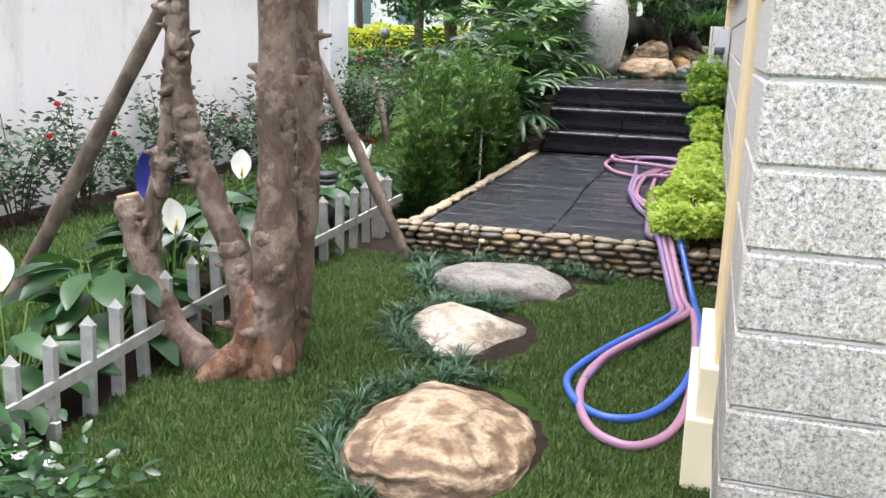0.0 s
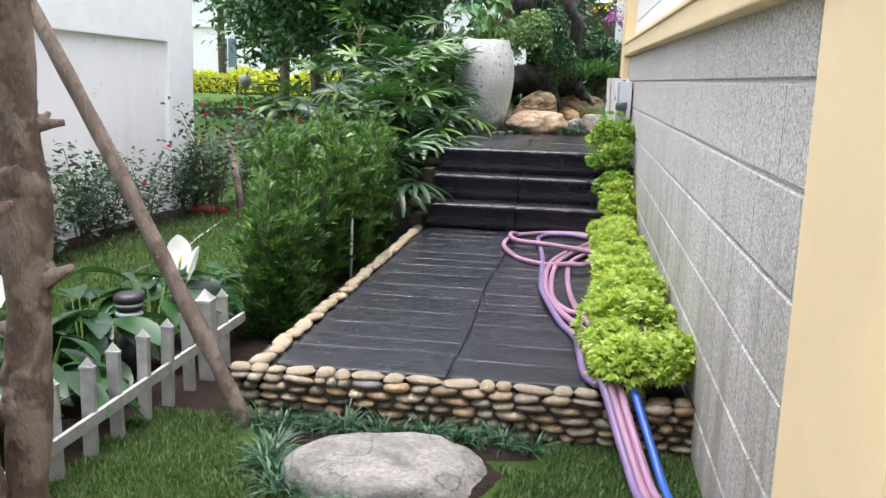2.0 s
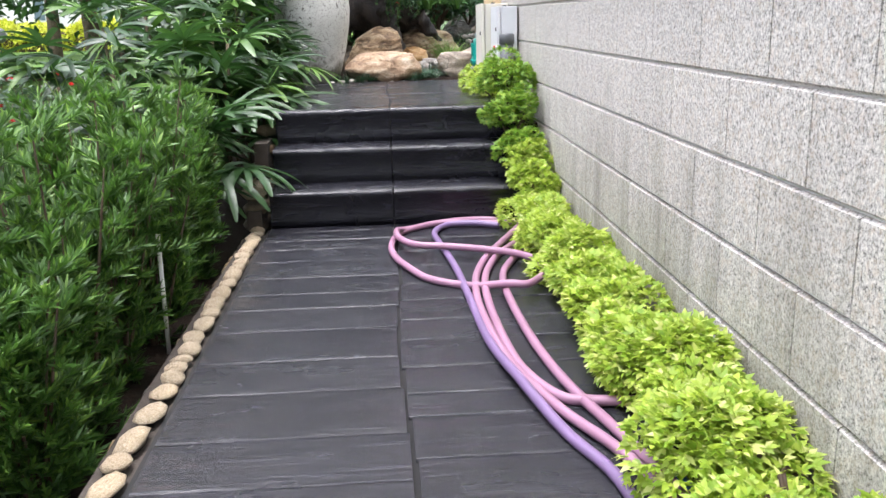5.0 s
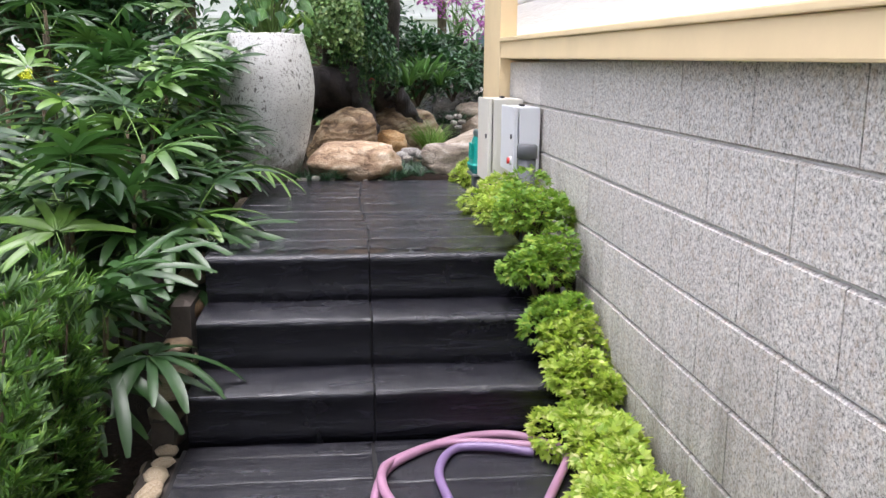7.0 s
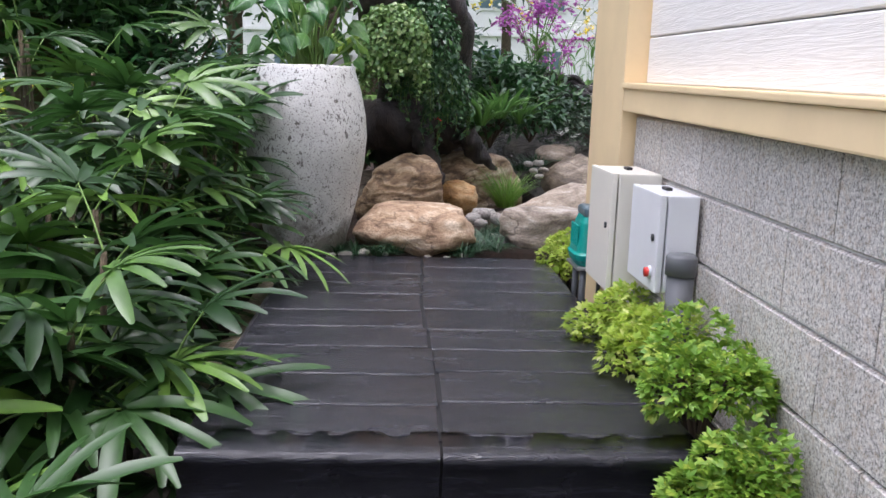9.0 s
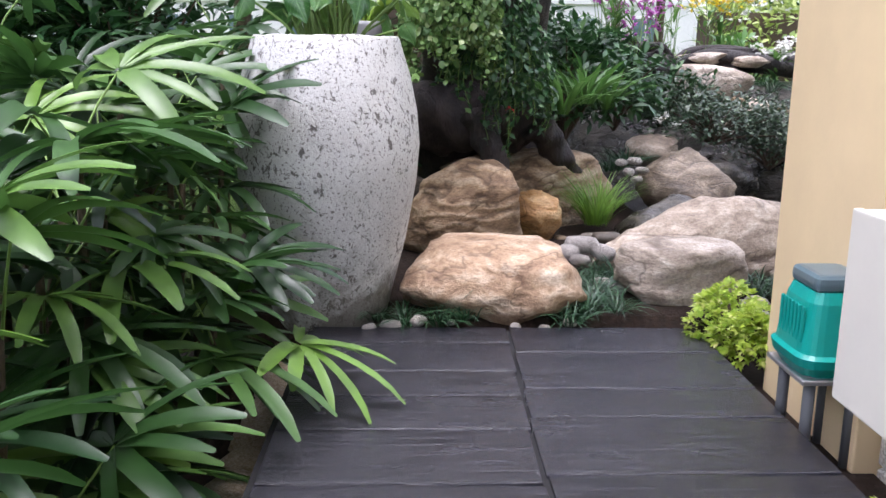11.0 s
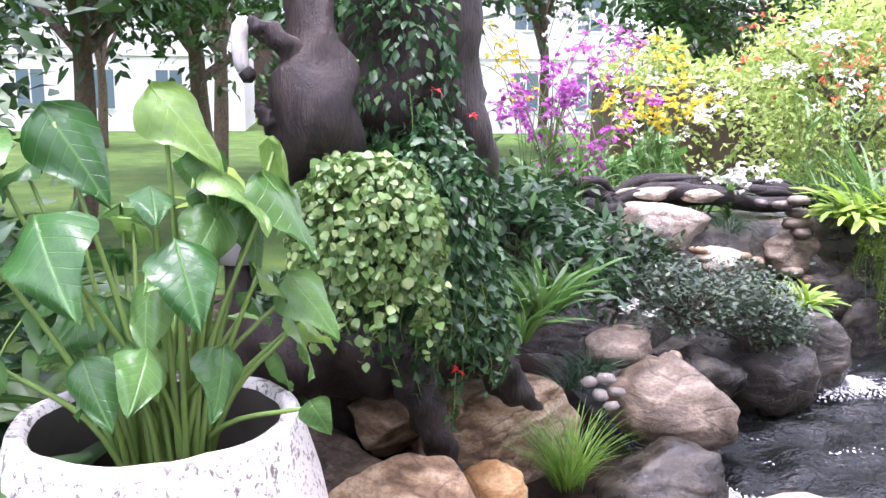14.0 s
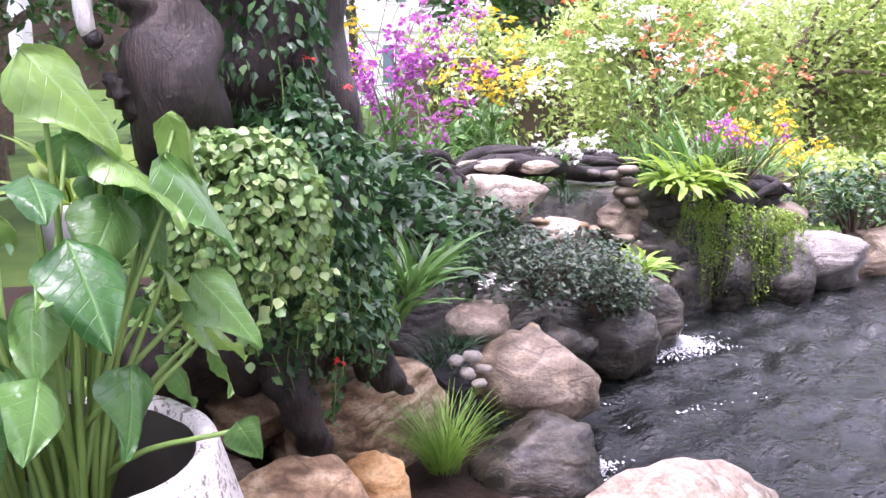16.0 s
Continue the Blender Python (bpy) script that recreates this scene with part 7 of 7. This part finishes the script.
# ---- orchids ----
def orchid(x, y, z, h, seed, petals, label, n_stems=5, leaves=16, dense=26, fl=0.03):
    rg = np.random.default_rng(seed)
    ob = thing("orchid", x, y, z, label=label, category="orchid", group="orchids on the bank")
    stems, P, D = [], [], []
    for k in range(n_stems):
        a = rg.uniform(0, 2 * np.pi)
        o = np.array([math.cos(a), math.sin(a), 0])
        top = o * h * rg.uniform(0.2, 0.55) + np.array([0, 0, h * rg.uniform(0.75, 1.1)])
        p = smooth_path([(0, 0, 0), tuple(top * np.array([0.3, 0.3, 0.6])), tuple(top), tuple(top + o * h * 0.22 + np.array([0, 0, -0.04]))], 16)
        stems.append(tube_arrays(p, 0.0035, 5, False))
        for i in range(dense):
            c = p[rg.integers(7, 16)] + rg.normal(0, 0.03, 3)
            face = rand_dirs(rg, 1, -0.3, 0.6)[0]
            for s in range(5):
                P.append(c)
                D.append(rand_dirs(rg, 1, -0.7, 0.7)[0] + face * 0.4)
    n = len(P)
    v, q = scatter(leaf_strip(fl, fl * 0.7, 2, 0.5, 0.2, "round"), turns(np.array(D), rg.uniform(-1, 1, n), rg.uniform(0.7, 1.2, n)), np.array(P))
    link_mesh("inflorescence", mesh_np("inflorescence", v, q), petals, ob)
    sv, sq, st = join_arrays(stems)
    link_mesh("stemwork", mesh_np("stemwork", sv, sq, st), M_STEM, ob)
    a = rg.uniform(0, 2 * np.pi, leaves)
    d = np.stack([np.cos(a) * 0.6, np.sin(a) * 0.6, rg.uniform(0.2, 1.2, leaves)], 1)
    loc = np.stack([0 * a, 0 * a, rg.uniform(0, h * 0.6, leaves)], 1)
    v, q = scatter(leaf_strip(0.24, 0.035, 4, 0.9, 0.35), turns(d, np.zeros(leaves), rg.uniform(0.7, 1.3, leaves)), loc)
    link_mesh("foliage", mesh_np("foliage", v, q), M_ORCHIDLEAF, ob)


PU, YE, WH, RE = "purple orchid in flower on the bank", "yellow orchid in flower on the bank", "white orchid in flower on the bank", "coral-red orchid in flower on the bank"
for k, (x, y, z, h, mt, lb) in enumerate([
    (1.45, 14.6, 1.7, 0.85, M_PETAL_PURPLE, PU), (1.5, 14.7, 1.7, 0.9, M_PETAL_PURPLE, PU), (1.75, 14.9, 1.6, 0.65, M_PETAL_PURPLE, PU), (1.55, 15.0, 1.75, 1.1, M_PETAL_PURPLE, PU), (2.0, 15.3, 1.6, 0.95, M_PETAL_PURPLE, PU),
    (1.75, 15.2, 1.7, 1.2, M_PETAL_YELLOW, YE), (2.55, 15.7, 1.7, 0.85, M_PETAL_YELLOW, YE), (2.7, 15.8, 1.7, 0.7, M_PETAL_YELLOW, YE),
    (1.6, 15.6, 1.6, 1.35, M_PETAL_WHITE, WH), (2.3, 15.9, 1.5, 1.3, M_PETAL_WHITE, WH), (2.8, 16.0, 1.4, 1.2, M_PETAL_WHITE, WH), (4.2, 15.7, 1.5, 1.3, M_PETAL_WHITE, WH), (4.45, 15.9, 1.5, 1.4, M_PETAL_WHITE, WH), (3.0, 15.2, 1.6, 0.4, M_PETAL_WHITE, WH),
    (3.95, 15.8, 1.5, 1.55, M_PETAL_ORANGE, RE), (5.0, 16.0, 1.4, 1.4, M_PETAL_ORANGE, RE), (5.4, 16.3, 1.3, 1.4, M_PETAL_ORANGE, RE),
    (4.9, 15.2, 1.45, 0.7, M_PETAL_YELLOW, YE), (5.5, 15.4, 1.3, 0.6, M_PETAL_YELLOW, YE), (4.6, 15.1, 1.5, 0.55, M_PETAL_PURPLE, PU)]):
    orchid(x, y, z, h, 900 + k, mt, lb, dense=10 if mt is M_PETAL_ORANGE else 17, fl=0.036)
for k, (x, y, h) in enumerate([(1.7, 15.1, 0.8), (2.15, 15.5, 0.8), (3.9, 15.3, 1.0), (4.4, 15.4, 1.1), (2.9, 15.7, 0.9), (1.3, 15.4, 1.0), (5.0, 15.6, 1.0), (1.05, 14.9, 0.9)]):
    strap_plant("orchid_leaves", x, y, 1.45, 70, h * 0.75, 0.03, 930 + k, M_ORCHIDLEAF, "tall clump of orchid leaves on the bank", "orchid", 0.7, 0.8, 0.16)

# driftwood along the bank top
def driftwood(x, y, z, length, r, rz, seed):
    ob = thing("driftwood", x, y, z, rz=rz, label="dark weathered driftwood log on the bank", category="driftwood", group="driftwood on the bank")
    for k in range(13):
        rg = np.random.default_rng(seed + k)
        p = smooth_path([(-length / 2 * rg.uniform(0.6, 1), rg.normal(0, 0.1), rg.uniform(-0.02, 0.08)), (-length * 0.15, rg.normal(0, 0.1), rg.uniform(0.02, 0.2)), (length * 0.2, rg.normal(0, 0.1), rg.uniform(0.0, 0.2)), (length / 2 * rg.uniform(0.6, 1), rg.normal(0, 0.12), rg.uniform(-0.03, 0.14))], 22)
        rad = r * np.interp(np.linspace(0, 1, 22), [0, 0.3, 0.7, 1], [0.4, 1, 0.9, 0.25]) * (0.92 ** k) * (1 + 0.1 * rg.normal(size=22))
        v, q, t = tube_arrays(p, rad, 12, True, 0.14, seed + k)
        link_mesh("limb", mesh_np("limb", v, q, t), M_DRIFT_BLACK, ob)


driftwood(2.85, 15.32, 1.70, 2.6, 0.06, 6, 950)
driftwood(1.75, 15.1, 1.72, 0.9, 0.07, -5, 960)
driftwood(4.5, 15.0, 1.45, 0.9, 0.08, 0, 970)


# white water: a broken scatter of froth
def foam(x, y, a, b, n, seed, label, rz=0.0, high=0.03):
    rg = np.random.default_rng(seed)
    r = np.abs(rg.normal(0, 0.5, n))
    t = rg.uniform(0, 2 * np.pi, n)
    px, py = r * np.cos(t) * a, r * np.sin(t) * b
    loc = np.stack([px * math.cos(rz) - py * math.sin(rz), px * math.sin(rz) + py * math.cos(rz), 0.002 + high * np.exp(-r * 2.2) * rg.uniform(0, 1, n)], 1)
    d = rand_dirs(rg, n, -0.25, 0.25)
    v, q = scatter(leaf_strip(0.017, 0.010, 2, 0.5, 0.2, "round"), turns(d, rg.uniform(-0.3, 0.3, n), rg.uniform(0.4, 1.5, n)), loc)
    ob = link_mesh("white_water", mesh_np("white_water", v, q), M_FOAM, m=pose(x, y, 0.732))
    tagged(ob, label, "water", kind="stuff")


foam(3.12, 14.08, 0.36, 0.24, 8000, 1, "white churning water at the foot of a small cascade", -0.2, 0.12)
foam(1.76, 12.75, 0.16, 0.26, 600, 2, "white water beside the wet boulder")
foam(2.05, 13.42, 0.30, 0.05, 180, 3, "streak of white water under the boulders", -0.3)
foam(2.6, 13.1, 0.6, 0.06, 60, 4, "thin streak of froth on the pond", 0.1)

# ---- farther off: trees, hedges, a building ----
def big_tree(x, y, h, crown, n, seed, material, label, leaf_size=0.14, trunk_r=0.12, clumps=46, low=0.45):
    rg = np.random.default_rng(seed)
    z = float(ground_z(x, y))
    ob = thing("tree", x, y, z, label=label, category="tree", group="trees round the garden")
    top = np.array([rg.normal(0, 0.2), rg.normal(0, 0.2), h * 0.62])
    p = smooth_path([(0, 0, -0.1), (rg.normal(0, 0.08), rg.normal(0, 0.08), h * 0.3), tuple(top)], 14)
    v, q, t = tube_arrays(p, np.linspace(trunk_r, trunk_r * 0.55, 14) * 0.75, 12, True, 0.1, seed)
    link_mesh("trunk", mesh_np("trunk", v, q, t), M_CANE, ob)
    c = rand_dirs(rg, clumps, -0.7, 1.0) * (rg.uniform(0.25, 1.0, clumps) ** 0.5)[:, None] * np.array([crown, crown, h * (1 - low) / 2]) + np.array([0, 0, h * (1 + low) / 2])
    limbs = []
    for k in range(min(14, clumps)):
        a = p[rg.integers(6, 13)]
        limbs.append(tube_arrays(smooth_path([tuple(a), tuple((a + c[k]) / 2 + np.array([0, 0, 0.1])), tuple(c[k])], 8), np.linspace(trunk_r * 0.4, trunk_r * 0.1, 8), 7, False))
    lv, lq, lt = join_arrays(limbs)
    link_mesh("limbwork", mesh_np("limbwork", lv, lq, lt), M_POLE, ob)
    i = rg.integers(0, clumps, n)
    loc = c[i] + rg.normal(0, crown * 0.17, (n, 3))
    v, q = scatter(leaf_strip(leaf_size, leaf_size * 0.48, 2, 0.5, 0.2), turns(rand_dirs(rg, n, -0.9, 0.6), rg.uniform(-1, 1, n), rg.uniform(0.6, 1.35, n)), loc)
    link_mesh("crown", mesh_np("crown", v, q), material, ob)


DK, LT = "dark green broad-leaved tree behind the palms", "light green leafy tree beyond the garden"
for k, (x, y, h, cr, n, mt, lb, ls, low) in enumerate([
    (-2.6, 12.6, 4.6, 1.4, 30000, M_TREELEAF, DK, 0.10, 0.10), (-3.4, 14.6, 5.5, 1.7, 24000, M_TREELEAF, DK, 0.12, 0.12), (-2.3, 19.0, 6.2, 2.2, 15000, M_TREELEAF, DK, 0.13, 0.22), (-1.2, 21.5, 6.5, 2.1, 13000, M_TREELEAF, DK, 0.14, 0.24),
    (-6.2, 21.0, 6.5, 1.6, 5000, M_TREELEAF, "slender dark green tree on the back lawn", 0.2, 0.35), (-11.5, 30.0, 8.0, 2.6, 5000, M_TREELEAF, "dark green tree on the back lawn", 0.28, 0.3),
    (-1.5, 27.0, 8.5, 3.0, 7000, M_TREELEAF, "dark green tree beyond the garden", 0.26, 0.4), (3.0, 30.0, 9.0, 3.2, 7000, M_TREELEAF, "dark green tree beyond the garden", 0.28, 0.4), (10.5, 28.0, 6.0, 3.0, 7000, M_TREELEAF, "dark green tree beyond the garden", 0.28, 0.35),
    (7.6, 20.5, 3.2, 1.5, 12000, M_TREELIGHT, LT, 0.10, -0.05), (9.6, 19.5, 3.3, 1.7, 14000, M_TREELIGHT, LT, 0.10, -0.05), (11.5, 18.5, 3.3, 2.0, 14000, M_TREELIGHT, LT, 0.10, -0.05), (14.5, 19.0, 3.6, 2.4, 14000, M_TREELIGHT, LT, 0.12, -0.05), (17.5, 15.5, 3.6, 2.4, 6000, M_TREELIGHT, LT, 0.2, -0.05),
    (-16.5, 33.0, 8.5, 3.0, 5000, M_TREELEAF, "dark green tree on the back lawn", 0.3, 0.3), (-5.5, 36.0, 8.0, 2.4, 4500, M_TREELEAF, "dark green tree in front of the white house", 0.28, 0.45), (7.0, 34.0, 9.0, 3.0, 5000, M_TREELEAF, "dark green tree beyond the garden", 0.3, 0.35)]):
    big_tree(x, y, h, cr, n, 1000 + k, mt, lb, ls, 0.10 + h * 0.012, 46, low)


def hedge(x0, x1, y, z, h, d, n, seed, material, label, leaf=0.09):
    rg = np.random.default_rng(seed)
    ob = thing("hedge", x0, y, z, label=label, category="hedge")
    L = x1 - x0
    # solid dark box stands in for the twigs and shade behind the leaves
    part("dark_core", bm_box(0.05, L - 0.05, -d * 0.35, d * 0.35, -0.05, h * 0.8), M_STALK_DARK, ob)
    u = rg.uniform(0, L, n)
    a = rg.uniform(0, np.pi, n)
    r = rg.uniform(0.85, 1.08, n) * (1 + 0.12 * np.sin(u * 2.7 + seed) + 0.08 * np.sin(u * 6.1))
    loc = np.stack([u, np.cos(a) * d / 2 * r, np.abs(np.sin(a)) ** 0.6 * h * r], 1)
    v, q = scatter(leaf_strip(leaf, leaf * 0.5, 2, 0.4, 0.2), turns(np.stack([0 * u, np.cos(a), np.sin(a)], 1) + rand_dirs(rg, n), rg.uniform(-1, 1, n), rg.uniform(0.7, 1.3, n)), loc)
    link_mesh("foliage", mesh_np("foliage", v, q), material, ob)


hedge(-14, -6.5, 27.0, 0.8, 0.7, 1.2, 7000, 1101, M_HEDGE_YELLOW, "bright yellow-green clipped hedge on the back lawn", 0.14)
hedge(-9, -2.5, 14.6, 0.6, 0.35, 0.5, 6000, 1102, M_YEW, "low dark green hedge across the lawn", 0.07)
hedge(5.6, 12, 17.2, 0.8, 0.7, 0.9, 5000, 1103, M_TREELIGHT, "light green hedge beyond the pond", 0.1)

hedge(5.5, 26, 25.0, 0.85, 2.3, 1.6, 15000, 1104, M_TREELIGHT, "tall light green hedge at the back of the garden", 0.16)
hedge(-45, 45, 66.0, 1.0, 8.0, 3.0, 12000, 1106, M_TREELEAF, "dark green line of trees far behind the houses", 0.7)
hedge(0.2, 3.6, 17.6, 0.8, 1.0, 0.8, 5000, 1105, M_ORCHIDLEAF, "leafy green hedge behind the orchids", 0.11)


def small_garden_light(x, y):
    ob = thing("garden_light", x, y, float(ground_z(x, y)), label="small dark globe garden light on a short stem", category="lamp")
    tube("stem", [(0, 0, 0), (0, 0, 0.35)], 0.015, M_BLACK, ob, 8)
    tube("globe", [(0, 0, 0.34), (0, 0, 0.38), (0, 0, 0.46), (0, 0, 0.54), (0, 0, 0.57)], [0.04, 0.09, 0.11, 0.08, 0.02], M_GREYPVC, ob, 14)


small_garden_light(-5.4, 16.5)


def red_tool():
    ob = thing("garden_tool", -2.83, 8.95, 0.03, rz=-35, label="red long-handled garden tool lying against a pole", category="tool")
    part("head", bm_box(-0.2, 0.2, -0.09, 0.09, 0.0, 0.07, 0.02), M_RED, ob, "red plastic head")
    tube("handle", [(-0.1, 0, 0.05), (-0.5, 0.2, 0.7)], 0.014, M_CUT, ob, 8, "wooden handle")


red_tool()
ob = tube("prop_pole", [(-2.55, 9.15, 0.0), (-2.95, 9.75, 0.75)], [0.045, 0.035], M_POLE, None, 10)
tagged(ob, "short wooden prop pole on the back lawn", "pole", "poles propping the tree")
ob = tube("rope_line", [(-1.6, 4.6, 0.04), (-2.3, 7.5, 0.06), (-2.7, 9.6, 0.05)], 0.006, M_STEELBAND, None, 5)
tagged(ob, "thin pale cord lying across the lawn", "cord")


def white_house(x, y, w, d, storeys):
    z = float(ground_z(x, y))
    ob = thing("white_house", x, y, z, label="distant white two-storey house with tall windows", category="house")
    h = storeys * 3.2
    part("wall", bm_box(0, w, 0, d, -0.3, h), M_WHITE, ob)
    bm = bmesh.new()
    pts = [bm.verts.new(p) for p in ((-0.6, -0.6, h), (w + 0.6, -0.6, h), (w + 0.6, d + 0.6, h), (-0.6, d + 0.6, h))]
    r = [bm.verts.new((w * 0.2, d / 2, h + 2.4)), bm.verts.new((w * 0.8, d / 2, h + 2.4))]
    bm.faces.new((pts[0], pts[1], r[1], r[0]))
    bm.faces.new((pts[1], pts[2], r[1]))
    bm.faces.new((pts[2], pts[3], r[0], r[1]))
    bm.faces.new((pts[3], pts[0], r[0]))
    bm.faces.new(pts[::-1])
    part("roof", bm, M_ROCK_BROWN, ob, "brown hipped roof")
    for s in range(storeys):
        k = 0
        while 1.5 + k * 2.6 < w - 1.5:
            px = 1.5 + k * 2.6
            win = part("window", bm_box(px - 0.6, px + 0.6, -0.06, 0.02, s * 3.2 + 0.8, s * 3.2 + 2.5, 0.02), M_WHITE, ob)
            part("pane", bm_box(px - 0.5, px - 0.03, -0.075, -0.05, s * 3.2 + 0.9, s * 3.2 + 2.4), M_SMOKE, win, "dark window pane")
            part("pane", bm_box(px + 0.03, px + 0.5, -0.075, -0.05, s * 3.2 + 0.9, s * 3.2 + 2.4), M_SMOKE, win, "dark window pane")
            k += 1
        part("string_course", bm_box(-0.1, w + 0.1, -0.1, 0.02, s * 3.2 + 2.95, s * 3.2 + 3.1), M_WHITE, ob)


white_house(-22, 46, 20, 10, 2)
white_house(2.5, 44, 13, 8, 2)

# ---- pieces of walls, path and stone edging ----
full = block_mesh(BLOCK, COURSE, 0.05, "block")
full.materials.append(M_GRANITE)
for y0, y1, zc, h in SIDE_BLOCKS:
    if y1 - y0 > BLOCK - 0.01:
        me = full
    else:
        me = block_mesh(y1 - y0, h, 0.05, "block")
        me.materials.append(M_GRANITE)
    link_mesh("block", me, None, wall_house, m=pose(0, (y0 + y1) / 2 - 5, zc))

PIER_COURSE, PIER_TOP = 0.178, 1.195
for r in range(-6, 4):
    z0 = PIER_TOP + r * PIER_COURSE
    if z0 + PIER_COURSE > 1.62:
        continue
    link_mesh("block", pier_block(0.0, 0.62, 0.0, 0.69, z0, z0 + PIER_COURSE), M_GRANITE, wall_pier)
    for k in range(5):
        link_mesh("block", pier_block(0.622 + k * 0.62, 1.238 + k * 0.62, 0.0, 0.1, z0, z0 + PIER_COURSE), M_GRANITE, wall_pier)

plank_field(deck, 4.05, STEP_Y - 0.0, DECK_Z, 21, 0.23)
plank_field(landing, LAND_Y0, LAND_Y1, LAND_Z, 22, 0.25)

PEBBLES = pebble_variants(8, 71)
for me in PEBBLES:
    me.materials.append(M_PEBBLE)
CAPS = pebble_variants(6, 72)
for me in CAPS:
    me.materials.append(M_CAPSTONE)
PALE = pebble_variants(6, 73)
for me in PALE:
    me.materials.append(M_PEBBLE_PALE)
rg = np.random.default_rng(33)


def lay(parent, along, x0, x1, fixed, z, h, length, depth, caps=False, proud=0.0):
    """A course of stones from x0 to x1, along x or y."""
    p = x0
    while p < x1:
        L = length * rg.uniform(0.5, 1.5)
        c = p + L / 2
        hh = h * rg.uniform(0.75, 1.2)
        src = CAPS if caps else PEBBLES
        me = src[int(rg.integers(0, len(src)))]
        turn = rg.uniform(-9, 9)
        pos = (c, fixed + rg.uniform(-0.008, 0.008) - proud, z) if along == "x" else (fixed + rg.uniform(-0.008, 0.008), c, z)
        s = Matrix.Diagonal((L * 0.51, depth * 0.66, hh * 1.0, 1))
        link_mesh("stone", me, None, parent, m=pose(*pos, rg.uniform(-8, 8), rg.uniform(-7, 7), turn + (0 if along == "x" else 90)) @ s)
        p += L * 0.98


for r in range(6):
    lay(retaining, "x", -0.56, 1.2, 0.0, 0.03 + r * 0.036, 0.033, 0.09, 0.08)
lay(retaining, "x", -0.57, 0.98, 0.03, 0.234, 0.034, 0.115, 0.085, True)
lay(retaining, "x", 0.98, 1.2, 0.03, 0.225, 0.04, 0.09, 0.085)
lay(retaining, "y", 0.05, 3.6, -0.47, 0.235, 0.036, 0.13, 0.085, True)
for r in range(4):
    lay(retaining, "y", 0.0, 3.6, -0.53, 0.02 + r * 0.05, 0.05, 0.12, 0.085)
for r in range(6):
    lay(step_side, "y", 0.02 + 0.25 * max(0, r - 2), 3.2, 0.0, 0.24 + r * 0.09, 0.075, 0.17, 0.15, r in (2, 5))

# loose pebbles round the pond
LOOSE = [(0.73, 11.69, 0.97, 0.085), (0.66, 11.62, 0.95, 0.07), (0.82, 11.62, 0.95, 0.08), (0.70, 11.55, 0.93, 0.05), (0.76, 11.4, 0.86, 0.06), (0.82, 11.32, 0.86, 0.065), (0.72, 11.28, 0.85, 0.05), (0.55, 10.9, 0.84, 0.03), (-0.02, 10.88, 0.85, 0.04), (0.1, 10.9, 0.84, 0.025), (-0.12, 10.86, 0.84, 0.045), (-0.2, 10.83, 0.84, 0.03), (0.34, 10.87, 0.83, 0.03), (0.45, 10.86, 0.83, 0.025), (1.2, 10.95, 0.85, 0.06), (1.28, 11.05, 0.85, 0.06), (1.34, 11.12, 0.86, 0.055), (1.22, 11.05, 0.87, 0.05), (1.3, 10.95, 0.85, 0.04), (1.16, 10.88, 0.83, 0.045), (1.3, 13.06, 1.2, 0.05), (1.22, 13.06, 1.19, 0.045), (1.26, 13.02, 1.14, 0.05), (1.34, 13.02, 1.15, 0.045), (1.3, 12.98, 1.10, 0.04)]
for k, (x, y, z, r) in enumerate(LOOSE):
    me = PALE[k % 6]
    ob = link_mesh("pebble", me, None, m=pose(x, y, z, k * 7 % 15, 0, k * 53) @ Matrix.Diagonal((r, r * 0.95, r, 1)))
    tagged(ob, "smooth pale river pebble beside the boulders", "pebble", "pebbles round the pond")
STACK = [(0.98, 12.28, 0.88, 0.09), (0.9, 12.35, 0.86, 0.08), (1.06, 12.22, 0.84, 0.10), (1.15, 12.3, 0.87, 0.08), (0.84, 12.28, 0.82, 0.09), (0.95, 12.18, 0.80, 0.10), (1.1, 12.12, 0.79, 0.09), (0.76, 12.42, 0.84, 0.06), (3.36, 14.9, 1.69, 0.10), (3.34, 14.88, 1.62, 0.11), (3.36, 14.86, 1.56, 0.11), (3.32, 14.85, 1.79, 0.08), (3.24, 14.92, 1.75, 0.08), (3.10, 14.95, 1.76, 0.07), (2.48, 14.6, 1.50, 0.07), (2.80, 14.62, 1.45, 0.08), (2.9, 14.6, 1.42, 0.07), (3.28, 14.8, 1.30, 0.09), (3.4, 14.8, 1.24, 0.08), (1.75, 13.3, 1.22, 0.05)]
for k, (x, y, z, r) in enumerate(STACK):
    me = PEBBLES[k % 8]
    ob = link_mesh("cobble", me, None, m=pose(x, y, z, k * 5 % 12, 0, k * 61) @ Matrix.Diagonal((r, r * 0.9, r * 0.8, 1)))
    tagged(ob, "flat brown river cobble stacked beside the water", "pebble", "cobbles round the pond")
